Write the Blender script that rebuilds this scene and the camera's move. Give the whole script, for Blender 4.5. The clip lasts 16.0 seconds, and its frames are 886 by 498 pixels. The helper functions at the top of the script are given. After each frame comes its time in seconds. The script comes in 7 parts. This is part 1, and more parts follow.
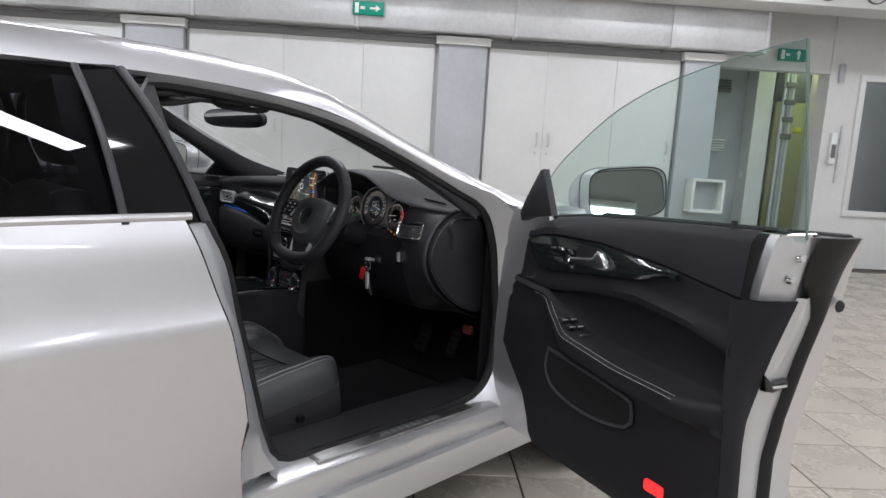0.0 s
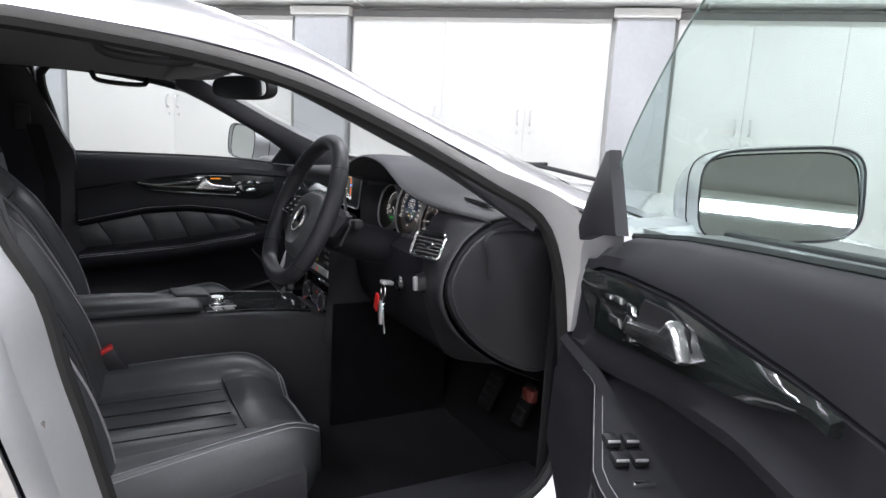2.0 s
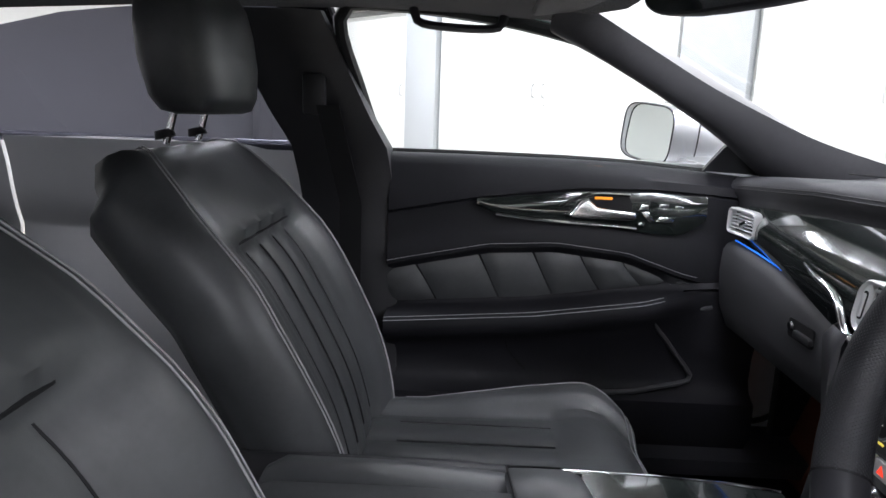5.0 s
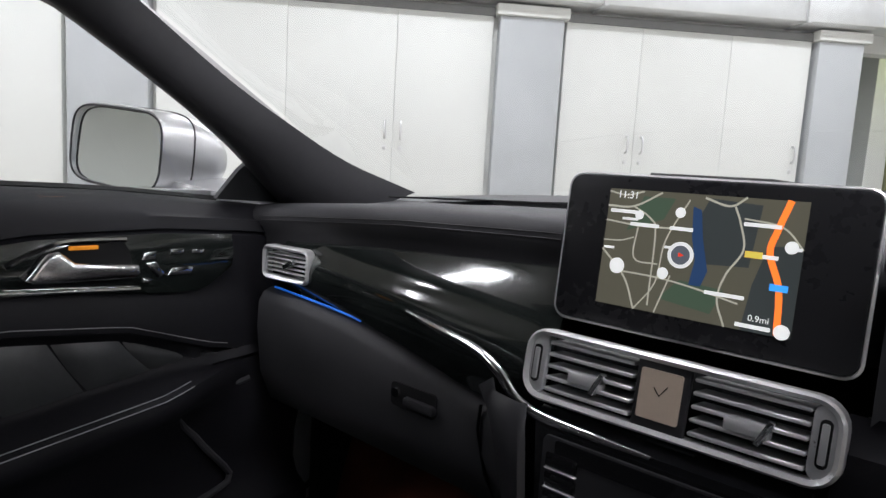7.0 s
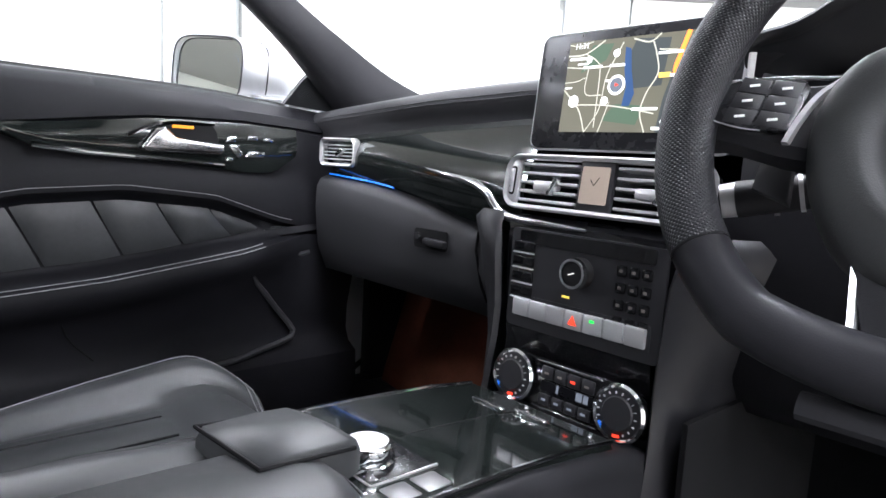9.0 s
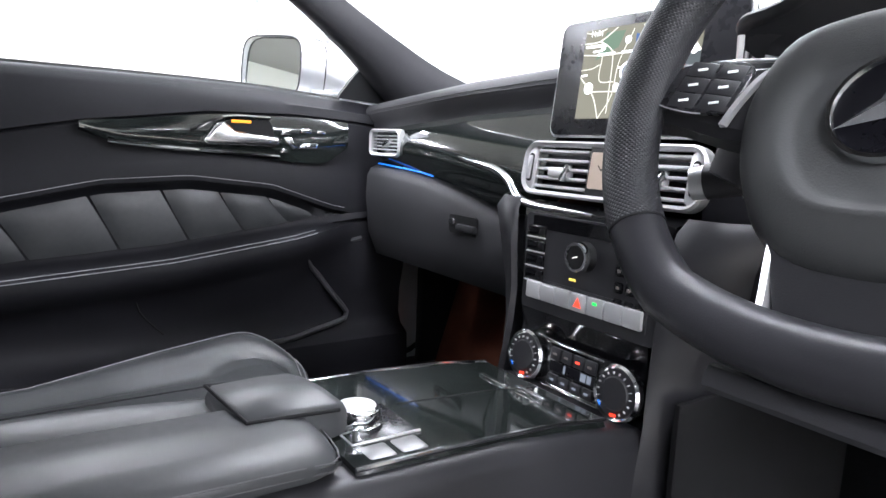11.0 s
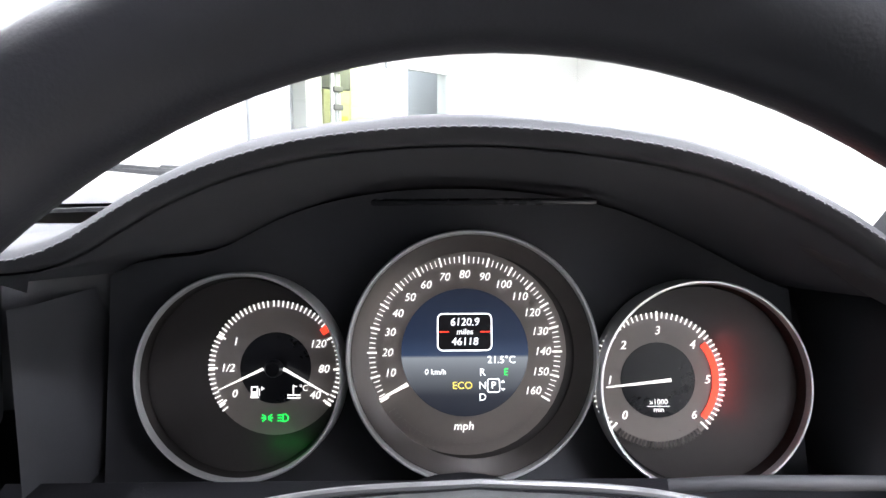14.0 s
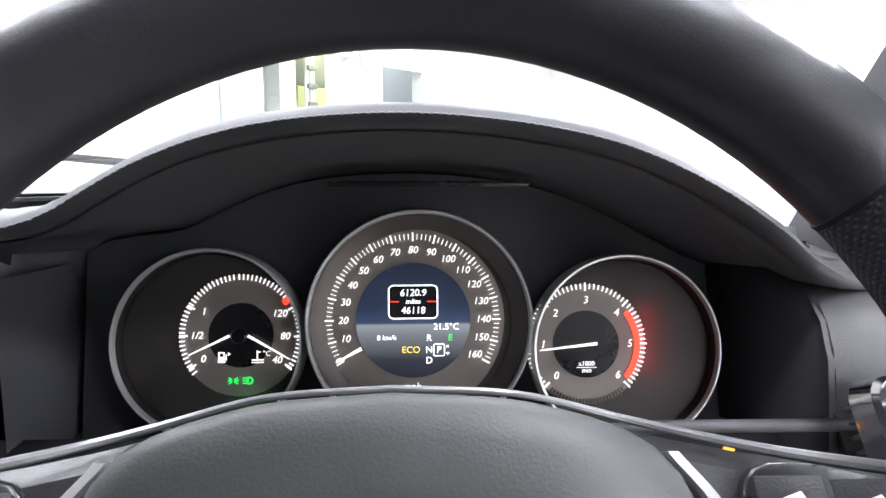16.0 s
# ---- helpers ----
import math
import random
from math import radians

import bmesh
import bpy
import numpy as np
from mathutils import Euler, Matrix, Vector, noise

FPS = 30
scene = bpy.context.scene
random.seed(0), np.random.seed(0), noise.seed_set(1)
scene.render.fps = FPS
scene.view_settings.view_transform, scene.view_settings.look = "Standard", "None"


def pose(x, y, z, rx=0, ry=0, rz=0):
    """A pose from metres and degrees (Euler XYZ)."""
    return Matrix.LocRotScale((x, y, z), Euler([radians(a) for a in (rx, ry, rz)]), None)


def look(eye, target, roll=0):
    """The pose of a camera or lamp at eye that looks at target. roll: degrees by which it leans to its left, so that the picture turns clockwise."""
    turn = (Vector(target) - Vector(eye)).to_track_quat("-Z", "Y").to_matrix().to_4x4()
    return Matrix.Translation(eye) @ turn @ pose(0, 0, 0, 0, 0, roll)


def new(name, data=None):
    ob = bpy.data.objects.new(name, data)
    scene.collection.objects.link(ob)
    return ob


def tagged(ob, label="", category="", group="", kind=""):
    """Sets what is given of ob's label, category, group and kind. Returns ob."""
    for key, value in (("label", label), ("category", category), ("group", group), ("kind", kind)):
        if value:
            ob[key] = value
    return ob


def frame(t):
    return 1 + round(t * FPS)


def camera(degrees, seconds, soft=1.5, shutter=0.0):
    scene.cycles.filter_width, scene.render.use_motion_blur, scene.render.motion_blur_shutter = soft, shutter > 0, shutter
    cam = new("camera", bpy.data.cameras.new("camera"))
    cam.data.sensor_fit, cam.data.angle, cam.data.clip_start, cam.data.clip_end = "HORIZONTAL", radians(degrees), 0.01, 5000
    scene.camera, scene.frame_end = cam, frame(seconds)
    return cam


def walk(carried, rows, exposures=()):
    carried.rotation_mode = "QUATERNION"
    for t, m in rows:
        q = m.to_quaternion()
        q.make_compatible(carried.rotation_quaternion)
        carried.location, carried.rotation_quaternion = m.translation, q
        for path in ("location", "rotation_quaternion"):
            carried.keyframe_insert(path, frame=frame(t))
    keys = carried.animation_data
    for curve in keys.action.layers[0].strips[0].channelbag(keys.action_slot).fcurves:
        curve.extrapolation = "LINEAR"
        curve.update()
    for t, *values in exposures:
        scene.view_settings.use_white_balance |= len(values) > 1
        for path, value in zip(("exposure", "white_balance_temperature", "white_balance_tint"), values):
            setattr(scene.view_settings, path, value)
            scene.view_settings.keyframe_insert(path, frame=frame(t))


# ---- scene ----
cam = camera(67.8, 16.0)
PATH = [
    (0, (2.12, -1.069, 1.159), (0.739, 0.346, 0.859), 3.4),
    (0.5, (2.088, -0.926, 1.103), (0.707, 0.488, 0.799), 3.2),
    (0.8, (2.055, -0.803, 1.066), (0.672, 0.609, 0.765), 2.8),
    (1, (2.031, -0.72, 1.066), (0.639, 0.682, 0.756), 3.2),
    (1.5, (1.964, -0.519, 1.078), (0.389, 0.669, 0.75), 3.2),
    (2, (1.823, -0.311, 1.134), (0.09, 0.624, 0.786), 3.2),
    (2.5, (1.676, -0.117, 1.148), (-0.218, 0.411, 0.778), 3.0),
    (3, (1.488, 0.003, 1.153), (-0.473, 0.037, 0.761), 3.2),
    (3.5, (1.285, 0.017, 1.136), (-0.67, -0.119, 0.736), 1.9),
    (3.7, (1.202, 0.002, 1.132), (-0.744, -0.182, 0.71), 1.7),
    (5.8, (0.34, -0.264, 1.031), (-1.59, 0.102, 0.659), 2.8),
    (6, (0.266, -0.263, 1.019), (-1.614, 0.326, 0.677), 2.8),
    (6.5, (0.204, -0.246, 1.032), (-1.461, 0.83, 0.742), 3.2),
    (7, (0.21, -0.23, 1.054), (-1.108, 1.254, 0.804), 3.4),
    (7.5, (0.23, -0.232, 1.05), (-0.883, 1.409, 0.784), 3.2),
    (8, (0.293, -0.275, 0.988), (-0.801, 1.378, 0.726), 2.8),
    (8.5, (0.377, -0.326, 0.92), (-0.911, 1.179, 0.647), 3.1),
    (8.7, (0.404, -0.325, 0.895), (-0.984, 1.1, 0.625), 3.3),
    (11, (0.526, -0.273, 0.897), (-1.117, 0.824, 0.584), 2.3),
    (11.5, (0.483, -0.242, 0.956), (-1.055, 0.996, 0.642), 2.4),
    (12, (0.441, -0.185, 0.994), (-0.745, 1.404, 0.711), 2.5),
    (12.5, (0.412, -0.105, 1.014), (-0.343, 1.732, 0.769), 1.6),
    (12.7, (0.405, -0.087, 1.021), (-0.215, 1.80, 0.785), 1.0),
    (13, (0.394, -0.06, 1.035), (0.008, 1.888, 0.798), -0.2),
    (13.5, (0.374, -0.004, 1.051), (0.271, 1.978, 0.808), -0.3),
    (14, (0.358, 0.007, 1.052), (0.373, 1.992, 0.809), -0.3),
    (14.5, (0.354, 0.013, 1.052), (0.407, 1.997, 0.803), -0.3),
    (15, (0.353, 0.014, 1.05), (0.424, 1.999, 0.815), -0.1),
    (15.5, (0.353, 0.01, 1.048), (0.462, 1.993, 0.802), 0.0),
    (16, (0.374, -0.036, 1.044), (0.461, 1.947, 0.796), -0.1),
]
EXPOSURES = [(0.0, -0.9, 6150), (1.0, -0.6, 6150), (1.6, -0.2, 6100), (2.5, -0.05, 6050), (3.0, 0.0, 6000), (3.7, 0.75, 5950), (5.8, 0.4, 6150), (6.4, 0.05, 6200), (7.0, -0.3, 6250), (8.0, 0.32, 6150), (8.7, 1.15, 6000), (11.0, 1.6, 6000), (12.5, 1.5, 6050), (14.0, 1.75, 6000), (16.0, 1.75, 6050)]
walk(cam, [(t, look(eye, target, roll)) for t, eye, target, roll in PATH], EXPOSURES)

# ---- light ----
world = bpy.data.worlds.new("world")
scene.world = world
world.use_nodes = True
world.node_tree.nodes["Background"].inputs[0].default_value = (0.9, 0.95, 1.0, 1)
world.node_tree.nodes["Background"].inputs[1].default_value = 0.15
ROOM = pose(0, 0, 0, 0, 0, 47) @ Matrix.Translation((0.09, 0, 0)) @ Matrix.Scale(1.14, 4)
CEIL = 2.95


def lamp(name, x, y, z, sx, sy, watts, colour=(1.0, 0.965, 0.985)):
    d = bpy.data.lights.new(name, "AREA")
    d.shape, d.size, d.size_y, d.energy, d.color = "RECTANGLE", sx, sy, watts, colour
    ob = new(name, d)
    ob.matrix_world = ROOM @ pose(x, y, z)
    return ob


TUBES = [(x, y) for y in (3.2, 1.1, -0.9, -2.8, -4.7) for x in (-5.4, -2.6, 0.2, 3.0, 5.8)]
for tx, ty in TUBES:
    lamp("tube_light", tx, ty, CEIL - 0.13, 1.5, 0.12, 42 if ty > 0 or tx < 0 else 56)
lamp("back_room_light", 5.8, 5.4, 2.5, 1.2, 0.3, 5)
lamp("recess_light", 4.76, 5.3, 2.4, 0.3, 0.3, 7, (0.95, 1.0, 0.6))

# ---- materials ----


def mat(name, base, rough=0.5, metal=0.0, vary=0.08, scale=6.0, bump=0.0, bscale=200.0, coat=0.0, spec=0.5, emit=0.0, rvary=0.08,
        trans=0.0, ior=1.45, alpha=1.0, rand=0.0, sheen=0.0):
    m = bpy.data.materials.new(name)
    m.use_nodes = True
    n, l = m.node_tree.nodes, m.node_tree.links
    p = n["Principled BSDF"]
    p.inputs["Roughness"].default_value = rough
    p.inputs["Metallic"].default_value = metal
    p.inputs["Coat Weight"].default_value = coat
    p.inputs["Coat Roughness"].default_value = 0.04
    p.inputs["Specular IOR Level"].default_value = spec
    p.inputs["Transmission Weight"].default_value = trans
    p.inputs["IOR"].default_value = ior
    p.inputs["Alpha"].default_value = alpha
    p.inputs["Sheen Weight"].default_value = sheen
    p.inputs["Base Color"].default_value = (*base, 1)
    if emit:
        p.inputs["Emission Color"].default_value = (*base, 1)
        p.inputs["Emission Strength"].default_value = emit
        return m
    if vary or rvary or bump:
        tc = n.new("ShaderNodeTexCoord")
    if vary or rvary:
        big, small = n.new("ShaderNodeTexNoise"), n.new("ShaderNodeTexNoise")
        big.inputs["Scale"].default_value, small.inputs["Scale"].default_value = scale, scale * 14
        big.inputs["Detail"].default_value = small.inputs["Detail"].default_value = 4
        mix = n.new("ShaderNodeMath")
        mix.operation = "ADD"
        half = n.new("ShaderNodeMath")
        half.operation, half.inputs[1].default_value = "MULTIPLY", 0.5
        for t in (big, small):
            l.new(tc.outputs["Object"], t.inputs["Vector"])
        l.new(small.outputs["Fac"], half.inputs[0])
        l.new(big.outputs["Fac"], mix.inputs[0])
        l.new(half.outputs[0], mix.inputs[1])
        ramp = n.new("ShaderNodeMapRange")
        ramp.inputs["From Min"].default_value, ramp.inputs["From Max"].default_value = 0.45, 1.05
        ramp.inputs["To Min"].default_value, ramp.inputs["To Max"].default_value = 1 - vary, 1 + vary
        l.new(mix.outputs[0], ramp.inputs["Value"])
        col = n.new("ShaderNodeVectorMath")
        col.operation = "MULTIPLY"
        col.inputs[0].default_value = base
        l.new(ramp.outputs[0], col.inputs[1])
        out = col.outputs[0]
        if rand:
            info = n.new("ShaderNodeObjectInfo")
            rr = n.new("ShaderNodeMapRange")
            rr.inputs["To Min"].default_value, rr.inputs["To Max"].default_value = 1 - rand, 1 + rand
            l.new(info.outputs["Random"], rr.inputs["Value"])
            c2 = n.new("ShaderNodeVectorMath")
            c2.operation = "MULTIPLY"
            l.new(out, c2.inputs[0])
            l.new(rr.outputs[0], c2.inputs[1])
            out = c2.outputs[0]
        l.new(out, p.inputs["Base Color"])
        rg = n.new("ShaderNodeMapRange")
        rg.inputs["From Min"].default_value, rg.inputs["From Max"].default_value = 0.45, 1.05
        rg.inputs["To Min"].default_value = max(0.0, rough - rvary)
        rg.inputs["To Max"].default_value = min(1.0, rough + rvary)
        l.new(mix.outputs[0], rg.inputs["Value"])
        l.new(rg.outputs[0], p.inputs["Roughness"])
    if bump:
        bt = n.new("ShaderNodeTexNoise")
        bt.inputs["Scale"].default_value, bt.inputs["Detail"].default_value = bscale, 3
        l.new(tc.outputs["Object"], bt.inputs["Vector"])
        bp = n.new("ShaderNodeBump")
        bp.inputs["Strength"].default_value, bp.inputs["Distance"].default_value = bump, 0.002
        l.new(bt.outputs["Fac"], bp.inputs["Height"])
        l.new(bp.outputs[0], p.inputs["Normal"])
    return m


def glass(name, tint, rough=0.0):
    """A thin pane: clear straight on, more mirror-like at a slant."""
    m = bpy.data.materials.new(name)
    m.use_nodes = True
    n, l = m.node_tree.nodes, m.node_tree.links
    n.remove(n["Principled BSDF"])
    tr, gl, mx, lw = n.new("ShaderNodeBsdfTransparent"), n.new("ShaderNodeBsdfGlossy"), n.new("ShaderNodeMixShader"), n.new("ShaderNodeLayerWeight")
    tr.inputs[0].default_value = (*tint, 1)
    gl.inputs["Roughness"].default_value = rough
    pw, ad = n.new("ShaderNodeMath"), n.new("ShaderNodeMath")
    pw.operation, pw.inputs[1].default_value = "POWER", 4.5
    ad.operation, ad.inputs[1].default_value, ad.inputs[2].default_value = "MULTIPLY_ADD", 0.85, 0.045
    lw.inputs[0].default_value = 0.5
    l.new(lw.outputs["Facing"], pw.inputs[0])
    l.new(pw.outputs[0], ad.inputs[0])
    l.new(ad.outputs[0], mx.inputs[0])
    l.new(tr.outputs[0], mx.inputs[1])
    l.new(gl.outputs[0], mx.inputs[2])
    l.new(mx.outputs[0], n["Material Output"].inputs[0])
    return m


M_SILVER = mat("silver_paint", (0.70, 0.70, 0.715), 0.30, 0.75, 0.03, 3.0, 0.02, 1500, coat=0.8, rvary=0.02)
M_EDGE = mat("silver_shut_face", (0.6, 0.61, 0.62), 0.4, 0.55, 0.06, 8.0, 0.03, 300, coat=0.3)
M_LEATHER = mat("black_leather", (0.050, 0.0525, 0.055), 0.40, 0, 0.2, 9.0, 0.10, 1300, spec=0.55, rvary=0.07)
M_SOFT = mat("black_soft_plastic", (0.045, 0.045, 0.049), 0.54, 0, 0.15, 8.0, 0.12, 1300, rvary=0.06, spec=0.4)
M_HARD = mat("black_hard_plastic", (0.023, 0.023, 0.026), 0.45, 0, 0.12, 8.0, 0.12, 1200)
M_MATTE = mat("matte_black", (0.012, 0.012, 0.013), 0.75, 0, 0.1, 8.0, 0.1, 500, spec=0.25)
M_GLOSS = mat("gloss_black", (0.006, 0.006, 0.007), 0.08, 0, 0.05, 8.0, 0, 100, coat=0.5, rvary=0.03)
M_HEAD = mat("dark_headlining", (0.045, 0.043, 0.046), 0.9, 0, 0.1, 12.0, 0.3, 1500, spec=0.1, sheen=0.3)
M_CARPET = mat("black_carpet", (0.007, 0.007, 0.008), 0.95, 0, 0.35, 25.0, 0.8, 900, spec=0.06, sheen=0.05)
M_RUBBER = mat("black_rubber", (0.012, 0.012, 0.012), 0.55, 0, 0.1, 10.0, 0.05, 400)
M_CHROME = mat("chrome", (0.85, 0.86, 0.87), 0.12, 1.0, 0.02, 20.0, 0, 100, rvary=0.05)
M_SATIN = mat("satin_aluminium", (0.70, 0.70, 0.71), 0.34, 0.6, 0.05, 30.0, 0.03, 900, rvary=0.07)
M_TREAD = mat("brushed_sill_steel", (0.5, 0.5, 0.5), 0.35, 1.0, 0.15, 40.0, 0.05, 900)
M_STITCH = mat("pale_thread", (0.30, 0.30, 0.31), 0.7, 0, 0.1, 50.0)
M_GLASS = glass("clear_glass", (0.94, 0.965, 0.955))
M_DOORGLASS = glass("green_tinted_glass", (0.76, 0.88, 0.84))
M_TINT = glass("dark_tinted_glass", (0.13, 0.13, 0.16))
M_MIRROR = mat("mirror_silvering", (0.82, 0.86, 0.86), 0.02, 1.0, 0, 1, rvary=0)
M_RED = mat("red_plastic", (0.55, 0.02, 0.02), 0.35, 0, 0.05, 20)
M_LAMPGLASS = mat("frosted_lamp_glass", (0.75, 0.76, 0.8), 0.35, 0, 0.03, 20)
M_WHITE = mat("white_painted_steel", (0.78, 0.79, 0.77), 0.45, 0, 0.05, 1.2, 0.02, 60)
M_WALL = mat("white_wall_paint", (0.76, 0.77, 0.75), 0.6, 0, 0.06, 1.5, 0.06, 120)
M_PILLAR = mat("pale_grey_paint", (0.5, 0.52, 0.54), 0.45, 0, 0.1, 2.0, 0.03, 60)
M_DUCT = mat("galvanised_duct", (0.7, 0.71, 0.72), 0.38, 0.55, 0.16, 2.2, 0.03, 25, rvary=0.1)
M_DARKTRIM = mat("grey_conduit", (0.2, 0.2, 0.2), 0.5, 0.2, 0.15, 5)
M_CEIL = mat("grey_ceiling", (0.27, 0.27, 0.27), 0.7, 0, 0.05, 1.0, 0.03, 80)
M_TILE = mat("beige_floor_tile", (0.46, 0.42, 0.36), 0.28, 0, 0.12, 3.5, 0.04, 60, rand=0.07)
M_GROUT = mat("dark_grout", (0.1, 0.09, 0.08), 0.9, 0, 0.2, 15, 0.2, 300)
M_SCREEN = mat("satin_black_bezel", (0.014, 0.014, 0.016), 0.28, 0, 0.05, 8.0)
M_RING = mat("gauge_ring_metal", (0.7, 0.7, 0.71), 0.3, 0.6, 0.0, 30.0, rvary=0.0)
M_SPOKE = mat("grey_spoke_paint", (0.2, 0.2, 0.205), 0.36, 0.4, 0.06, 20.0, 0.03, 900)
M_DULLRED = mat("dull_red_plastic", (0.10, 0.025, 0.02), 0.45, 0, 0.1, 20)
M_GREEN = mat("exit_green", (0.0, 0.30, 0.20), 0.4, 0, 0.03, 5)
M_SIGNW = mat("sign_white", (0.85, 0.88, 0.86), 0.4, 0, 0.02, 5)
M_YELLOW = mat("yellow_green_door", (0.5, 0.5, 0.3), 0.5, 0, 0.06, 3, 0.02, 60)
M_TUBE = mat("lit_tube", (0.97, 0.98, 1.0), emit=9.0)
M_BROWN = mat("brown_mat", (0.085, 0.03, 0.018), 0.9, 0, 0.3, 18, 0.6, 500, spec=0.1)

# ---- mesh tools ----


def link(name, bm, material, parent=None, label="", sharp=38, smooth=True):
    bmesh.ops.recalc_face_normals(bm, faces=bm.faces)
    lim = radians(sharp)
    for f in bm.faces:
        f.smooth = smooth
    for e in bm.edges:
        if len(e.link_faces) == 2 and e.calc_face_angle(0) > lim:
            e.smooth = False
    me = bpy.data.meshes.new(name)
    bm.to_mesh(me)
    bm.free()
    me.materials.append(material)
    ob = new(name, me)
    if parent:
        ob.parent = parent
    if label:
        tagged(ob, label)
    return ob


def part(name, bm, material, parent, label="", sharp=38, m=None):
    ob = link(name, bm, material, parent, label, sharp)
    if m is not None:
        ob.matrix_basis = m
    return ob


def thing(name, label, category, group="", at=(0, 0, 0)):
    ob = new(name)
    ob.location = at
    ob.empty_display_size = 0.05
    return tagged(ob, label, category, group)


def curve(pts, n):
    """n points evenly set along a smooth line through pts."""
    p = np.array([pts[0], *pts, pts[-1]], float)
    p[0], p[-1] = 2 * p[1] - p[2], 2 * p[-2] - p[-3]
    fine = []
    for i in range(1, len(p) - 2):
        a, b, c, d = p[i - 1], p[i], p[i + 1], p[i + 2]
        for t in np.linspace(0, 1, 16, endpoint=False):
            fine.append(0.5 * (2 * b + (c - a) * t + (2 * a - 5 * b + 4 * c - d) * t * t + (3 * b - a - 3 * c + d) * t**3))
    fine.append(p[-2])
    fine = np.array(fine)
    s = np.r_[0, np.cumsum(np.linalg.norm(np.diff(fine, axis=0), axis=1))]
    return [tuple(np.interp(q, s, fine[:, k]) for k in range(fine.shape[1])) for q in np.linspace(0, s[-1], n)]


def grid(bm, rows, close_u=False, close_v=False):
    v = [[bm.verts.new(p) for p in r] for r in rows]
    nr, nc = len(v), len(v[0])
    for i in range(nr if close_v else nr - 1):
        for j in range(nc if close_u else nc - 1):
            q = [v[i][j], v[i][(j + 1) % nc], v[(i + 1) % nr][(j + 1) % nc], v[(i + 1) % nr][j]]
            if len({(round(w.co.x, 6), round(w.co.y, 6), round(w.co.z, 6)) for w in q}) > 2:
                bm.faces.new(q)
    return v


def sheet(rows, thick=0.0, push=None):
    """A surface through rows of points; thick gives it depth along its normals."""
    bm = bmesh.new()
    grid(bm, rows)
    if thick:
        solid(bm, thick)
    return bm


def solid(bm, thick):
    bmesh.ops.recalc_face_normals(bm, faces=bm.faces)
    bmesh.ops.solidify(bm, geom=list(bm.faces), thickness=thick)


def loft(rings, caps=True):
    bm = bmesh.new()
    v = grid(bm, rings, close_u=True)
    if caps:
        for r in (v[0], v[-1]):
            try:
                bm.faces.new(r)
            except ValueError:
                pass
    return bm


def tube(pts, r, seg=8, closed=False, flat=1.0, bm=None):
    """A round bar along pts; r may be a list."""
    bm = bm or bmesh.new()
    p = [Vector(q) for q in pts]
    n = len(p)
    rs = r if isinstance(r, (list, tuple)) else [r] * n
    up = Vector((0, 0, 1))
    rings = []
    for i in range(n):
        a = p[(i - 1) % n] if closed or i else p[i]
        b = p[(i + 1) % n] if closed or i < n - 1 else p[i]
        t = (b - a).normalized()
        if abs(t.dot(up)) > 0.95:
            up = Vector((1, 0, 0)) if abs(t.x) < 0.8 else Vector((0, 1, 0))
        s = t.cross(up).normalized()
        w = s.cross(t).normalized()
        up = w
        rings.append([tuple(p[i] + rs[i] * (math.cos(k * math.tau / seg) * s + flat * math.sin(k * math.tau / seg) * w)) for k in range(seg)])
    v = grid(bm, rings, close_u=True, close_v=closed)
    if not closed:
        for r_ in (v[0], v[-1]):
            bm.faces.new(r_)
    return bm


def rbox(x0, x1, y0, y1, z0, z1, r=0.004, seg=2, bm=None, m=None):
    """A box with rounded edges."""
    own = bmesh.new()
    bmesh.ops.create_cube(own, size=1)
    bmesh.ops.scale(own, vec=(x1 - x0, y1 - y0, z1 - z0), verts=own.verts)
    bmesh.ops.translate(own, vec=((x0 + x1) / 2, (y0 + y1) / 2, (z0 + z1) / 2), verts=own.verts)
    if r:
        bmesh.ops.bevel(own, geom=list(own.edges), offset=r, segments=seg, affect="EDGES", profile=0.5)
    if m is not None:
        bmesh.ops.transform(own, matrix=m, verts=own.verts)
    return merge(bm, own) if bm else own


def merge(bm, own):
    me = bpy.data.meshes.new("tmp")
    own.to_mesh(me)
    own.free()
    bm.from_mesh(me)
    bpy.data.meshes.remove(me)
    return bm


def slab(outline, depth, m=None, r=0.0, seg=2, bm=None):
    """A flat shape: outline in x, y, thickness from z = 0 to depth, set by m."""
    own = bmesh.new()
    lo = [own.verts.new((x, y, 0)) for x, y in outline]
    f = own.faces.new(lo)
    ext = bmesh.ops.extrude_face_region(own, geom=[f])
    top = [g for g in ext["geom"] if isinstance(g, bmesh.types.BMVert)]
    bmesh.ops.translate(own, vec=(0, 0, depth), verts=top)
    if r:
        face = [g for g in ext["geom"] if isinstance(g, bmesh.types.BMFace)][0]
        bmesh.ops.bevel(own, geom=list(face.edges), offset=r, segments=seg, affect="EDGES", profile=0.5)
    if m is not None:
        bmesh.ops.transform(own, matrix=m, verts=own.verts)
    return merge(bm, own) if bm else own


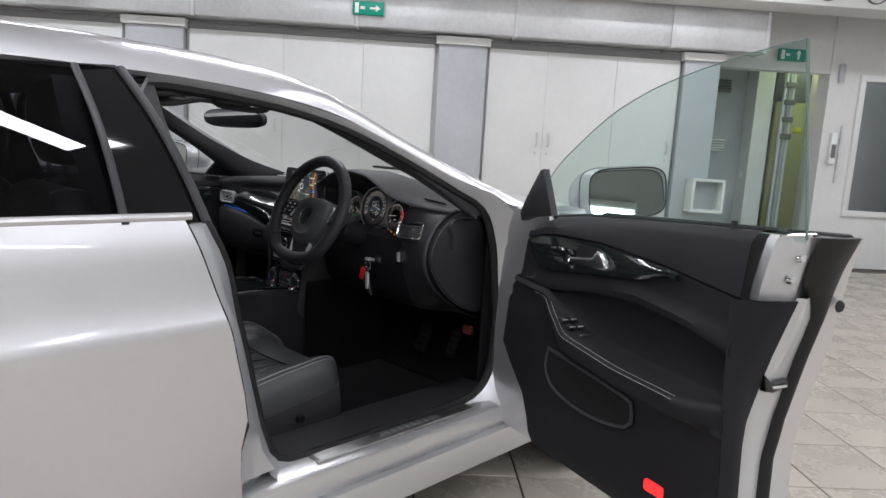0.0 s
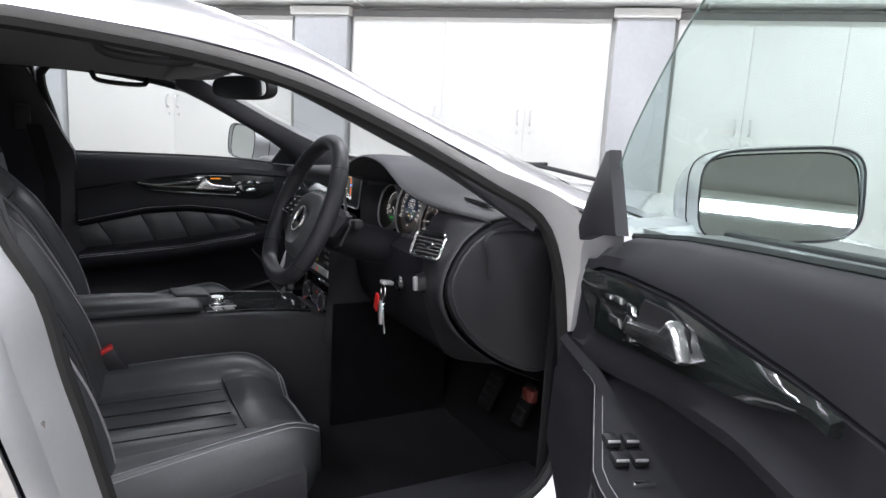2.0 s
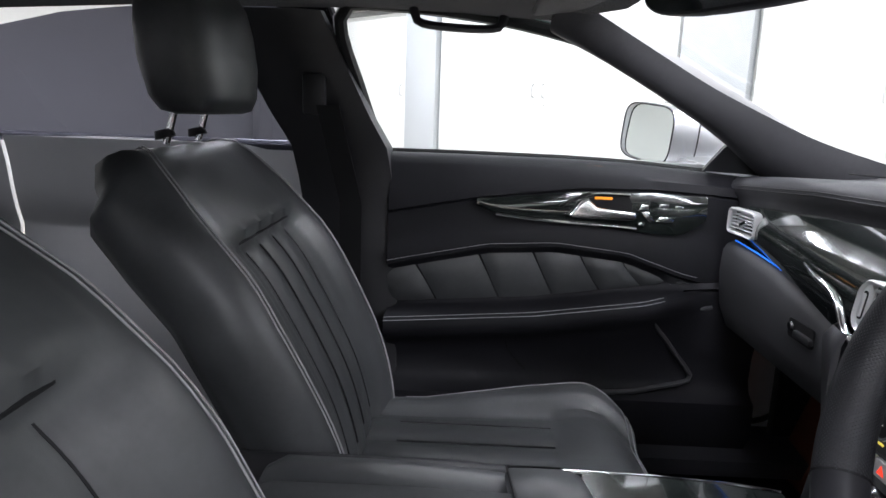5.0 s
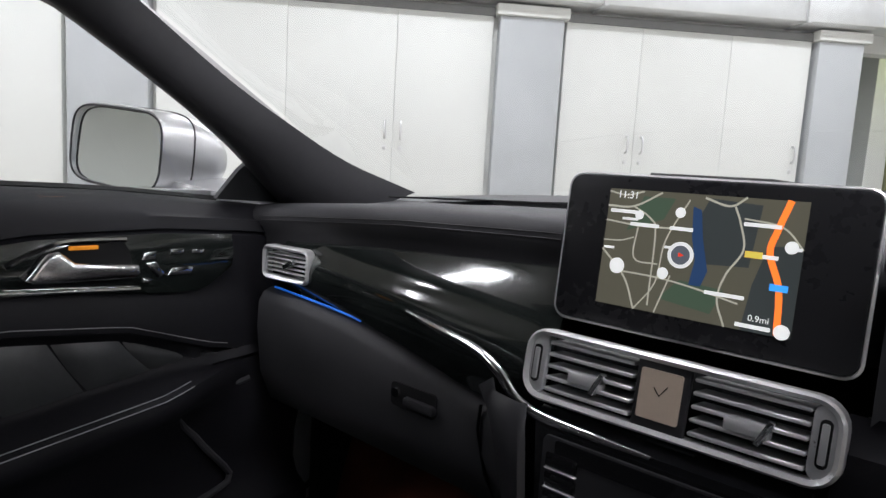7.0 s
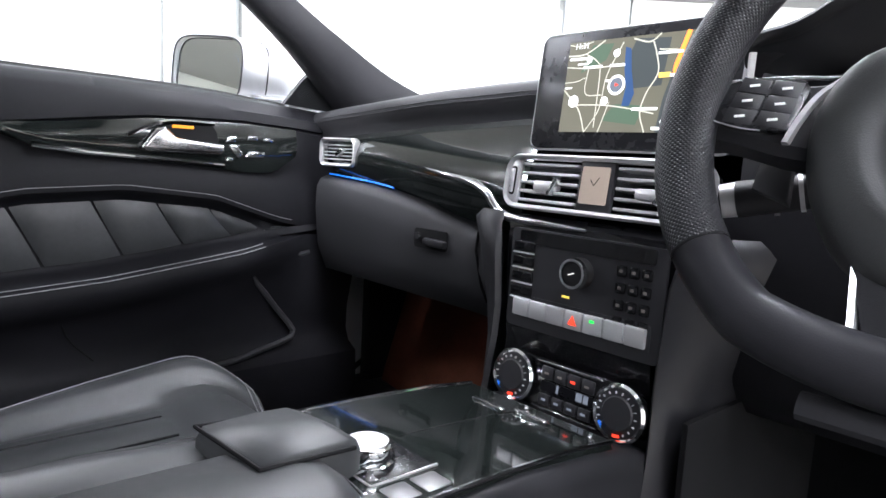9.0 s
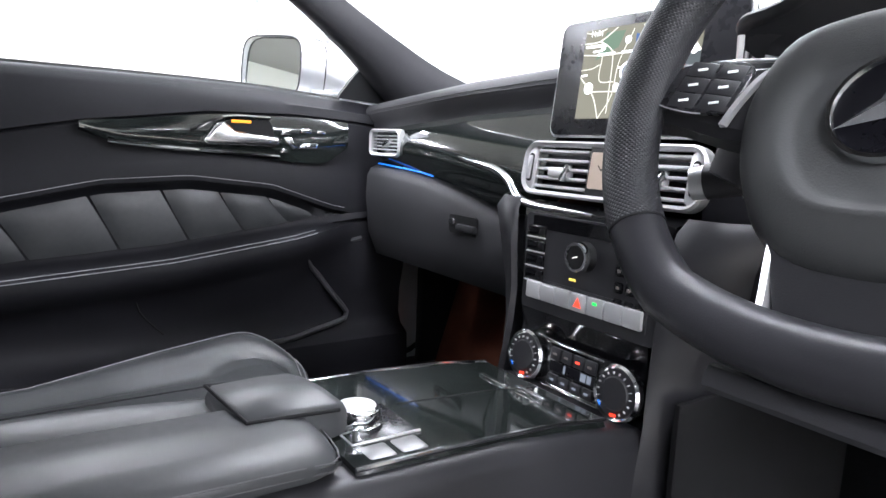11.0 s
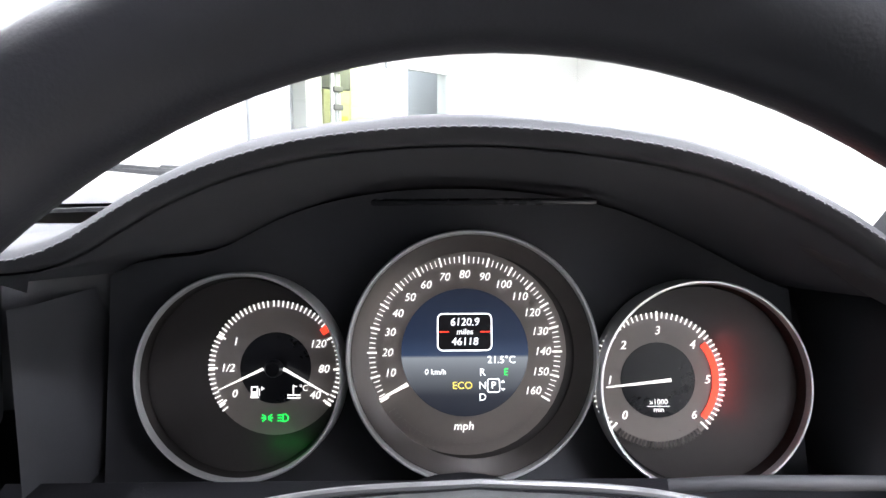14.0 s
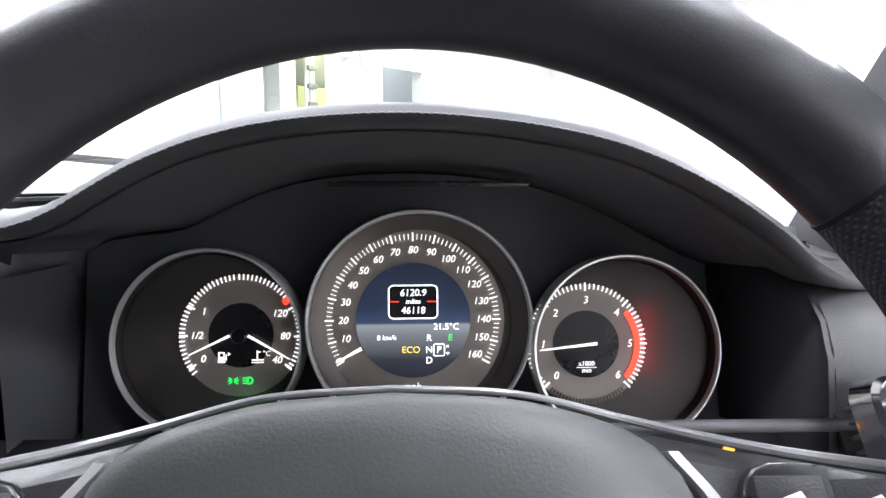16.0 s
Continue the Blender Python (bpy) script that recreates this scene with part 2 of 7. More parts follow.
def ring_profile(profile, m=None, seg=48, a0=0.0, a1=math.tau, bm=None):
    """Turns a profile of (radius, height) round the z axis."""
    own = bmesh.new()
    full = abs(a1 - a0 - math.tau) < 1e-6
    k = seg if full else seg + 1
    rings = [[(r * math.cos(a0 + (a1 - a0) * i / seg), r * math.sin(a0 + (a1 - a0) * i / seg), h) for r, h in profile] for i in range(k)]
    grid(own, rings, close_v=full)
    bmesh.ops.remove_doubles(own, verts=own.verts, dist=1e-6)
    if m is not None:
        bmesh.ops.transform(own, matrix=m, verts=own.verts)
    return merge(bm, own) if bm else own


def round_rect(w, h, r, n=5):
    out = []
    for cx, cy, a in ((w / 2 - r, h / 2 - r, 0), (-w / 2 + r, h / 2 - r, 90), (-w / 2 + r, -h / 2 + r, 180), (w / 2 - r, -h / 2 + r, 270)):
        out += [(cx + r * math.cos(radians(a + 90 * i / n)), cy + r * math.sin(radians(a + 90 * i / n))) for i in range(n + 1)]
    return out


def facing(x, y, z, back=0.0, turn=0.0, roll=0.0):
    """A pose whose z axis points at the driver (towards -y), leaning back by some degrees; its x axis is the car's x."""
    return pose(x, y, z, 90 - back, 0, turn) @ pose(0, 0, 0, 0, 0, roll)


def words(text, size, m, material, parent, name="lettering", depth=0.0004, slant=0.0, align="CENTER"):
    c = bpy.data.curves.new(name, "FONT")
    c.body, c.size, c.extrude, c.shear, c.align_x, c.align_y, c.resolution_u = text, size, depth, slant, align, "CENTER", 3
    tmp = bpy.data.objects.new("tmp", c)
    scene.collection.objects.link(tmp)
    bpy.context.view_layer.update()
    me = bpy.data.meshes.new_from_object(tmp.evaluated_get(bpy.context.evaluated_depsgraph_get()))
    bpy.data.objects.remove(tmp)
    bpy.data.curves.remove(c)
    me.name = name
    me.transform(m)
    me.materials.clear()
    me.materials.append(material)
    ob = new(name, me)
    ob.parent = parent
    return ob

# ---- the garage ----


def setting(name, bm, material, label="", smooth=False):
    ob = link(name, bm, material, None, label, 38, smooth)
    ob.matrix_world = ROOM
    return tagged(ob, label, kind="structure")


WALL_Y, X0, X1, Y0 = 4.55, -9.0, 8.5, -6.0
floor = setting("floor", rbox(X0, X1, Y0, 7.0, -0.2, -0.006, 0), M_GROUT, "garage floor of beige square tiles with dark joints")
setting("ceiling", rbox(X0, X1, Y0, 7.0, CEIL, CEIL + 0.2, 0), M_CEIL, "dull grey garage ceiling")
setting("wall_south", rbox(X0, X1, Y0 - 0.2, Y0, 0, CEIL, 0), M_WALL, "plain white painted wall")
setting("wall_west", rbox(X0 - 0.2, X0, Y0, 7.0, 0, CEIL, 0), M_WALL, "plain white painted wall")
setting("wall_east", rbox(X1, X1 + 0.2, Y0, 7.0, 0, CEIL, 0), M_WALL, "plain white painted wall")
wn = rbox(X0, 3.42, WALL_Y + 0.05, WALL_Y + 0.25, 0, CEIL, 0)
BACK_Y = 4.85
rbox(4.72, 5.06, BACK_Y, BACK_Y + 0.2, 0, CEIL, 0, bm=wn)
rbox(5.06, 5.80, BACK_Y, BACK_Y + 0.2, 0, 0.60, 0, bm=wn)
rbox(5.06, 5.80, BACK_Y, BACK_Y + 0.2, 1.99, CEIL, 0, bm=wn)
rbox(5.80, X1, BACK_Y, BACK_Y + 0.2, 0, CEIL, 0, bm=wn)
rbox(3.42, 4.72, BACK_Y + 0.02, BACK_Y + 0.18, 2.02, CEIL, 0, bm=wn)
setting("wall_north", wn, M_WALL, "white painted wall with a passage and a window opening")
rec = rbox(3.3, 8.5, 5.75, 5.9, 0, CEIL, 0)
rbox(3.3, 3.44, WALL_Y + 0.25, 5.75, 0, CEIL, 0, bm=rec)
setting("wall_passage", rec, M_PILLAR, "grey wall at the back of a passage")
setting("wall_passage_side", rbox(4.98, 5.04, BACK_Y + 0.205, 5.745, 0, CEIL, 0), M_WALL, "pale wall beside the passage")
setting("trim_post", rbox(4.30, 4.50, 5.5, 5.745, 0, CEIL, 0.004), M_WHITE, "white boxed-in post in the passage")


def cupboard(edges, sides):
    """Doors between the edges; sides tells at which end of each door its handle sits."""
    c = thing("wall_cupboard", "white painted steel wall cupboard with flat double doors", "cupboard", "cupboards along the wall")
    c.matrix_world = ROOM
    for a, b, end in zip(edges, edges[1:], sides):
        a, b = a + 0.0012, b - 0.0012
        d = part("door", rbox(a, b, WALL_Y - 0.01, WALL_Y + 0.045, 0.06, 2.0, 0.0015), M_WHITE, c)
        hx = b - 0.055 if end > 0 else a + 0.055
        h = tube(curve([(hx, WALL_Y - 0.012, 1.10), (hx, WALL_Y - 0.05, 1.115), (hx, WALL_Y - 0.05, 1.205), (hx, WALL_Y - 0.012, 1.22)], 12), 0.008, 6)
        part("handle", h, M_SATIN, d, "small steel bow handle")
        part("lock", ring_profile([(0, 0.012), (0.012, 0.012), (0.014, 0)], ROOM.inverted() @ ROOM @ pose(hx, WALL_Y - 0.01, 1.03, 90), 12), M_SATIN, d)
    return c


for edges, sides in (((-8.9, -7.77, -6.63, -5.5), (1, -1, 1)), ((-4.95, -3.64, -2.32), (1, -1)), ((-1.70, -0.82, -0.06, 0.62), (1, 1, -1)), ((1.15, 1.72, 2.40, 3.02), (1, -1, 1))):
    cupboard(edges, sides)


def pillar(x0, x1, y0):
    p = thing("pillar", "pale grey painted pillar with a wider head", "pillar", "pillars along the wall")
    p.matrix_world = ROOM
    part("shaft", rbox(x0, x1, y0, WALL_Y + 0.06, 0, 2.0, 0.006), M_PILLAR, p)
    part("head", rbox(x0 - 0.03, x1 + 0.03, y0 - 0.04, WALL_Y + 0.06, 2.0, 2.075, 0.006), M_WHITE, p)


for a, b in ((-5.45, -4.98), (-2.27, -1.74), (0.66, 1.12), (3.05, 3.40)):
    pillar(a, b, WALL_Y - 0.06)

tray = rbox(X0, 3.42, WALL_Y - 0.02, WALL_Y + 0.05, 2.0, 2.06, 0.004)
setting("trim_tray", tray, M_DARKTRIM, "grey conduit tray running under the duct")
duct = thing("air_duct", "galvanised sheet-metal air duct with flanged joints", "duct")
duct.matrix_world = ROOM
x = X0
while x < 3.7:
    e = min(x + 1.48, 3.74)
    part("section", rbox(x + 0.002, e - 0.002, WALL_Y - 0.22, WALL_Y + 0.05, 2.09, 2.60, 0.01), M_DUCT, duct)
    part("flange", rbox(e - 0.016, e + 0.016, WALL_Y - 0.235, WALL_Y + 0.05, 2.08, 2.61, 0.004), M_DUCT, duct)
    x = e
upper = thing("ceiling_duct", "wide white ceiling duct with a row of round outlets", "duct")
upper.matrix_world = ROOM
part("body", rbox(-1.2, 7.6, 3.95, 4.30, 2.46, 2.94, 0.01), M_WHITE, upper)
for i in range(19):
    ox = -0.8 + i * 0.44
    o = ring_profile([(0.11, 0.0), (0.11, 0.02), (0.10, 0.02), (0.095, -0.06), (0.0, -0.06)], pose(ox, 3.95, 2.61, 90), 28)
    part("outlet", o, M_DARKTRIM, upper)


def exit_sign(x, y, z, arrow):
    s = thing("exit_sign", "green emergency exit sign with a white arrow", "exit sign", "exit signs")
    s.matrix_world = ROOM
    part("board", rbox(x - 0.14, x + 0.14, y - 0.03, y, z - 0.06, z + 0.06, 0.004), M_GREEN, s)
    m = pose(x + 0.06, y - 0.031, z, 90, 0, 0) @ pose(0, 0, 0, 0, 0, arrow)
    part("arrow", slab([(-0.045, -0.009), (0.01, -0.009), (0.01, -0.03), (0.05, 0), (0.01, 0.03), (0.01, 0.009), (-0.045, 0.009)], 0.002, m), M_SIGNW, s)
    b = rbox(x - 0.12, x - 0.085, y - 0.033, y - 0.03, z - 0.045, z + 0.045, 0)
    rbox(x - 0.07, x - 0.03, y - 0.033, y - 0.03, z - 0.012, z + 0.012, 0, bm=b)
    part("symbol", b, M_SIGNW, s)


exit_sign(-0.01, WALL_Y - 0.24, 2.24, 0)
exit_sign(4.27, BACK_Y - 0.02, 2.17, 90)

pd = thing("passage_door", "yellow-green steel door at the end of the passage", "door")
pd.matrix_world = ROOM
part("leaf", rbox(4.60, 4.975, 5.60, 5.65, 0.0, 1.78, 0.006), M_YELLOW, pd)
part("handle", tube([(4.70, 5.595, 1.12), (4.70, 5.55, 1.12), (4.70, 5.55, 1.2)], 0.012, 6), M_DARKTRIM, pd)
part("sign", rbox(4.84, 4.92, 5.59, 5.599, 1.44, 1.5, 0.001), mat("yellow_label", (0.8, 0.75, 0.1), 0.5), pd)
part("panel_above", rbox(4.57, 4.975, 5.60, 5.65, 1.79, 2.9, 0.004), M_DARKTRIM, pd)
pipes = thing("pipe_run", "painted pipes with valves beside the passage", "pipes")
pipes.matrix_world = ROOM
for i, px in enumerate((4.60, 4.65, 4.69)):
    part("pipe", tube([(px, 5.45, 0.0), (px, 5.45, 2.9)], 0.025 - 0.004 * i, 10), (M_DUCT, M_PILLAR, M_WHITE)[i], pipes)
for i in range(4):
    part("valve", rbox(4.585, 4.705, 5.39, 5.43, 1.35 + 0.19 * i, 1.41 + 0.19 * i, 0.012), M_DARKTRIM, pipes)
lv = thing("louvre_panel", "grey louvred wall panel", "vent")
lv.matrix_world = ROOM
for k, z0 in enumerate((1.18, 1.86)):
    for i in range(5):
        part("slat", rbox(3.62, 4.1, 5.70, 5.745, z0 + 0.03 * i, z0 + 0.018 + 0.03 * i, 0.002), M_SIGNW if k == 0 else M_DARKTRIM, lv)
bx = thing("wall_box", "open white metal box on the wall", "box")
bx.matrix_world = ROOM
b = rbox(3.18, 3.5, 4.30, 4.48, 0.55, 0.575, 0.002)
rbox(3.18, 3.5, 4.30, 4.48, 0.85, 0.875, 0.002, bm=b)
rbox(3.18, 3.205, 4.30, 4.48, 0.575, 0.85, 0.002, bm=b)
rbox(3.475, 3.5, 4.30, 4.48, 0.575, 0.85, 0.002, bm=b)
part("frame", b, M_WHITE, bx)
part("back", rbox(3.2, 3.48, 4.46, 4.485, 0.57, 0.855, 0), M_PILLAR, bx)

win = tagged(new("window_1"), "internal window with a pale metal frame", kind="structure")
win.matrix_world = ROOM
wf = rbox(5.04, 5.82, BACK_Y - 0.03, BACK_Y + 0.06, 1.96, 2.02, 0.004)
rbox(5.04, 5.82, BACK_Y - 0.03, BACK_Y + 0.06, 0.56, 0.62, 0.004, bm=wf)
rbox(5.04, 5.10, BACK_Y - 0.03, BACK_Y + 0.06, 0.62, 1.96, 0.004, bm=wf)
rbox(5.76, 5.82, BACK_Y - 0.03, BACK_Y + 0.06, 0.62, 1.96, 0.004, bm=wf)
part("window_frame", wf, M_WHITE, win)
part("pane", rbox(5.10, 5.76, BACK_Y + 0.01, BACK_Y + 0.02, 0.62, 1.96, 0), M_GLASS, win).visible_shadow = False
box2 = thing("call_point", "white wall intercom with a grey handset rest", "intercom")
box2.matrix_world = ROOM
part("body", rbox(4.80, 4.87, BACK_Y - 0.05, BACK_Y, 1.10, 1.42, 0.01), M_SIGNW, box2)
part("panel", rbox(4.812, 4.858, BACK_Y - 0.056, BACK_Y - 0.05, 1.16, 1.30, 0.003), M_DARKTRIM, box2)
part("lamp", rbox(4.80, 4.86, BACK_Y - 0.04, BACK_Y, 1.93, 2.12, 0.012), M_PILLAR, box2)
part("conduit", tube([(4.92, BACK_Y - 0.015, 0.9), (4.92, BACK_Y - 0.015, 1.5)], 0.012, 8), M_DUCT, box2)

for tx, ty in TUBES:
    f = thing("ceiling_light", "white linear ceiling light, switched on", "ceiling light", "ceiling lights")
    f.matrix_world = ROOM
    part("housing", rbox(tx - 0.8, tx + 0.8, ty - 0.07, ty + 0.07, CEIL - 0.08, CEIL, 0.006), M_WHITE, f)
    part("tube", rbox(tx - 0.77, tx + 0.77, ty - 0.05, ty + 0.05, CEIL - 0.1, CEIL - 0.081, 0.006), M_TUBE, f, "glowing diffuser")

# ---- the car: body ----
car = thing("car", "silver four-door coupe with the driver's door wide open, black leather inside", "car")

OUT_Z = [0.20, 0.24, 0.32, 0.42, 0.55, 0.72, 0.772, 0.784, 0.80, 0.84, 0.95, 1.0]
OUT_X = [0.80, 0.845, 0.875, 0.890, 0.900, 0.914, 0.919, 0.9185, 0.913, 0.902, 0.886, 0.872]


def out_x(z, y=0.0):
    t = 1.0
    if y > 0.9:
        t = 1 - 0.22 * ((y - 0.9) / 1.1) ** 2
    if y < -1.7:
        t = 1 - 0.2 * ((-1.7 - y) / 1.3) ** 2
    return float(np.interp(z, OUT_Z, OUT_X)) * t


def shut_y(z, s=-1):
    if s > 0:
        return float(np.interp(z, [0.3, 0.4, 0.49, 0.54, 0.62, 0.75, 0.815, 0.93, 1.0], [-0.37, -0.394, -0.40, -0.384, -0.398, -0.431, -0.451, -0.487, -0.515]))
    return float(np.interp(z, [0.3, 0.41, 0.55, 0.63, 0.76, 0.83, 0.94, 1.0], [-0.30, -0.326, -0.318, -0.329, -0.36, -0.38, -0.412, -0.44]))


FRONT_Y = 0.645
AXLES = (1.12, -1.76)


def low_z(y):
    z = 0.24
    for a in AXLES:
        if abs(y - a) < 0.36:
            z = max(z, 0.33 + math.sqrt(0.36**2 - (y - a) ** 2))
    return z


def belt_z(y):
    if y > 0.7:
        return 0.975 - 0.16 * ((y - 0.7) / 1.3) ** 1.5
    return 1.0 if y > -1.4 else 1.0 - 0.02 * (-1.4 - y)


def side_panel(y0, y1, s, ny=24, first=None):
    """An outer side panel from y0 back to y1 on side s."""
    rows = []
    for y in np.linspace(y0, y1, ny):
        row = []
        lo, hi = low_z(y), belt_z(y)
        for z in list(lo + (0.75 - lo) * np.linspace(0, 1, 9)) + [0.772, 0.784, 0.798] + list(0.815 + (hi - 0.815) * np.linspace(0.05, 1, 7)):
            yy = y
            if first == "shut":
                yy = y + (shut_y(z, s) - y0) * max(0, 1 - (y0 - y) / 0.4)
            row.append((s * out_x(z, yy), yy, z))
        rows.append(row)
    return sheet(rows, 0.012)


for s in (1, -1):
    side = "right" if s > 0 else "left"
    part("rear_door_panel", side_panel(-0.36, -1.28, s, 22, "shut"), M_SILVER, car, "silver rear door skin with a shoulder crease")
    part("rear_wing", side_panel(-1.29, -2.9, s, 40), M_SILVER, car)
    part("front_wing", side_panel(1.95, FRONT_Y + 0.008, s, 36), M_SILVER, car)

# door aperture: inner line from the foot of the front pillar over the roof rail, down the centre pillar and along the sill
LEFT_APERTURE = [(0.80, 0.612, 0.62), (0.80, 0.605, 0.75), (0.80, 0.57, 0.89), (0.789, 0.49, 0.985), (0.749, 0.402, 1.043), (0.683, 0.237, 1.135),
                 (0.634, 0.079, 1.204), (0.608, -0.077, 1.243), (0.593, -0.221, 1.263), (0.587, -0.353, 1.272), (0.588, -0.425, 1.268), (0.615, -0.438, 1.22),
                 (0.688, -0.416, 1.128), (0.782, -0.380, 0.991), (0.798, -0.338, 0.893), (0.80, -0.315, 0.777), (0.80, -0.30, 0.696), (0.80, -0.279, 0.583),
                 (0.80, -0.25, 0.462), (0.80, -0.20, 0.395), (0.80, -0.05, 0.385), (0.80, 0.2, 0.39), (0.80, 0.42, 0.392), (0.80, 0.53, 0.41), (0.80, 0.59, 0.48)]
APERTURE = [(0.80, 0.548, 0.62), (0.80, 0.528, 0.75), (0.80, 0.503, 0.88), (0.79, 0.455, 0.982), (0.749, 0.36, 1.041), (0.683, 0.186, 1.133),
            (0.637, 0.019, 1.201), (0.612, -0.141, 1.237), (0.599, -0.289, 1.254), (0.594, -0.424, 1.264), (0.594, -0.475, 1.259), (0.62, -0.487, 1.215),
            (0.692, -0.462, 1.117), (0.774, -0.427, 0.98), (0.779, -0.381, 0.882), (0.78, -0.356, 0.766), (0.78, -0.335, 0.684), (0.78, -0.309, 0.572),
            (0.782, -0.278, 0.451), (0.79, -0.235, 0.382), (0.80, -0.08, 0.37), (0.80, 0.16, 0.375), (0.80, 0.37, 0.378), (0.80, 0.475, 0.395), (0.80, 0.535, 0.465)]
LOOPS = {s: curve(q + [q[0]], 97)[:-1] for s, q in ((1, APERTURE), (-1, LEFT_APERTURE))}
mid_yz = np.array([0.1, 0.75])


def jamb(s):
    rows = []
    loop = LOOPS[s]
    n = len(loop)
    for i in range(n):
        a, b, p = np.array(loop[i - 1]), np.array(loop[(i + 1) % n]), np.array(loop[i])
        t = b - a
        nrm = np.array([0, t[2], -t[1]])
        nrm /= np.linalg.norm(nrm) + 1e-9
        if nrm[1:] @ (p[1:] - mid_yz) < 0:
            nrm = -nrm
        up = max(0.0, min(1.0, (p[2] - 0.97) / 0.1))
        w = 0.045 * (1 - up) + 0.02 * up
        if p[1] > 0.5:
            w = 0.03 if s < 0 else 0.06
        o = p + nrm * w
        o[0] += (0.075 - 0.05 * up)
        q = p + nrm * 0.006
        q[0] += 0.016 * (1 - up) + 0.012 * up
        rows.append([tuple((s * v[0], v[1], v[2])) for v in (p, q, o)])
    rows.append(rows[0])
    bm = sheet(rows, 0.0)
    return bm


for s in (1, -1):
    part("door_frame", jamb(s), M_EDGE, car, "painted door opening")
    part("door_seal", tube([(s * x, y, z) for x, y, z in LOOPS[s]], 0.013, 8, True), M_RUBBER, car, "black rubber door seal")

rows = []
for z in np.linspace(0.40, 0.985, 22):
    y = float(np.interp(z, [0.382, 0.451, 0.572, 0.684, 0.766, 0.882, 0.98], [-0.235, -0.278, -0.309, -0.335, -0.356, -0.381, -0.427])) - 0.043
    e = shut_y(z, 1) + 0.005
    rows.append([(0.846, y, z), (0.858, y - 0.003, z), (out_x(z) - 0.022, max(e + 0.012, min(y - 0.006, e + 0.02)), z), (out_x(z) - 0.007, e + 0.001, z)])
part("rear_shut_face", sheet(rows), M_EDGE, car, "painted face in front of the rear door", 50)

UPPER = [(0.83, 0.74, 0.968), (0.82, 0.68, 0.975), (0.765, 0.55, 1.04), (0.70, 0.40, 1.108), (0.655, 0.28, 1.159), (0.62, 0.147, 1.222), (0.575, -0.03, 1.304),
         (0.49, -0.2, 1.352), (0.44, -0.45, 1.372), (0.42, -0.72, 1.372), (0.41, -1.0, 1.355), (0.43, -1.4, 1.295), (0.50, -1.8, 1.20), (0.60, -2.2, 1.09), (0.66, -2.4, 1.03)]
LOWER = [(0.865, 0.68, 0.97), (0.852, 0.60, 0.985), (0.79, 0.46, 1.028), (0.728, 0.335, 1.092), (0.675, 0.185, 1.163), (0.645, 0.02, 1.229), (0.625, -0.14, 1.262),
         (0.615, -0.29, 1.278), (0.612, -0.46, 1.287), (0.618, -0.75, 1.287), (0.628, -1.0, 1.28), (0.655, -1.4, 1.235), (0.70, -1.8, 1.15), (0.77, -2.2, 1.05), (0.80, -2.4, 1.01)]
up_r, lo_r = curve(UPPER, 60), curve(LOWER, 60)
for s in (1, -1):
    rows = []
    for a, b in zip(up_r, lo_r):
        a, b = np.array(a), np.array(b)
        row = []
        for u in np.linspace(0, 1, 7):
            p = a + (b - a) * u
            p += np.array([0.024, 0, 0.024]) * math.sin(math.pi * u) * (0.7 - 0.25 * max(0.0, min(1.0, (a[1] + 0.1) / 0.3)))
            row.append((s * p[0], p[1], p[2]))
        rows.append(row)
    part("roof_rail", sheet(rows, 0.014), M_SILVER, car, "silver roof rail running down into the windscreen pillar")


def across(p, rise, ahead, n=13):
    """Points from the right edge p to its mirror image, bowed up and forward."""
    out = []
    for u in np.linspace(1, -1, n):
        k = 1 - abs(u) ** 2.2
        out.append((p[0] * u, p[1] + ahead * k, p[2] + rise * k))
    return out


roof_pts = [p for p in curve(UPPER[6:12], 26)]
part("roof_panel", sheet([across(p, 0.03, 0.05 if p[1] > -0.1 else 0.0) for p in roof_pts], 0.01), M_SILVER, car)
scr = curve(UPPER[0:7], 20)
rows = [across((p[0] - 0.012, p[1], p[2]), 0.03 - 0.015 * i / 19 * 0, 0.06 + 0.17 * (1 - i / 19)) for i, p in enumerate(scr)]
ws = part("windscreen", sheet(rows), M_GLASS, car, "clear raked windscreen")
ws.visible_shadow = False
rg = curve(UPPER[11:15], 14)
part("rear_window", sheet([across((p[0] - 0.01, p[1], p[2]), 0.02, -0.12) for p in rg]), M_TINT, car).visible_shadow = False
part("bonnet", sheet([across((out_x(belt_z(y), y) * 0.985, y, belt_z(y) + 0.0), 0.05, 0.08) for y in np.linspace(0.74, 1.9, 18)], 0.012), M_SILVER, car)
part("boot_lid", sheet([across((0.8 - 0.08 * i / 9, -2.38 - 0.06 * i, 1.01 - 0.012 * i), 0.03, -0.06) for i in range(10)], 0.012), M_SILVER, car)
for y0, y1, nm in ((1.9, 2.02, "front_bumper"), (-2.86, -3.0, "rear_bumper")):
    sec = []
    for i, z in enumerate(np.linspace(0.24, 0.84 if y0 > 0 else 0.95, 9)):
        k = math.sin(math.pi * (0.15 + 0.7 * i / 8))
        sec.append([(out_x(min(z, 0.9), y0) * u, y0 + (y1 - y0) * k * (1 - abs(u) ** 3), z) for u in np.linspace(1, -1, 15)])
    part(nm, sheet(sec, 0.02), M_SILVER, car)
part("underbody", rbox(-0.80, 0.80, -2.85, 1.9, 0.20, 0.26, 0.02), M_MATTE, car)

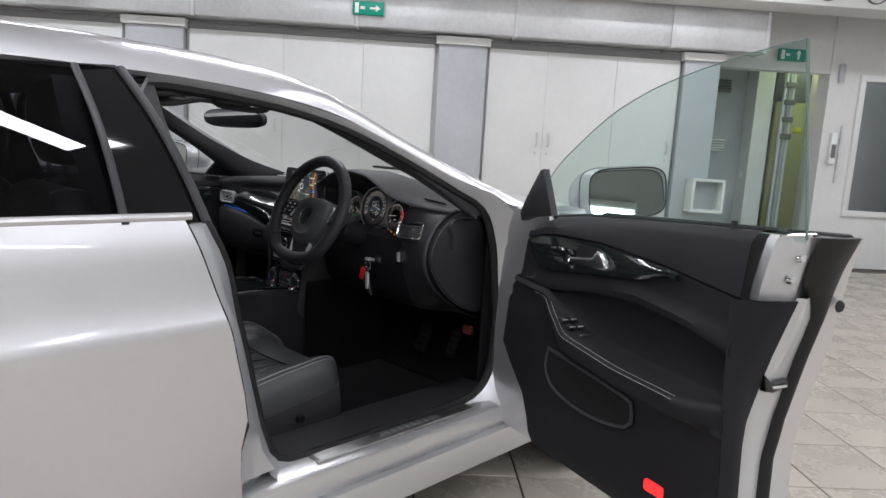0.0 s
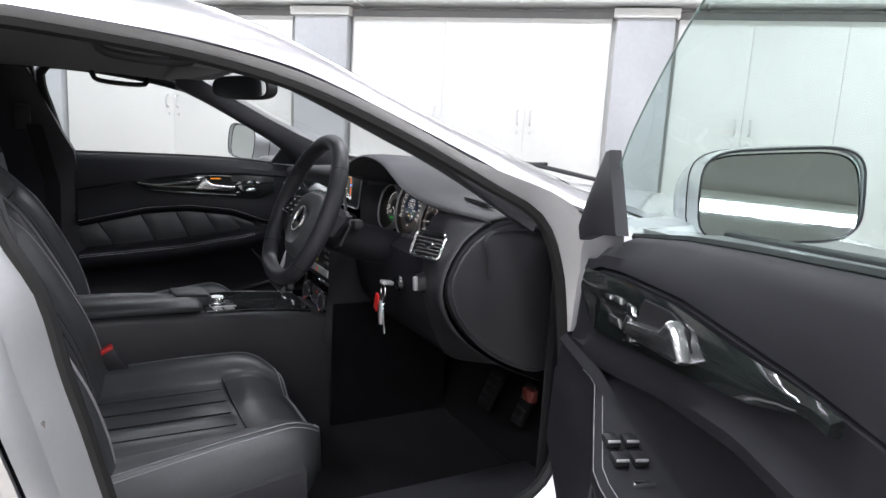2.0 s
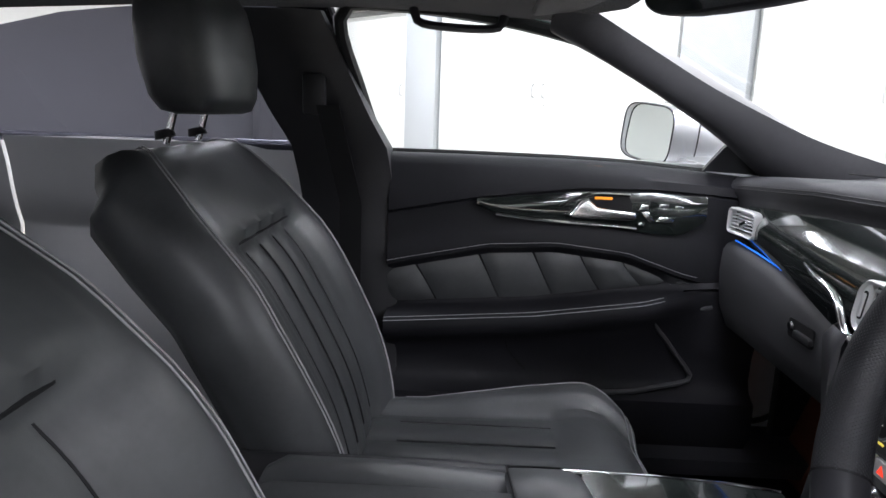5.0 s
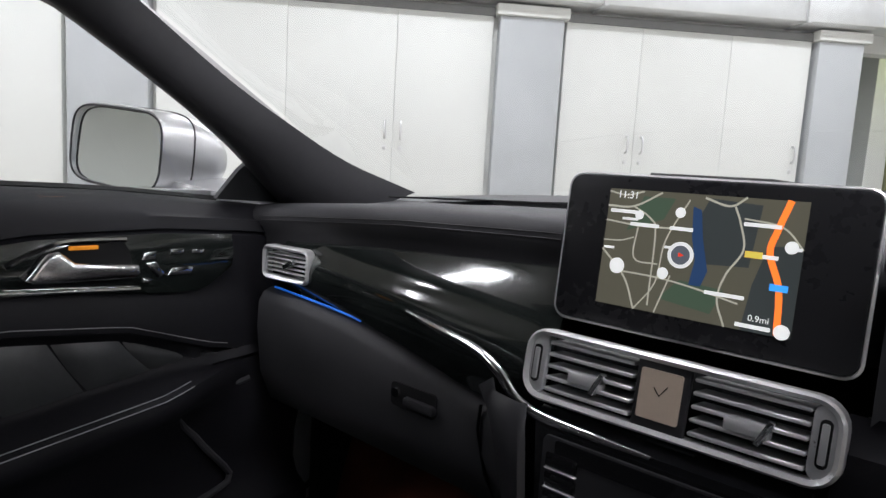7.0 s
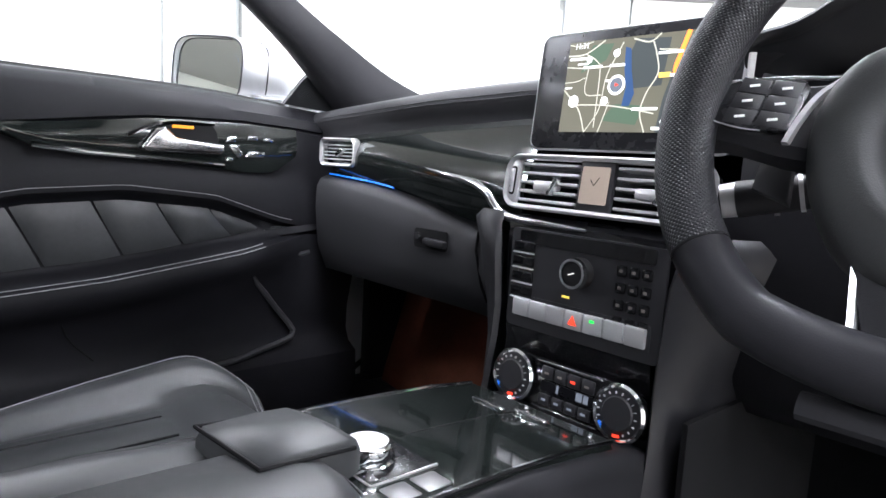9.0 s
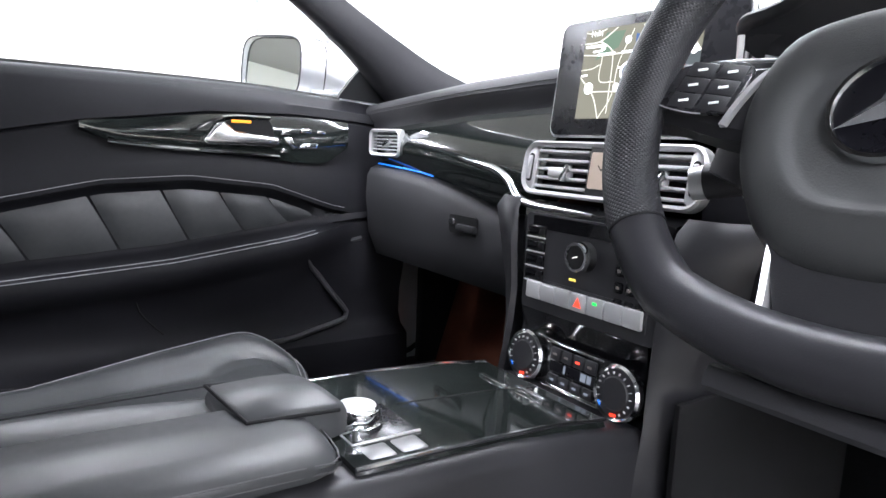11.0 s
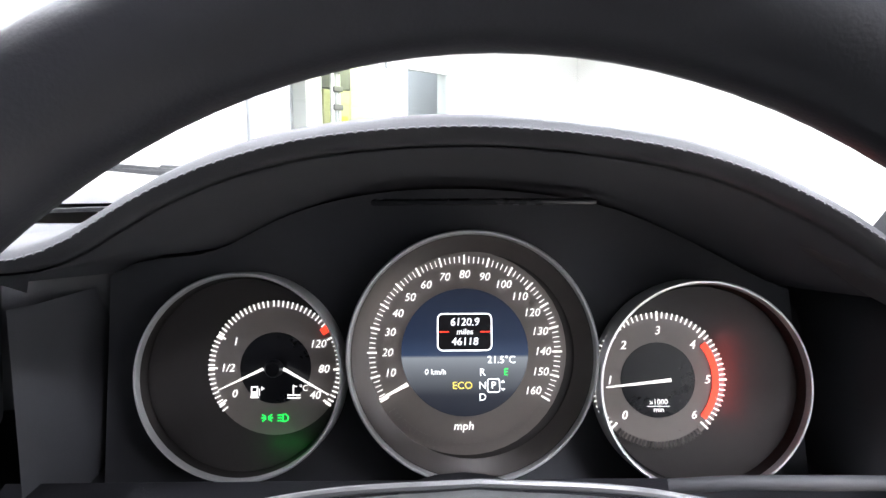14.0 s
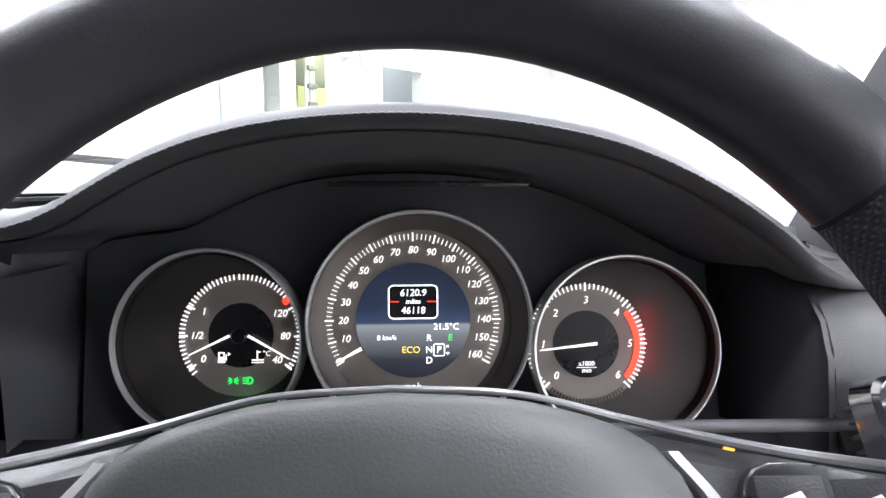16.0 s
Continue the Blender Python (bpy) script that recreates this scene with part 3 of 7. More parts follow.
for ax in AXLES:
    for s in (1, -1):
        m = pose(s * 0.78, ax, 0.335, 0, 90 * s, 0)
        w = part("wheel", ring_profile([(0.24, -0.11), (0.325, -0.11), (0.335, -0.08), (0.335, 0.08), (0.325, 0.11), (0.24, 0.11), (0.24, -0.11)], m, 40), M_RUBBER, car, "black tyre")
        rim = ring_profile([(0, 0.09), (0.05, 0.09), (0.06, 0.07), (0.2, 0.085), (0.24, 0.1), (0.24, -0.1), (0, -0.1)], m, 40)
        part("rim", rim, M_SATIN, w)

# sills with tread plates
for s in (1, -1):
    sec = [(0.80, 0.372), (0.845, 0.376), (0.875, 0.362), (0.885, 0.33), (0.875, 0.27), (0.83, 0.22), (0.78, 0.20), (0.74, 0.30), (0.74, 0.38)]
    rings = [[(s * x, y, z) for x, z in sec] for y in np.linspace(-0.42, 0.70, 12)]
    part("sill", loft(rings), M_SILVER, car, "silver door sill")
    rings = [[(s * x, y, z) for x, z in ((0.905, 0.30), (0.91, 0.285), (0.905, 0.215), (0.85, 0.205), (0.85, 0.30))] for y in np.linspace(-1.3, 0.74, 14)]
    part("side_skirt", loft(rings), M_SILVER, car, "silver side skirt")
    part("sill_cover", loft([[(s * x, y, z) for x, z in ((0.64, 0.375), (0.80, 0.388), (0.80, 0.37), (0.64, 0.34))] for y in np.linspace(-0.30, 0.58, 8)]), M_HARD, car)
    tp = part("tread_plate", rbox(s * 0.836 - 0.021, s * 0.836 + 0.021, -0.17, 0.40, 0.372, 0.380, 0.002), M_TREAD, car, "ribbed steel tread plate")
    for i in range(6):
        part("rib", rbox(s * 0.836 - 0.018 + 0.0066 * i, s * 0.836 - 0.015 + 0.0066 * i, -0.16, 0.02, 0.379, 0.3820, 0.001, 1), M_TREAD, tp)
    for i in range(9):
        part("letter_bar", rbox(s * 0.836 - 0.011, s * 0.836 + 0.011, 0.05 + 0.024 * i, 0.067 + 0.024 * i, 0.379, 0.3812, 0.001, 1), M_SPOKE, tp)

# floor, tunnel, bulkheads inside
fl = rbox(-0.76, 0.76, -1.6, 1.05, 0.265, 0.30, 0.01)
part("cabin_floor", fl, M_CARPET, car, "black carpeted cabin floor")
part("bulkhead", sheet([[(x, y, z) for x in np.linspace(-0.78, 0.78, 9)] for y, z in ((0.62, 0.30), (0.80, 0.42), (0.92, 0.6), (0.95, 0.95))], 0.02), M_CARPET, car)
for s in (1, -1):
    part("foot_side_trim", rbox(s * 0.765 - 0.015, s * 0.765 + 0.015, 0.525, 0.95, 0.3, 0.93, 0.01), M_CARPET, car)
part("passenger_floor_mat", rbox(-0.62, -0.16, 0.1, 0.52, 0.30, 0.312, 0.004), M_CARPET, car, "black passenger floor mat")
part("passenger_toe_board", rbox(-0.745, -0.34, -0.012, 0.012, 0, 0.52, 0.008, m=pose(0, 0.55, 0.31, -18)), M_BROWN, car, "brown toe board lining in the passenger footwell")

# headlining
rows = []
for y, zc, xe, ze in ((0.06, 1.30, 0.50, 1.275), (-0.05, 1.31, 0.57, 1.262), (-0.2, 1.318, 0.59, 1.27), (-0.42, 1.325, 0.585, 1.275), (-0.8, 1.32, 0.585, 1.27), (-1.2, 1.29, 0.585, 1.25), (-1.6, 1.2, 0.6, 1.16)):
    rows.append([(xe * u, y + (0.05 if y > 0 else 0.0) * (1 - u * u), zc + (ze - zc) * abs(u) ** 2.5) for u in np.linspace(-1, 1, 15)])
part("headlining", sheet(rows, 0.012), M_HEAD, car, "dark cloth headlining")
part("rear_bench", loft([[(x, y, z) for y, z in ((-0.95, 0.32), (-0.9, 0.52), (-1.25, 0.5), (-1.45, 0.95), (-1.6, 0.95), (-1.6, 0.32))] for x in np.linspace(-0.66, 0.66, 5)]), M_LEATHER, car, "black leather rear bench")
part("parcel_shelf", rbox(-0.7, 0.7, -2.1, -1.58, 0.93, 0.96, 0.01), M_CARPET, car)

# glasses and pillars on the sides
TOPLINE = [(0.592, -0.435, 1.262), (0.570, -0.33, 1.268), (0.565, -0.247, 1.262), (0.582, -0.093, 1.236), (0.60, 0.0, 1.211), (0.662, 0.243, 1.112), (0.705, 0.339, 1.056), (0.742, 0.42, 0.995)]
tl = curve(TOPLINE, 30)
TOPLINE_R = [(0.60, -0.52, 1.266), (0.595, -0.40, 1.256), (0.605, -0.25, 1.237), (0.62, -0.15, 1.218), (0.645, -0.04, 1.192), (0.675, 0.09, 1.146), (0.71, 0.23, 1.09), (0.735, 0.32, 1.03), (0.75, 0.36, 0.98)]
GLASSLINE = {1: curve(TOPLINE_R, 30), -1: tl}


def front_glass(s):
    rows = []
    for x, y, z in GLASSLINE[s]:
        z += 0.02
        lean = 0.09 * max(0.0, min(1.0, (-y - 0.3) / 0.2)) if s > 0 else 0.0
        rows.append([(s * (0.765 + (x - 0.765) * u), y + lean * (1 - u), (0.984 if s > 0 else 0.90) + (z - (0.984 if s > 0 else 0.90)) * u) for u in np.linspace(0, 1, 8)])
    return sheet(rows)


def rear_glass(s):
    rows = []
    for y in np.linspace(-0.55, -1.55, 14):
        t = np.interp(y, [-1.55, -1.3, -1.0, -0.55], [1.10, 1.2, 1.255, 1.292])
        rows.append([(s * (0.862 + (0.64 - 0.862) * (z - 1.0) / 0.295 + 0.022 * math.sin(math.pi * min(1, max(0, (z - 0.985) / 0.31))) - 0.02 * ((y + 1.0) / 0.5) ** 2), y, z) for z in np.linspace(0.985, t, 13)])
    return sheet(rows)


for s in (1, -1):
    part("rear_side_glass", rear_glass(s), M_TINT, car, "dark tinted rear door glass").visible_shadow = False
    # gloss black outer cover of the centre pillar, between two bars
    k = -0.07 if s > 0 else 0.0
    p0 = [(0.640, -0.565 + k, 1.282), (0.868, -0.553 + k, 0.988)]
    p1 = [(0.632, -0.475 + k, 1.286), (0.872, -0.40 + k, 0.988)]
    rows = [[tuple(np.array(a) + (np.array(b) - np.array(a)) * u + np.array([0.02 * math.sin(math.pi * v / 11), 0, 0.012 * math.sin(math.pi * v / 11)])) for u in np.linspace(0, 1, 5)] for v, (a, b) in enumerate(zip(*[curve(q, 12) for q in (p0, p1)]))]
    rows = [[(s * x, y, z) for x, y, z in r] for r in rows]
    part("pillar_cover", sheet(rows, 0.006), M_GLOSS, car, "gloss black centre pillar cover")
    for q, w in ((p0, 0.008), (p1, 0.011)):
        part("window_bar", tube([(s * (x + 0.006 + 0.02 * math.sin(math.pi * v / 11)), y, z + 0.012 * math.sin(math.pi * v / 11)) for v, (x, y, z) in enumerate(curve(q, 12))], w, 8, flat=0.6), M_HARD, car)
    part("waist_strip", tube([(s * 0.872, y, 1.0) for y in np.linspace(-0.50, -1.5, 10)], 0.008, 8), M_SILVER, car)
    # inner centre pillar
    k = -0.022 if s > 0 else 0.0
    lean_z, lean_y = [0.7, 0.9, 1.0, 1.15, 1.26], [0.0, -0.018, -0.02, 0.042, 0.095] if s < 0 else [-0.014, 0.008, 0.024, 0.05, 0.066]
    rings = []
    for x, y, z in curve([(0.70, -0.40, 0.40), (0.72, -0.41, 0.75), (0.715, -0.44, 0.95), (0.66, -0.455, 1.10), (0.60, -0.45, 1.26)], 14):
        o = float(np.interp(z, [0.4, 0.9, 1.0, 1.1, 1.26], [0.05, 0.05, 0.045, 0.035, 0.008] if s > 0 else [0.09, 0.09, 0.06, 0.04, 0.008]))
        lean = float(np.interp(z, lean_z, lean_y))
        rings.append([(s * (x + a), y + b + k - lean, z) for a, b in ((0.0, 0.07), (o, 0.075), (o + 0.012, -0.1), (0.01, -0.13), (-0.012, -0.05), (-0.014, 0.03))])
    bp = part("centre_pillar_trim", loft(rings), M_HARD, car, "dark centre pillar trim with belt guide")
    part("belt_guide", rbox(s * 0.634 - 0.012, s * 0.634 + 0.012, -0.475 + k - lean_y[3], -0.43 + k - lean_y[3], 1.07, 1.15, 0.008), M_HARD, bp)
    part("seat_belt", loft([[(s * (x + a), y + b + k - float(np.interp(z, lean_z, lean_y)), z) for a, b in ((0.0, 0.022), (0.003, 0.022), (0.003, -0.022), (0.0, -0.022))] for x, y, z in ((0.60, -0.445, 1.09), (0.63, -0.44, 0.9), (0.66, -0.43, 0.45))]), M_MATTE, bp)
    rows_in = [(0.53, -0.03, 1.285), (0.588, 0.13, 1.207), (0.628, 0.255, 1.147), (0.67, 0.375, 1.10), (0.73, 0.52, 1.03), (0.77, 0.62, 0.985)]
    if s < 0:
        rows_in[3:] = [(0.655, 0.37, 1.10), (0.685, 0.52, 1.045), (0.69, 0.68, 1.0)]
    rows_out = [(0.585, -0.02, 1.235), (0.615, 0.08, 1.195), (0.655, 0.2, 1.135), (0.70, 0.31, 1.068), (0.745, 0.42, 0.99), (0.76, 0.47, 0.96)]
    rows = []
    for a, b in zip(curve(rows_in, 22), curve(rows_out, 22)):
        a, b = np.array(a), np.array(b)
        rows.append([tuple((a + (b - a) * u + np.array([-0.02, -0.035, -0.012]) * math.sin(math.pi * u) ** 0.8) * np.array([s, 1, 1])) for u in np.linspace(0, 1, 9)])
    part("windscreen_pillar_trim", sheet(rows, 0.012), M_SOFT, car, "dark grained windscreen pillar trim")
    part("sail_panel", sheet([[(s * 0.748, 0.30, 0.985), (s * 0.735, 0.33, 1.03), (s * 0.712, 0.345, 1.055)], [(s * 0.76, 0.40, 0.98), (s * 0.75, 0.41, 1.0), (s * 0.74, 0.425, 1.0)], [(s * 0.765, 0.47, 0.975), (s * 0.764, 0.47, 0.98), (s * 0.763, 0.47, 0.98)]], 0.008), M_HARD, car) if s < 0 else None

# ---- doors ----
TOP = [(-0.40, 0.998), (-0.2, 0.998), (0.0, 0.996), (0.145, 0.992), (0.36, 0.974), (0.44, 0.965)]
SEAM = [(-0.40, 0.868), (-0.313, 0.884), (-0.164, 0.912), (0.038, 0.937), (0.2, 0.94), (0.318, 0.933), (0.44, 0.922)]
GROOVE = [(-0.40, 0.80), (-0.2, 0.835), (0.0, 0.853), (0.15, 0.85), (0.30, 0.83), (0.44, 0.81)]
POCKET = [(-0.40, 0.752), (-0.305, 0.773), (-0.143, 0.806), (-0.002, 0.814), (0.147, 0.798), (0.264, 0.758), (0.34, 0.742), (0.44, 0.74)]
ARM_R = [(-0.40, 0.672), (-0.30, 0.676), (-0.247, 0.68), (-0.109, 0.688), (0.073, 0.714), (0.176, 0.757), (0.22, 0.785), (0.5, 0.80)]
POCKET_R = [(-0.40, 0.75), (-0.33, 0.779), (-0.237, 0.803), (-0.104, 0.823), (0.045, 0.82), (0.15, 0.806), (0.21, 0.80), (0.5, 0.80)]
ARM = [(-0.40, 0.655), (-0.278, 0.664), (-0.044, 0.682), (0.154, 0.71), (0.336, 0.738), (0.44, 0.735)]


def line(pts, y):
    return float(np.interp(y, [p[0] for p in pts], [p[1] for p in pts]))


# where the lining of the open door ends towards its hinges, by height
FRONT_END = ([0.35, 0.476, 0.59, 0.64, 0.80, 0.96, 1.0], [0.275, 0.285, 0.40, 0.43, 0.37, 0.33, 0.32])


def car_door(s, m):
    d = part("front_door", door_shell(s), M_SILVER, car, "silver frameless front door, " + ("wide open" if s > 0 else "closed"), m=m)
    ys = np.linspace(-0.355, 0.44 if s < 0 else 0.50, 34)
    rows = []
    arm, pocket, turn = (ARM_R, POCKET_R, 0.08) if s > 0 else (ARM, POCKET, 0.18)
    for y in ys:
        t, se, g, p, a = (line(q, y) for q in (TOP, SEAM, GROOVE, pocket, arm))
        f = max(0.0, min(1.0, (y - turn) / 0.14))
        arm_x = 0.635 + 0.05 * f
        if s > 0:
            arm_x += 0.05 * max(0.0, min(1.0, (-0.295 - y) / 0.035)) ** 0.7
        rec = 0.722 - 0.03 * f
        prof = [(0.772, t), (0.752, t + 0.001), (0.735, t - 0.006), (0.722, t - 0.022), (0.708, se + 0.02), (0.704, se + 0.003), (0.711, se), (0.705, se - 0.004), (0.706, g + 0.02),
                (0.700, g), (0.690, p + 0.018), (0.692, p + 0.004), (0.71, p - 0.003), (rec, p - 0.02), (rec, a + 0.018), (rec - 0.01, a + 0.006), (arm_x + 0.02, a + 0.004), (arm_x + 0.004, a - 0.002), (arm_x, a - 0.014), (arm_x + 0.006, a - 0.035),
                (0.685, a - 0.055), (0.71, 0.58), (0.712, 0.53), (0.70, 0.505), (0.672, 0.49), (0.668, 0.42), (0.70, 0.365), (0.765, 0.355)]
        if s > 0:
            prof[20:] = [(0.684, a - 0.05), (0.688, 0.62), (0.69, 0.56), (0.69, 0.50), (0.69, 0.44), (0.695, 0.40), (0.71, 0.365), (0.765, 0.355)]
        if s > 0:
            rows.append([(x, y if y < 0.27 else 0.27 + (y - 0.27) / 0.23 * (float(np.interp(z, FRONT_END[0], FRONT_END[1])) - 0.27), z) for x, z in prof])
        else:
            rows.append([(s * x, y, z) for x, z in prof])
    if s > 0:
        rows.append([(x + 0.03, y + 0.004, z) for x, y, z in rows[-1]])
    panel = part("inner_panel", sheet(rows, 0.0), M_LINING, d, "black soft door lining with armrest", 50)
    # armrest stitching
    for dz in (0.0, 0.008):
        part("stitching", tube([(s * (0.636 + 0.05 * max(0, min(1, (y - turn) / 0.14)) + 0.012 - dz * 1.4), y, line(arm, y) + 0.0035 - dz * 0.55) for y in (ys[3:-9] if s > 0 else ys[:-9])], 0.0006 if s > 0 else 0.0008, 5), M_STITCH, panel)
    if s < 0:
        part("top_stitching", tube([(s * 0.690, y, line(POCKET, y) + 0.012) for y in ys[:-6]], 0.0007, 5), M_STITCH, panel)
    # dark gloss trim blade with the handle
    rows = []
    for y in np.linspace(-0.17 if s < 0 else -0.22, 0.30, 26):
        top = line(SEAM, y) - 0.004
        bot = float(np.interp(y, [-0.17 if s < 0 else -0.22, -0.11, 0.0, 0.10, 0.2, 0.255, 0.30], [0.903, 0.878, 0.868, 0.862, 0.853, 0.852, 0.885]))
        bot = min(bot, top - 0.004)
        rows.append([(s * (0.698 - 0.006 * math.sin(math.pi * u)), y, top + (bot - top) * u) for u in np.linspace(0, 1, 6)])
    blade = part("trim_blade", sheet(rows, 0.006), M_GLOSSWOOD, d, "dark gloss wood trim")
    if s < 0:
        part("trim_strip", tube([(s * 0.688, y, float(np.interp(y, [-0.13, -0.05, 0.06, 0.16], [0.882, 0.874, 0.868, 0.862]))) for y in np.linspace(-0.13, 0.16, 12)], 0.003, 6), M_CHROME, blade)
    shift = 0.0 if s < 0 else -0.05
    part("handle_recess", slab([(-0.005, 0.008), (0.01, 0.030), (0.045, 0.041), (0.110, 0.042), (0.118, 0.03), (0.122, -0.002), (0.02, -0.002)], 0.004, side_m(s, 0.689, 0.028 + shift, 0.886)), M_MATTE, blade)
    hn = [(-0.010, 0.004), (0.014, 0.034), (0.028, 0.038), (0.046, 0.022), (0.125, 0.014), (0.128, 0.002), (0.12, -0.004), (0.0, -0.002)]
    part("door_handle", slab(hn, 0.016, side_m(s, 0.687, 0.028 + shift, 0.884), 0.006, 3), M_HANDLE, blade, "satin metal door handle")
    if s < 0:
        part("handle_brow", tube([(s * 0.683, y + shift, z) for y, z in curve([(0.0, 0.905), (0.035, 0.922), (0.07, 0.932), (0.14, 0.932)], 14)], 0.0035, 6), M_CHROME, blade)
    if s < 0:
        part("handle_light", rbox(s * 0.684 - 0.002, s * 0.684 + 0.002, 0.07, 0.105, 0.921, 0.926, 0.001), M_AMBER, blade, "small amber glow above the handle")
    part("switch_plate", slab([(0.150, 0.868), (0.158, 0.918), (0.20, 0.924), (0.262, 0.918), (0.272, 0.905), (0.24, 0.872), (0.20, 0.862)], 0.002, side_m(s, 0.692, shift, 0)), M_SCREEN, blade, "dark plate with seat switches")
    for shape in ([(0.160, 0.902), (0.166, 0.913), (0.182, 0.914), (0.180, 0.903)], [(0.166, 0.898), (0.180, 0.900), (0.194, 0.882), (0.184, 0.875)], [(0.196, 0.878), (0.204, 0.889), (0.236, 0.889), (0.232, 0.878)],
                  [(0.200, 0.908), (0.202, 0.916), (0.222, 0.916), (0.220, 0.908)], [(0.232, 0.908), (0.234, 0.914), (0.252, 0.913), (0.250, 0.907)], [(0.162, 0.870), (0.164, 0.877), (0.176, 0.876), (0.174, 0.869)]):
        part("seat_switch", slab(shape, 0.007, side_m(s, 0.6905, shift, 0), 0.002), M_CHROME, blade)
    # quilted insert: panels between slanting seams
    edges = [-0.38, -0.275, -0.14, -0.025, 0.075, 0.165, 0.262]
    for e0, e1 in zip(edges, edges[1:]) if s < 0 else ():
        rows = []
        for v in np.linspace(0, 1, 7):
            row = []
            for u in np.linspace(0, 1, 7):
                y = e0 + 0.003 + (e1 - e0 - 0.006) * u
                lo, hi = line(ARM, y) + 0.02, line(POCKET, y) - 0.014
                sl = 0.045 * (1 - v)
                y = min(0.262, max(-0.355, y + sl - 0.02))
                lo, hi = line(ARM, y) + 0.02, line(POCKET, y) - 0.014
                puff = (math.sin(math.pi * u) * math.sin(math.pi * v)) ** 0.3
                row.append((s * (0.722 - 0.008 * puff), y, lo + max(0.003, hi - lo) * v))
            rows.append(row)
        part("quilt", sheet(rows, 0.004), M_LEATHER, panel)
    if s < 0:
        # Lip coloured lighter than the lining, for the light it catches.
        part("pocket_edge", tube(curve([(-0.692, 0.335, 0.70), (-0.690, 0.222, 0.672), (-0.698, 0.255, 0.613), (-0.70, 0.308, 0.545), (-0.695, 0.296, 0.53), (-0.69, 0.234, 0.516), (-0.685, 0.153, 0.503), (-0.685, -0.1, 0.495)], 44), 0.0055, 8), M_SOFT, panel)
        part("pocket_seam", tube(curve([(-0.688, -0.30, 0.645), (-0.692, -0.127, 0.641), (-0.70, -0.085, 0.578), (-0.70, -0.05, 0.54)], 16), 0.002, 5), M_MATTE, panel)
    g = part("door_glass", front_glass(s), M_DOORGLASS if s > 0 else M_GLASS, d, "clear frameless door glass")
    g.visible_shadow = False
    x, y, z = GLASSLINE[s][0]
    lean = 0.09 if s > 0 else 0.0
    part("glass_edge", tube([(s * (0.765 + (x - 0.765) * u), y + lean * (1 - u), 0.984 + (z + 0.02 - 0.984) * u) for u in np.linspace(0.02, 1, 8)], 0.0026, 6), M_GLASSEDGE, d)
    part("glass_edge", tube([(s * x, y, z + 0.02) for x, y, z in GLASSLINE[s]], 0.0012, 5), M_GLASSEDGE, d)
    part("glass_seal", tube([(s * 0.772, y, line(TOP, y) + 0.002) for y in np.linspace(-0.39, 0.5 if s < 0 else 0.36, 12)], 0.006, 6), M_RUBBER, d)
    part("mirror_corner", slab([(0.240, 0.012), (0.33, 0.004), (0.385, -0.010), (0.395, 0.012), (0.366, 0.055), (0.303, 0.13), (0.290, 0.132)], 0.02, side_m(s, 0.728, 0, 0.975), 0.004), M_HARD, d, "black triangular mirror corner") if s > 0 else None
    wing_mirror(s, d)
    # chrome strip on the shut end of the lining, and the end of the door
    if s < 0:
        part("end_strip", loft([[(s * (x + a), y + b, z) for a, b in ((-0.006, 0), (0.012, -0.012), (0.012, 0.012))] for x, y, z in ((0.735, -0.36, 0.985), (0.728, -0.345, 0.93), (0.722, -0.325, 0.878))]), M_SATIN, d)
    if s > 0:
        door_edge(s, d)
    return d


def side_m(s, x, y, z):
    """Draws a shape's x along the car and its y upwards, on the inner face of a door."""
    if s > 0:
        return Matrix(((0, 0, -1, x), (1, 0, 0, y), (0, 1, 0, z), (0, 0, 0, 1)))
    return Matrix(((0, 0, 1, -x), (1, 0, 0, y), (0, 1, 0, z), (0, 0, 0, 1)))


def door_shell(s):
    """Outer skin and inner frame of a door in one closed shell."""
    rows = []
    zs = list(np.linspace(0.315, 0.992, 20))
    for k, u in enumerate(np.linspace(0, 1, 16)):
        row = []
        for z in zs:
            y0, y1 = shut_y(z) + 0.006, FRONT_Y - 0.02 * max(0, (z - 0.8))
            row.append((s * (out_x(z) - 0.001 + (0.045 * (1 - u) ** 2 if s > 0 else 0)), y0 + (y1 - y0) * u, z))
        rows.append(row)
    bm = bmesh.new()
    outer = grid(bm, rows)
    inner = []
    for r in rows:
        inner.append([(s * (0.79 if z < 0.9 else 0.785), y + (0.012 if i else 0), z) for i, (x, y, z) in enumerate(r)])
    inn = grid(bm, inner)
    n, c = len(rows), len(rows[0])
    for i in range(n - 1):
        bm.faces.new((outer[i][0], outer[i + 1][0], inn[i + 1][0], inn[i][0]))
        bm.faces.new((outer[i][-1], outer[i + 1][-1], inn[i + 1][-1], inn[i][-1]))
    for j in range(c - 1):
        bm.faces.new((outer[0][j], outer[0][j + 1], inn[0][j + 1], inn[0][j]))
        bm.faces.new((outer[-1][j], outer[-1][j + 1], inn[-1][j + 1], inn[-1][j]))
    return bm


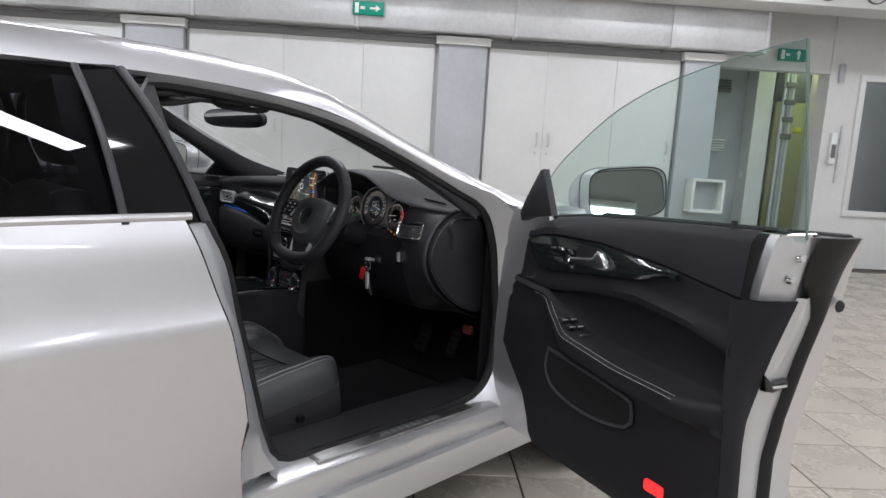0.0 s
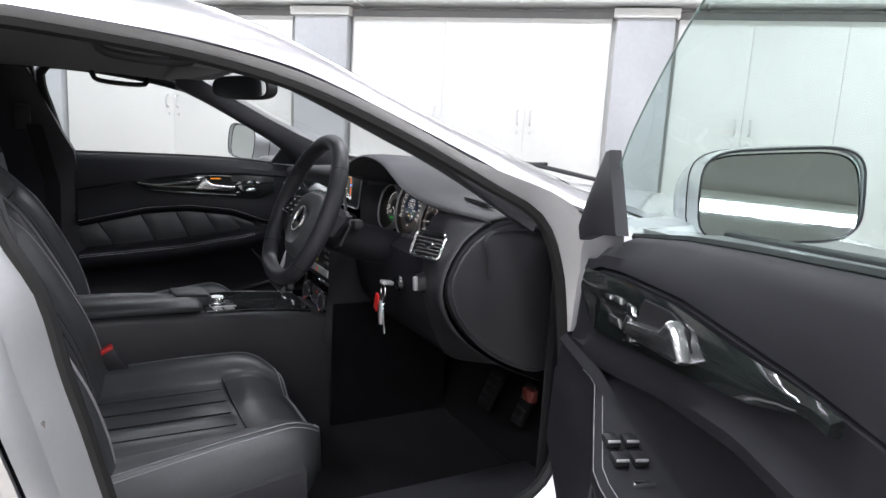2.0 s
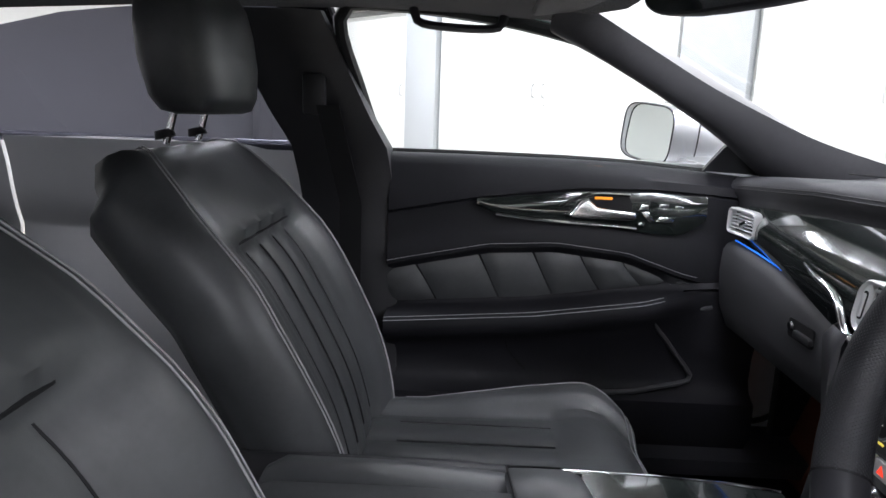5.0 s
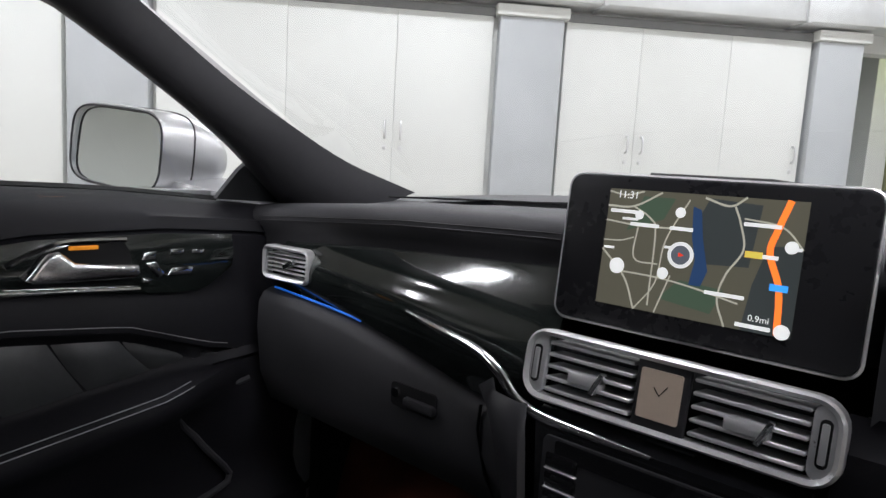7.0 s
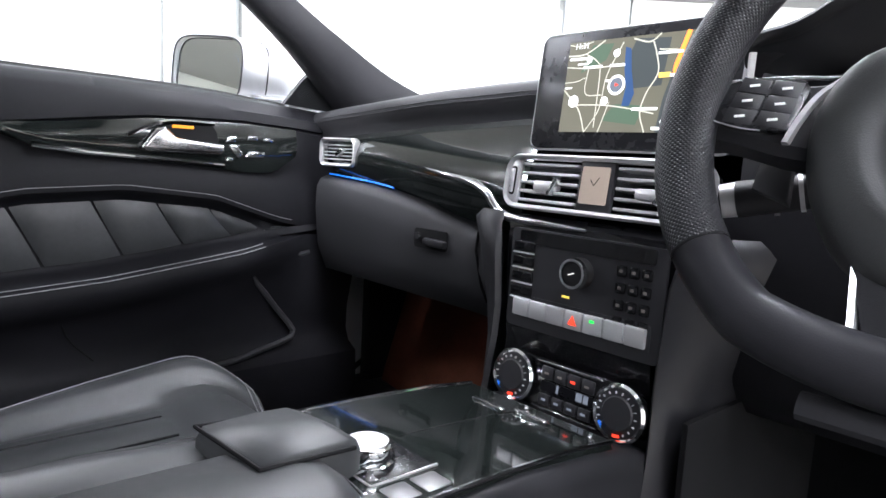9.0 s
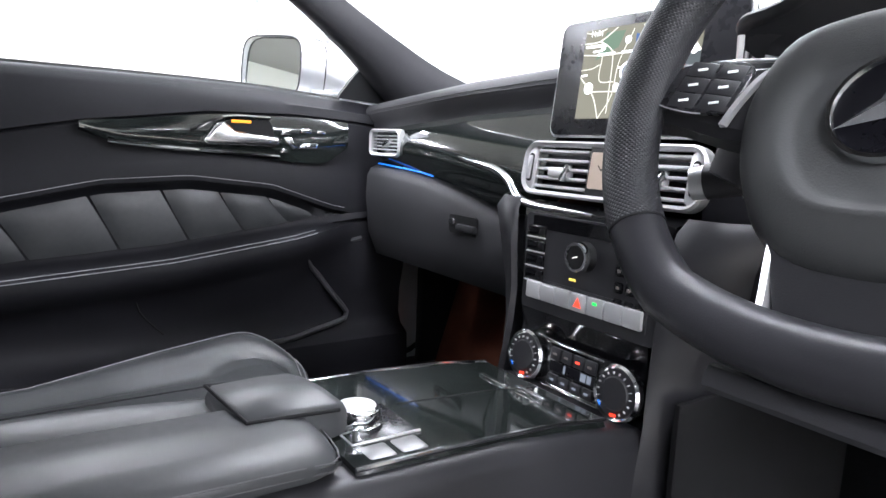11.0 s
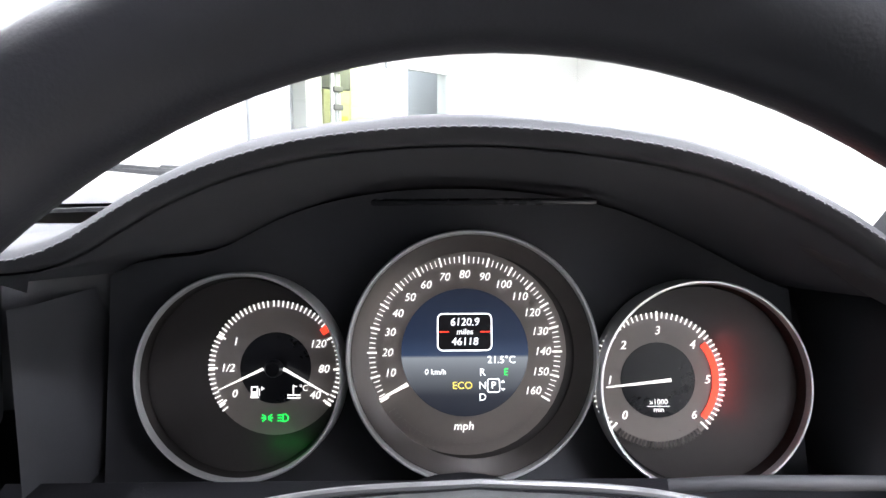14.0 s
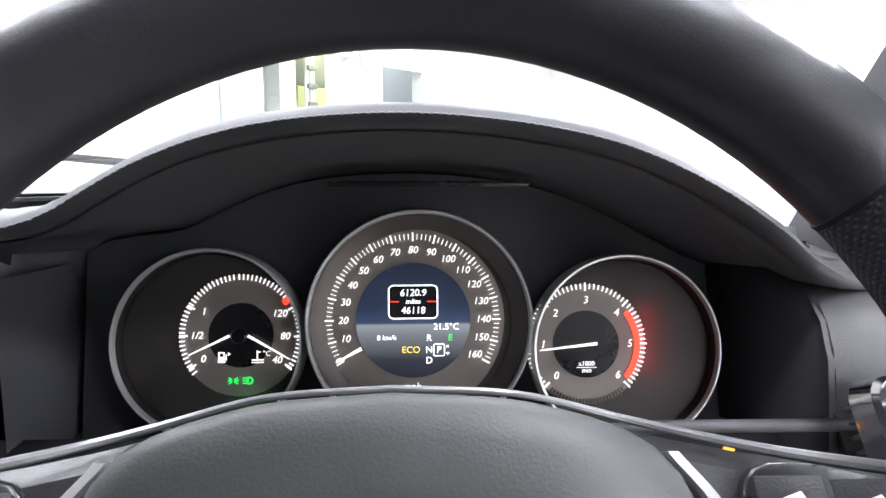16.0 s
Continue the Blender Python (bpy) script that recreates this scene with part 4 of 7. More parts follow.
def wing_mirror(s, d):
    """Boxy rounded housing; its glass is turned a little towards the cabin."""
    a, b = Vector((0.838, 0.262, 1.05)), Vector((1.052, 0.20, 1.056))
    ux = (b - a).normalized()
    fw = Vector((-ux.y, ux.x, 0))
    half = (b - a).length / 2
    mid = (a + b) / 2

    def ring(k, depth, shift, tall, lift=0.0, lean=0.10):
        out = []
        for t in np.linspace(0, math.tau, 32, endpoint=False):
            c, n = math.cos(t), math.sin(t)
            px = math.copysign(abs(c) ** 0.42, c) * half * (k if c > 0 else 1 - 0.22 * (1 - k)) + shift
            pz = math.copysign(abs(n) ** 0.5, n) * 0.069 * tall + 0.006 * px / half + lift
            q = mid + ux * px + fw * (depth + lean * pz) + Vector((0, 0, pz))
            out.append((s * q.x, q.y, q.z))
        return out

    rings = [ring(0.955, 0.03, 0, 0.93), ring(0.97, 0.0, 0, 0.95), ring(1.0, -0.002, 0, 1.0), ring(1.02, 0.02, 0, 1.03), ring(1.0, 0.05, -0.002, 1.02), ring(0.94, 0.08, -0.006, 0.97), ring(0.84, 0.105, -0.012, 0.86, -0.003), ring(0.68, 0.124, -0.018, 0.66, -0.006), ring(0.42, 0.134, -0.022, 0.4, -0.008)]
    h = part("mirror_housing", loft(rings), M_SILVER, d, "silver door mirror housing", 50)
    bm = bmesh.new()
    bm.faces.new([bm.verts.new(p) for p in ring(0.955, 0.004, 0, 0.93, 0, 0.20 if s > 0 else 0.12)])
    part("mirror_glass", bm, M_MIRROR, h, "door mirror glass")
    part("mirror_rim", tube(ring(0.975, -0.003, 0, 0.955), 0.0018, 6, True), M_HARD, h)
    part("housing_seam", tube([p for p in ring(0.985, 0.062, -0.003, 1.005)], 0.0018, 5, True), M_MATTE, h)
    part("mirror_foot", loft([[(s * (x + q), y + w, z + e) for q, w, e in ((0, -0.055, -0.012), (0, 0.06, -0.016), (0, 0.065, 0.016), (0, -0.05, 0.012))] for x, y, z in ((0.755, 0.37, 0.978), (0.80, 0.365, 0.982), (0.855, 0.33, 0.992), (0.90, 0.30, 0.998))]), M_SILVER, h)


def door_edge(s, d):
    """What shows on the shut end of the open door, and the driver's own controls."""
    zs = np.linspace(0.33, 0.992, 34)
    sl = lambda z: float(np.interp(z, [0.33, 0.45, 0.60, 0.74, 0.84, 0.872, 0.90, 0.95, 0.992], [0.806, 0.828, 0.846, 0.852, 0.856, 0.838, 0.812, 0.806, 0.800]))
    sr = lambda z: float(np.interp(z, [0.33, 0.45, 0.60, 0.74, 0.84, 0.90, 0.95, 0.992], [0.846, 0.864, 0.880, 0.886, 0.892, 0.90, 0.905, 0.905]))
    e = part("end_seal", loft([[(sl(z) + (sr(z) - sl(z)) * u, shut_y(z) + 0.006 - 0.022 * math.sin(math.pi * u) ** 0.6, z) for u in np.linspace(0, 1, 8)] for z in zs]), M_RUBBER, d, "black rubber strip down the door end", 60)
    fl_ = lambda z: float(np.interp(z, [0.34, 0.50, 0.66, 0.76, 0.88], [0.752, 0.764, 0.772, 0.782, 0.800]))
    rows = []
    for z in np.linspace(0.34, 0.882, 28):
        a, c = fl_(z), sl(z) + 0.004
        dent = 0.008 * math.exp(-(((z - 0.715) / 0.05) ** 2)) + 0.004 * math.exp(-(((z - 0.60) / 0.025) ** 2))
        rows.append([(a + (c - a) * u, shut_y(z) + 0.010 - 0.020 * math.sin(math.pi * (0.08 + 0.84 * u)) ** 0.5 + dent * math.sin(math.pi * u) - 0.004 * math.exp(-(((u - 0.35) / 0.12) ** 2)) * (z > 0.74), z) for u in np.linspace(0, 1, 13)])
    part("end_face", sheet(rows), M_EDGE, d, "pressed silver shut face", 60)
    part("lining_end", sheet([[(0.685, -0.352, z), (0.715, -0.358, z), (0.742, min(-0.356, shut_y(z) - 0.004), z), (fl_(z) + 0.004, shut_y(z) - 0.004, z)] for z in np.linspace(0.36, 0.876, 16)]), M_LINING, d, "", 70)
    part("end_plate", loft([[(x0, y0 + 0.02, z), (x0 - 0.002, y0, z), (x0 + 0.01, y0 - 0.010, z), (0.795, y0 - 0.024, z), (0.808, y0 - 0.022, z), (0.808, y0 + 0.01, z)] for z, x0, y0 in ((0.874, 0.744, -0.362), (0.90, 0.742, -0.368), (0.95, 0.740, -0.382), (0.985, 0.740, -0.392), (0.994, 0.746, -0.394))]), M_EDGE, d, "silver upper end of the door", 40)
    part("plate_edge", tube([(0.742, -0.396, 0.993), (0.77, -0.41, 0.996), (0.806, -0.418, 0.996)], 0.0035, 8), M_CHROME, d)
    for x, z in ((0.785, 0.955), (0.778, 0.915)):
        yb = -0.416 + (0.995 - z) * 0.28
        part("bolt", ring_profile([(0, 0.008), (0.007, 0.008), (0.009, 0.0), (0, 0)], pose(x, yb, z, 90), 10), M_CHROME, e)
    for x, z in ((0.80, 0.66), (0.85, 0.745), (0.83, 0.75)):
        part("screw", ring_profile([(0, 0.004), (0.005, 0.004), (0.006, 0.0), (0, 0)], pose(x, shut_y(z) + 0.004, z, 90), 10), M_CHROME, e)
    part("latch", slab([(0.778, 0.735), (0.800, 0.716), (0.842, 0.720), (0.846, 0.705), (0.806, 0.696), (0.786, 0.700)], 0.02, Matrix(((1, 0, 0, 0), (0, 0, -1, -0.342), (0, 1, 0, 0), (0, 0, 0, 1))), 0.003), M_GLOSS, e, "black door latch")
    part("latch_hook", rbox(0.800, 0.838, -0.366, -0.355, 0.705, 0.711, 0.002), M_CHROME, e)
    part("waist_rubber", rbox(0.872, 0.900, -0.425, 0.30, 0.965, 0.998, 0.006), M_RUBBER, e)
    part("plug", ring_profile([(0, 0.004), (0.010, 0.004), (0.012, 0), (0, 0)], pose(0.925, -0.392, 0.86, 90), 14), M_RUBBER, e)
    part("door_warning_light", rbox(0.683, 0.700, -0.225, -0.172, 0.445, 0.47, 0.006), M_REDLIT, d, "red glowing door lamp")
    part("lock_pin", tube([(0.752, -0.29, 0.99), (0.752, -0.29, 1.012)], 0.006, 8), M_HARD, d)
    for i in range(4):
        y = 0.09 + 0.028 * (i // 2)
        part("window_switch", rbox(-0.009, 0.009, -0.011, 0.011, 0, 0.010, 0.003, m=pose(0.672 + 0.024 * (i % 2), y, line(ARM_R, y) + 0.005, 12)), M_HARD, d)
        part("switch_edge", rbox(-0.008, 0.008, -0.011, -0.008, 0.008, 0.0115, 0.001, m=pose(0.672 + 0.024 * (i % 2), y, line(ARM_R, y) + 0.005, 12)), M_SATIN, d)
    part("boot_switch", rbox(0.672, 0.70, 0.045, 0.052, line(ARM_R, 0.05) + 0.004, line(ARM_R, 0.05) + 0.012, 0.002), M_CHROME, d)
    outline = curve([(0.187, 0.655), (0.06, 0.640), (-0.105, 0.618), (-0.125, 0.60), (-0.11, 0.556), (0.02, 0.538), (0.15, 0.556), (0.197, 0.60), (0.187, 0.655)], 33)[:-1]
    # Flat black patch on the lining for the shade inside the pocket.
    part("map_pocket_shade", slab([(y, z) for y, z in outline], 0.003, side_m(s, 0.687, 0, 0)), M_MATTE, d, "map pocket opening, its shade drawn as a flat black patch")
    part("pocket_lip", tube([(0.684, y, z) for y, z in outline], 0.004, 6, True), M_SOFT, d)


M_GLOSSWOOD = mat("dark_gloss_wood", (0.012, 0.015, 0.014), 0.1, 0, 0.5, 14.0, 0.05, 60, coat=0.9, rvary=0.04)
M_HANDLE = mat("brushed_handle_metal", (0.72, 0.72, 0.73), 0.22, 1.0, 0.05, 25.0, 0.02, 700, rvary=0.06)
M_AMBER = mat("amber_glow", (1.0, 0.35, 0.02), emit=0.35)
M_REDLIT = mat("red_glow", (1.0, 0.03, 0.03), emit=1.5)
M_LINING = mat("black_door_lining", (0.013, 0.013, 0.016), 0.58, 0, 0.2, 9.0, 0.14, 1100, spec=0.25, rvary=0.06)
M_GLASSEDGE = mat("pale_glass_edge", (0.22, 0.30, 0.28), 0.2, 0, 0.05, 10)
HINGE = (0.87, 0.60)
open_door = Matrix.Translation((HINGE[0], HINGE[1], 0.65)) @ Matrix.Rotation(radians(70), 4, "Z") @ Matrix.Rotation(radians(-3), 4, "X") @ Matrix.Translation((-HINGE[0], -HINGE[1], -0.65))
car_door(1, open_door)
passenger_door = car_door(-1, Matrix.Identity(4))
rows = curve([(-0.733, -0.362, 0.974), (-0.737, -0.352, 0.94), (-0.743, -0.340, 0.90), (-0.748, -0.328, 0.869)], 10)
part("end_strip", loft([[(x - 0.012, y - 0.010, z), (x + 0.004, y - 0.008, z), (x + 0.006, y, z), (x + 0.004, y + 0.008, z), (x - 0.012, y + 0.009, z)] for x, y, z in rows]), M_SATIN, passenger_door, "satin strip at the rear end of the door")
part("striker", tube(curve([(0.80, -0.41, 0.72), (0.835, -0.385, 0.72), (0.835, -0.385, 0.70), (0.80, -0.41, 0.70)], 10), 0.006, 6), M_CHROME, car)

# ---- the car: dashboard ----
M_GREYTRIM = mat("grey_scale_print", (0.19, 0.168, 0.154), 0.35, 0, 0.05, 20)
M_DIALGREY = mat("dial_dark_grey", (0.036, 0.032, 0.031), 0.5, 0, 0.06, 20, rvary=0.03, spec=0.25)
M_BEZEL = mat("gauge_grey_satin", (0.075, 0.066, 0.062), 0.38, 0.3, 0.04, 20, rvary=0.03)
M_DIALBLACK = mat("dial_black", (0.004, 0.004, 0.006), 0.3, 0, 0.05, 20)
M_WHITELIT = mat("white_lit_print", (1.0, 0.94, 0.88), emit=0.44)
M_REDLINE = mat("red_lit_print", (1.0, 0.05, 0.02), emit=0.6)
M_GREENLIT = mat("green_lit_print", (0.05, 1.0, 0.12), emit=0.35)
M_YELLOWLIT = mat("yellow_lit_print", (1.0, 0.75, 0.12), emit=0.4)
M_BLUELIT = mat("blue_ambient_strip", (0.03, 0.22, 1.0), emit=0.28)
M_DISPGREY = mat("display_grey", (0.10, 0.11, 0.13), emit=0.7)
M_MAPLAND = mat("map_land", (0.075, 0.07, 0.05), emit=1.0)
M_MAPGREEN = mat("map_green", (0.045, 0.07, 0.045), emit=1.0)
M_MAPDARK = mat("map_dark", (0.03, 0.035, 0.035), emit=1.0)
M_MAPROAD = mat("map_road", (0.34, 0.33, 0.27), emit=1.0)
M_MAPWHITE = mat("map_white", (0.72, 0.72, 0.7), emit=1.0)
M_MAPORANGE = mat("map_orange", (1.0, 0.22, 0.03), emit=1.0)
M_MAPBLUE = mat("map_blue", (0.016, 0.04, 0.10), emit=1.0)
M_CREAM = mat("clock_cream", (0.55, 0.45, 0.36), 0.5, 0, 0.05, 30)

DTOP_X = [-0.75, -0.66, -0.38, -0.16, 0.0, 0.16, 0.30, 0.62, 0.70, 0.75]
DTOP_Z = [0.968, 0.976, 0.997, 1.006, 1.004, 1.004, 0.99, 0.962, 0.952, 0.945]
rows = []
for x in np.linspace(-0.755, 0.755, 61):
    zf = float(np.interp(x, DTOP_X, DTOP_Z))
    yb = 0.95 - 0.24 * (abs(x) / 0.755) ** 2.4
    yf = float(np.interp(x, [-0.75, 0.12, 0.17, 0.585, 0.625, 0.75], [0.357, 0.357, 0.425, 0.425, 0.355, 0.36]))
    rows.append([(x, yb, 0.968), (x, yb - 0.12, 0.985), (x, yf + 0.2, zf + 0.004), (x, yf + 0.06, zf + 0.006), (x, yf + 0.02, zf + 0.003), (x, yf + 0.006, zf - 0.004),
                 (x, yf, zf - 0.014), (x, yf + 0.001, zf - 0.026), (x, yf + 0.008, zf - 0.036), (x, yf + 0.013, zf - 0.05), (x, yf + 0.018, zf - 0.09)])
dash = part("dashboard", sheet(rows), M_SOFT, car, "black soft dashboard with a stitched upper edge", 60)
for dz in (0.0, 0.006):
    part("dash_stitching", tube([(x, 0.3575 - 0.0005, float(np.interp(x, DTOP_X, DTOP_Z)) - 0.0145 - dz) for x in np.linspace(-0.70, -0.15, 24)], 0.0009, 5), M_HARD, dash)
part("speaker_seam", tube(curve([(-0.56, 0.50, 1.0), (-0.36, 0.44, 1.011), (-0.2, 0.46, 1.017), (-0.16, 0.6, 1.012)], 20), 0.0015, 5), M_MATTE, dash)

# dark gloss trim sweeping across the passenger side
TRIM_TOP = [(-0.63, 0.925), (-0.55, 0.932), (-0.38, 0.944), (-0.25, 0.95), (-0.14, 0.957)]
TRIM_LOW = [(-0.63, 0.858), (-0.515, 0.852), (-0.452, 0.847), (-0.35, 0.832), (-0.247, 0.812), (-0.19, 0.806), (-0.14, 0.806)]
rows = []
for x in np.linspace(-0.645, -0.125, 34):
    t, b = line(TRIM_TOP, x), line(TRIM_LOW, x)
    deep = float(np.interp(x, [-0.645, -0.4, -0.2, -0.125], [0.01, 0.03, 0.045, 0.05]))
    rows.append([(x, 0.368 - deep * math.sin(math.pi * 0.5 * u) ** 0.9 - 0.012 * math.sin(math.pi * u), t + (b - t) * u) for u in np.linspace(0, 1, 10)])
part("gloss_trim", sheet(rows, 0.006), M_GLOSSWOOD, car, "dark gloss wood dashboard trim", 60)
sw = curve([(-0.335, 0.325, 0.879), (-0.277, 0.312, 0.873), (-0.212, 0.303, 0.866), (-0.168, 0.292, 0.853), (-0.146, 0.287, 0.836), (-0.118, 0.283, 0.827), (-0.07, 0.281, 0.825), (0.0, 0.280, 0.824)], 34)
part("chrome_sweep", tube(sw, [0.0012 + 0.0048 * math.sin(math.pi * (0.04 + 0.9 * i / 33)) for i in range(34)], 10), M_CHROME, car, "bright strip sweeping under the centre vents")
part("ambient_strip", tube([(x, 0.345, line(TRIM_LOW, x) - 0.003) for x in np.linspace(-0.64, -0.44, 14)], 0.0017, 6), M_BLUELIT, car, "thin blue ambient light strip")

# glovebox
rows = []
for x in np.linspace(-0.66, -0.155, 22):
    t = line(TRIM_LOW, x) - 0.006
    k = max(0.0, (x + 0.24) / 0.085)
    rows.append([(x, y - 0.012 * k, z) for y, z in ((0.352, t), (0.338, t - 0.006), (0.33, t - 0.02), (0.328, t - 0.06), (0.335, 0.72), (0.355, 0.672), (0.43, 0.65), (0.60, 0.65))])
gb = part("glovebox", sheet(rows, 0.0), M_SOFT, car, "black glovebox lid", 60)
part("lid_gap", tube([(-0.215, 0.3262, line(TRIM_LOW, -0.215) - 0.012), (-0.214, 0.322, 0.77), (-0.205, 0.328, 0.72), (-0.2, 0.35, 0.675)], 0.0022, 5), M_MATTE, gb)
part("latch_plate", slab(round_rect(0.075, 0.030, 0.006), 0.003, facing(-0.318, 0.3285, 0.772, 0)), M_MATTE, gb)
part("latch", slab(round_rect(0.05, 0.012, 0.004), 0.008, facing(-0.305, 0.327, 0.768, 0), 0.003), M_HARD, gb)
part("latch_key", ring_profile([(0, 0.004), (0.006, 0.004), (0.007, 0)], facing(-0.345, 0.325, 0.775, 0), 12), M_CHROME, gb)


def air_vent(cx, cy, cz, w, h, slats, turn, knob=True, label="", radius=0.012, back=0, rim=None, vane=None):
    m = facing(cx, cy, cz, back, turn)
    v = part("air_vent", frame_bm(w, h, 0.006, radius, m), rim or M_SATIN, car, label or "satin-framed air vent")
    part("vent_back", slab(round_rect(w - 0.012, h - 0.012, radius * 0.7), 0.002, m @ pose(0, 0, -0.03)), M_MATTE, v)
    for i in range(slats):
        y = -h / 2 + 0.010 + (h - 0.02) * (i + 0.5) / slats
        b = rbox(-w / 2 + 0.008, w / 2 - 0.008, y - 0.0012, y + 0.0012, -0.025, -0.002, 0.0008, 1)
        bmesh.ops.transform(b, matrix=m, verts=b.verts)
        part("slat", b, vane or M_SATIN, v)
    if knob:
        b = rbox(-0.012, 0.012, -0.004, 0.004, -0.006, 0.004, 0.002)
        bmesh.ops.transform(b, matrix=m @ pose(w * 0.08, 0, 0, 0, 0, 25), verts=b.verts)
        part("vane_knob", b, M_CHROME, v)
    return v


def frame_bm(w, h, t, r, m, depth=0.012):
    """A rounded rectangular frame."""
    prof = [(0, -depth), (0, 0.001), (t * 0.4, 0.004), (t, 0.001), (t, -depth)]
    rings = []
    for d, z in prof:
        rr = max(0.002, r - d)
        rings.append([(x, y, z) for x, y in round_rect(w - 2 * d, h - 2 * d, rr, 5)])
    bm = bmesh.new()
    grid(bm, rings, close_u=True)
    bmesh.ops.transform(bm, matrix=m, verts=bm.verts)
    return bm


air_vent(-0.602, 0.336, 0.896, 0.10, 0.052, 5, 6, True, "small satin-framed side air vent")
air_vent(0.650, 0.287, 0.908, 0.086, 0.058, 5, 20, True, "small metal-framed side air vent", back=26, rim=M_CHROME, vane=M_SPOKE)
# pair of centre vents with the clock between them
cv = part("centre_vent_panel", frame_bm(0.272, 0.068, 0.006, 0.022, facing(-0.003, 0.293, 0.873, 8)), M_SATIN, car, "satin frame round the two centre vents and the clock")
mcv = facing(-0.003, 0.293, 0.873, 8)
part("vent_back", slab(round_rect(0.258, 0.056, 0.015), 0.002, mcv @ pose(0, 0, -0.035)), M_MATTE, cv)
for s in (-1, 1):
    for i in range(5):
        y = -0.022 + 0.011 * i
        b = rbox(s * 0.069 - 0.043, s * 0.069 + 0.043, y - 0.0019, y + 0.0017, -0.028, -0.001, 0.001, 1)
        bmesh.ops.transform(b, matrix=mcv, verts=b.verts)
        part("slat", b, M_SATIN, cv)
    b = rbox(-0.017, 0.017, -0.006, 0.006, -0.01, 0.004, 0.003)
    bmesh.ops.transform(b, matrix=mcv @ pose(s * 0.07, -0.004, 0, 0, 0, 0), verts=b.verts)
    part("vane_knob", b, M_SATIN, cv)
    b = rbox(-0.0025, 0.0025, -0.011, 0.011, -0.002, 0.007, 0.001)
    bmesh.ops.transform(b, matrix=mcv @ pose(s * 0.07 + 0.014, -0.004, 0, 0, 0, -25), verts=b.verts)
    part("vane_tip", b, M_CHROME, cv)
    part("vent_cheek", slab(round_rect(0.019, 0.056, 0.008), 0.006, mcv @ pose(s * 0.1225, 0, -0.006), 0.002), M_SATIN, cv)
    part("wheel_slot", slab(round_rect(0.0085, 0.036, 0.004), 0.001, mcv @ pose(s * 0.1225, 0, 0.0)), M_MATTE, cv)
    part("thumb_wheel", rbox(-0.0026, 0.0026, -0.015, 0.015, -0.004, 0.0035, 0.0015, m=mcv @ pose(s * 0.1225, 0, 0)), M_RING, cv)
ck = part("dash_clock", slab(round_rect(0.046, 0.062, 0.004), 0.006, mcv @ pose(0, 0, -0.006), 0.002), M_HARD, car, "square cream-faced dashboard clock")
part("clock_face", slab(round_rect(0.036, 0.042, 0.002), 0.002, mcv @ pose(0, 0.001, 0)), M_CREAM, ck)
for a, ln in ((40, 0.008), (-35, 0.011)):
    part("clock_hand", rbox(-0.0004, 0.0004, 0, ln, 0.002, 0.0026, 0, m=mcv @ pose(0, 0.001, 0, 0, 0, a)), M_MATTE, ck)

# display
SB = 6
ms = facing(-0.002, 0.3345, 0.985, SB)
sc = part("display", slab(round_rect(0.262, 0.140, 0.012), 0.014, ms @ pose(0, 0, -0.014), 0.002), M_SCREEN, car, "free-standing dashboard display showing a road map")
part("display_edge", tube([tuple(ms @ Vector((x, y, -0.004))) for x, y in round_rect(0.2635, 0.1415, 0.0125)], 0.0022, 6, True), M_SATIN, sc)
part("display_back", slab(round_rect(0.235, 0.12, 0.012), 0.02, ms @ pose(0, 0, -0.034)), M_HARD, sc)
mp = ms @ pose(-0.002, 0.004, 0.0006)
MW, MH = 0.170, 0.108


def map_shape(name, pts, mt, lift, label=""):
    bm = bmesh.new()
    bm.faces.new([bm.verts.new(tuple(mp @ Vector((x * MW / 2, y * MH / 2, lift)))) for x, y in pts])
    return part(name, bm, mt, sc, label)


def map_line(pts, w, mt, lift, name="road"):
    pts = curve(pts, max(6, 5 * len(pts)))
    w *= 0.75
    q = [(x * MW / 2, y * MH / 2) for x, y in pts]
    bm = bmesh.new()
    left, right = [], []
    for i, (x, y) in enumerate(q):
        a, b = q[max(0, i - 1)], q[min(len(q) - 1, i + 1)]
        dx, dy = b[0] - a[0], b[1] - a[1]
        n = math.hypot(dx, dy) or 1
        left.append(tuple(mp @ Vector((x - dy / n * w, y + dx / n * w, lift))))
        right.append(tuple(mp @ Vector((x + dy / n * w, y - dx / n * w, lift))))
    grid(bm, [left, right])
    part(name, bm, mt, sc)


map_shape("map_ground", [(-1, -1), (1, -1), (1, 1), (-1, 1)], M_MAPLAND, 0.0)
map_shape("map_park", [(0.05, -0.1), (0.55, -0.05), (0.6, 0.9), (0.1, 0.95), (-0.02, 0.5)], M_MAPDARK, 0.0002)
map_shape("map_park", [(0.55, -1), (1, -1), (1, 0.35), (0.7, 0.3), (0.6, -0.3)], M_MAPDARK, 0.0002)
map_shape("map_park", [(-0.75, 0.3), (-0.6, 0.9), (-0.25, 0.9), (-0.35, 0.55)], M_MAPGREEN, 0.0002)
map_shape("map_park", [(-0.3, -0.75), (0.25, -0.85), (0.35, -0.45), (-0.1, -0.4)], M_MAPGREEN, 0.0002)
map_shape("map_lake", [(-0.06, 0.8), (0.03, 0.75), (0.08, 0.3), (0.17, -0.2), (0.12, -0.45), (0.0, -0.45), (0.03, -0.05), (-0.03, 0.3)], M_MAPBLUE, 0.0003)
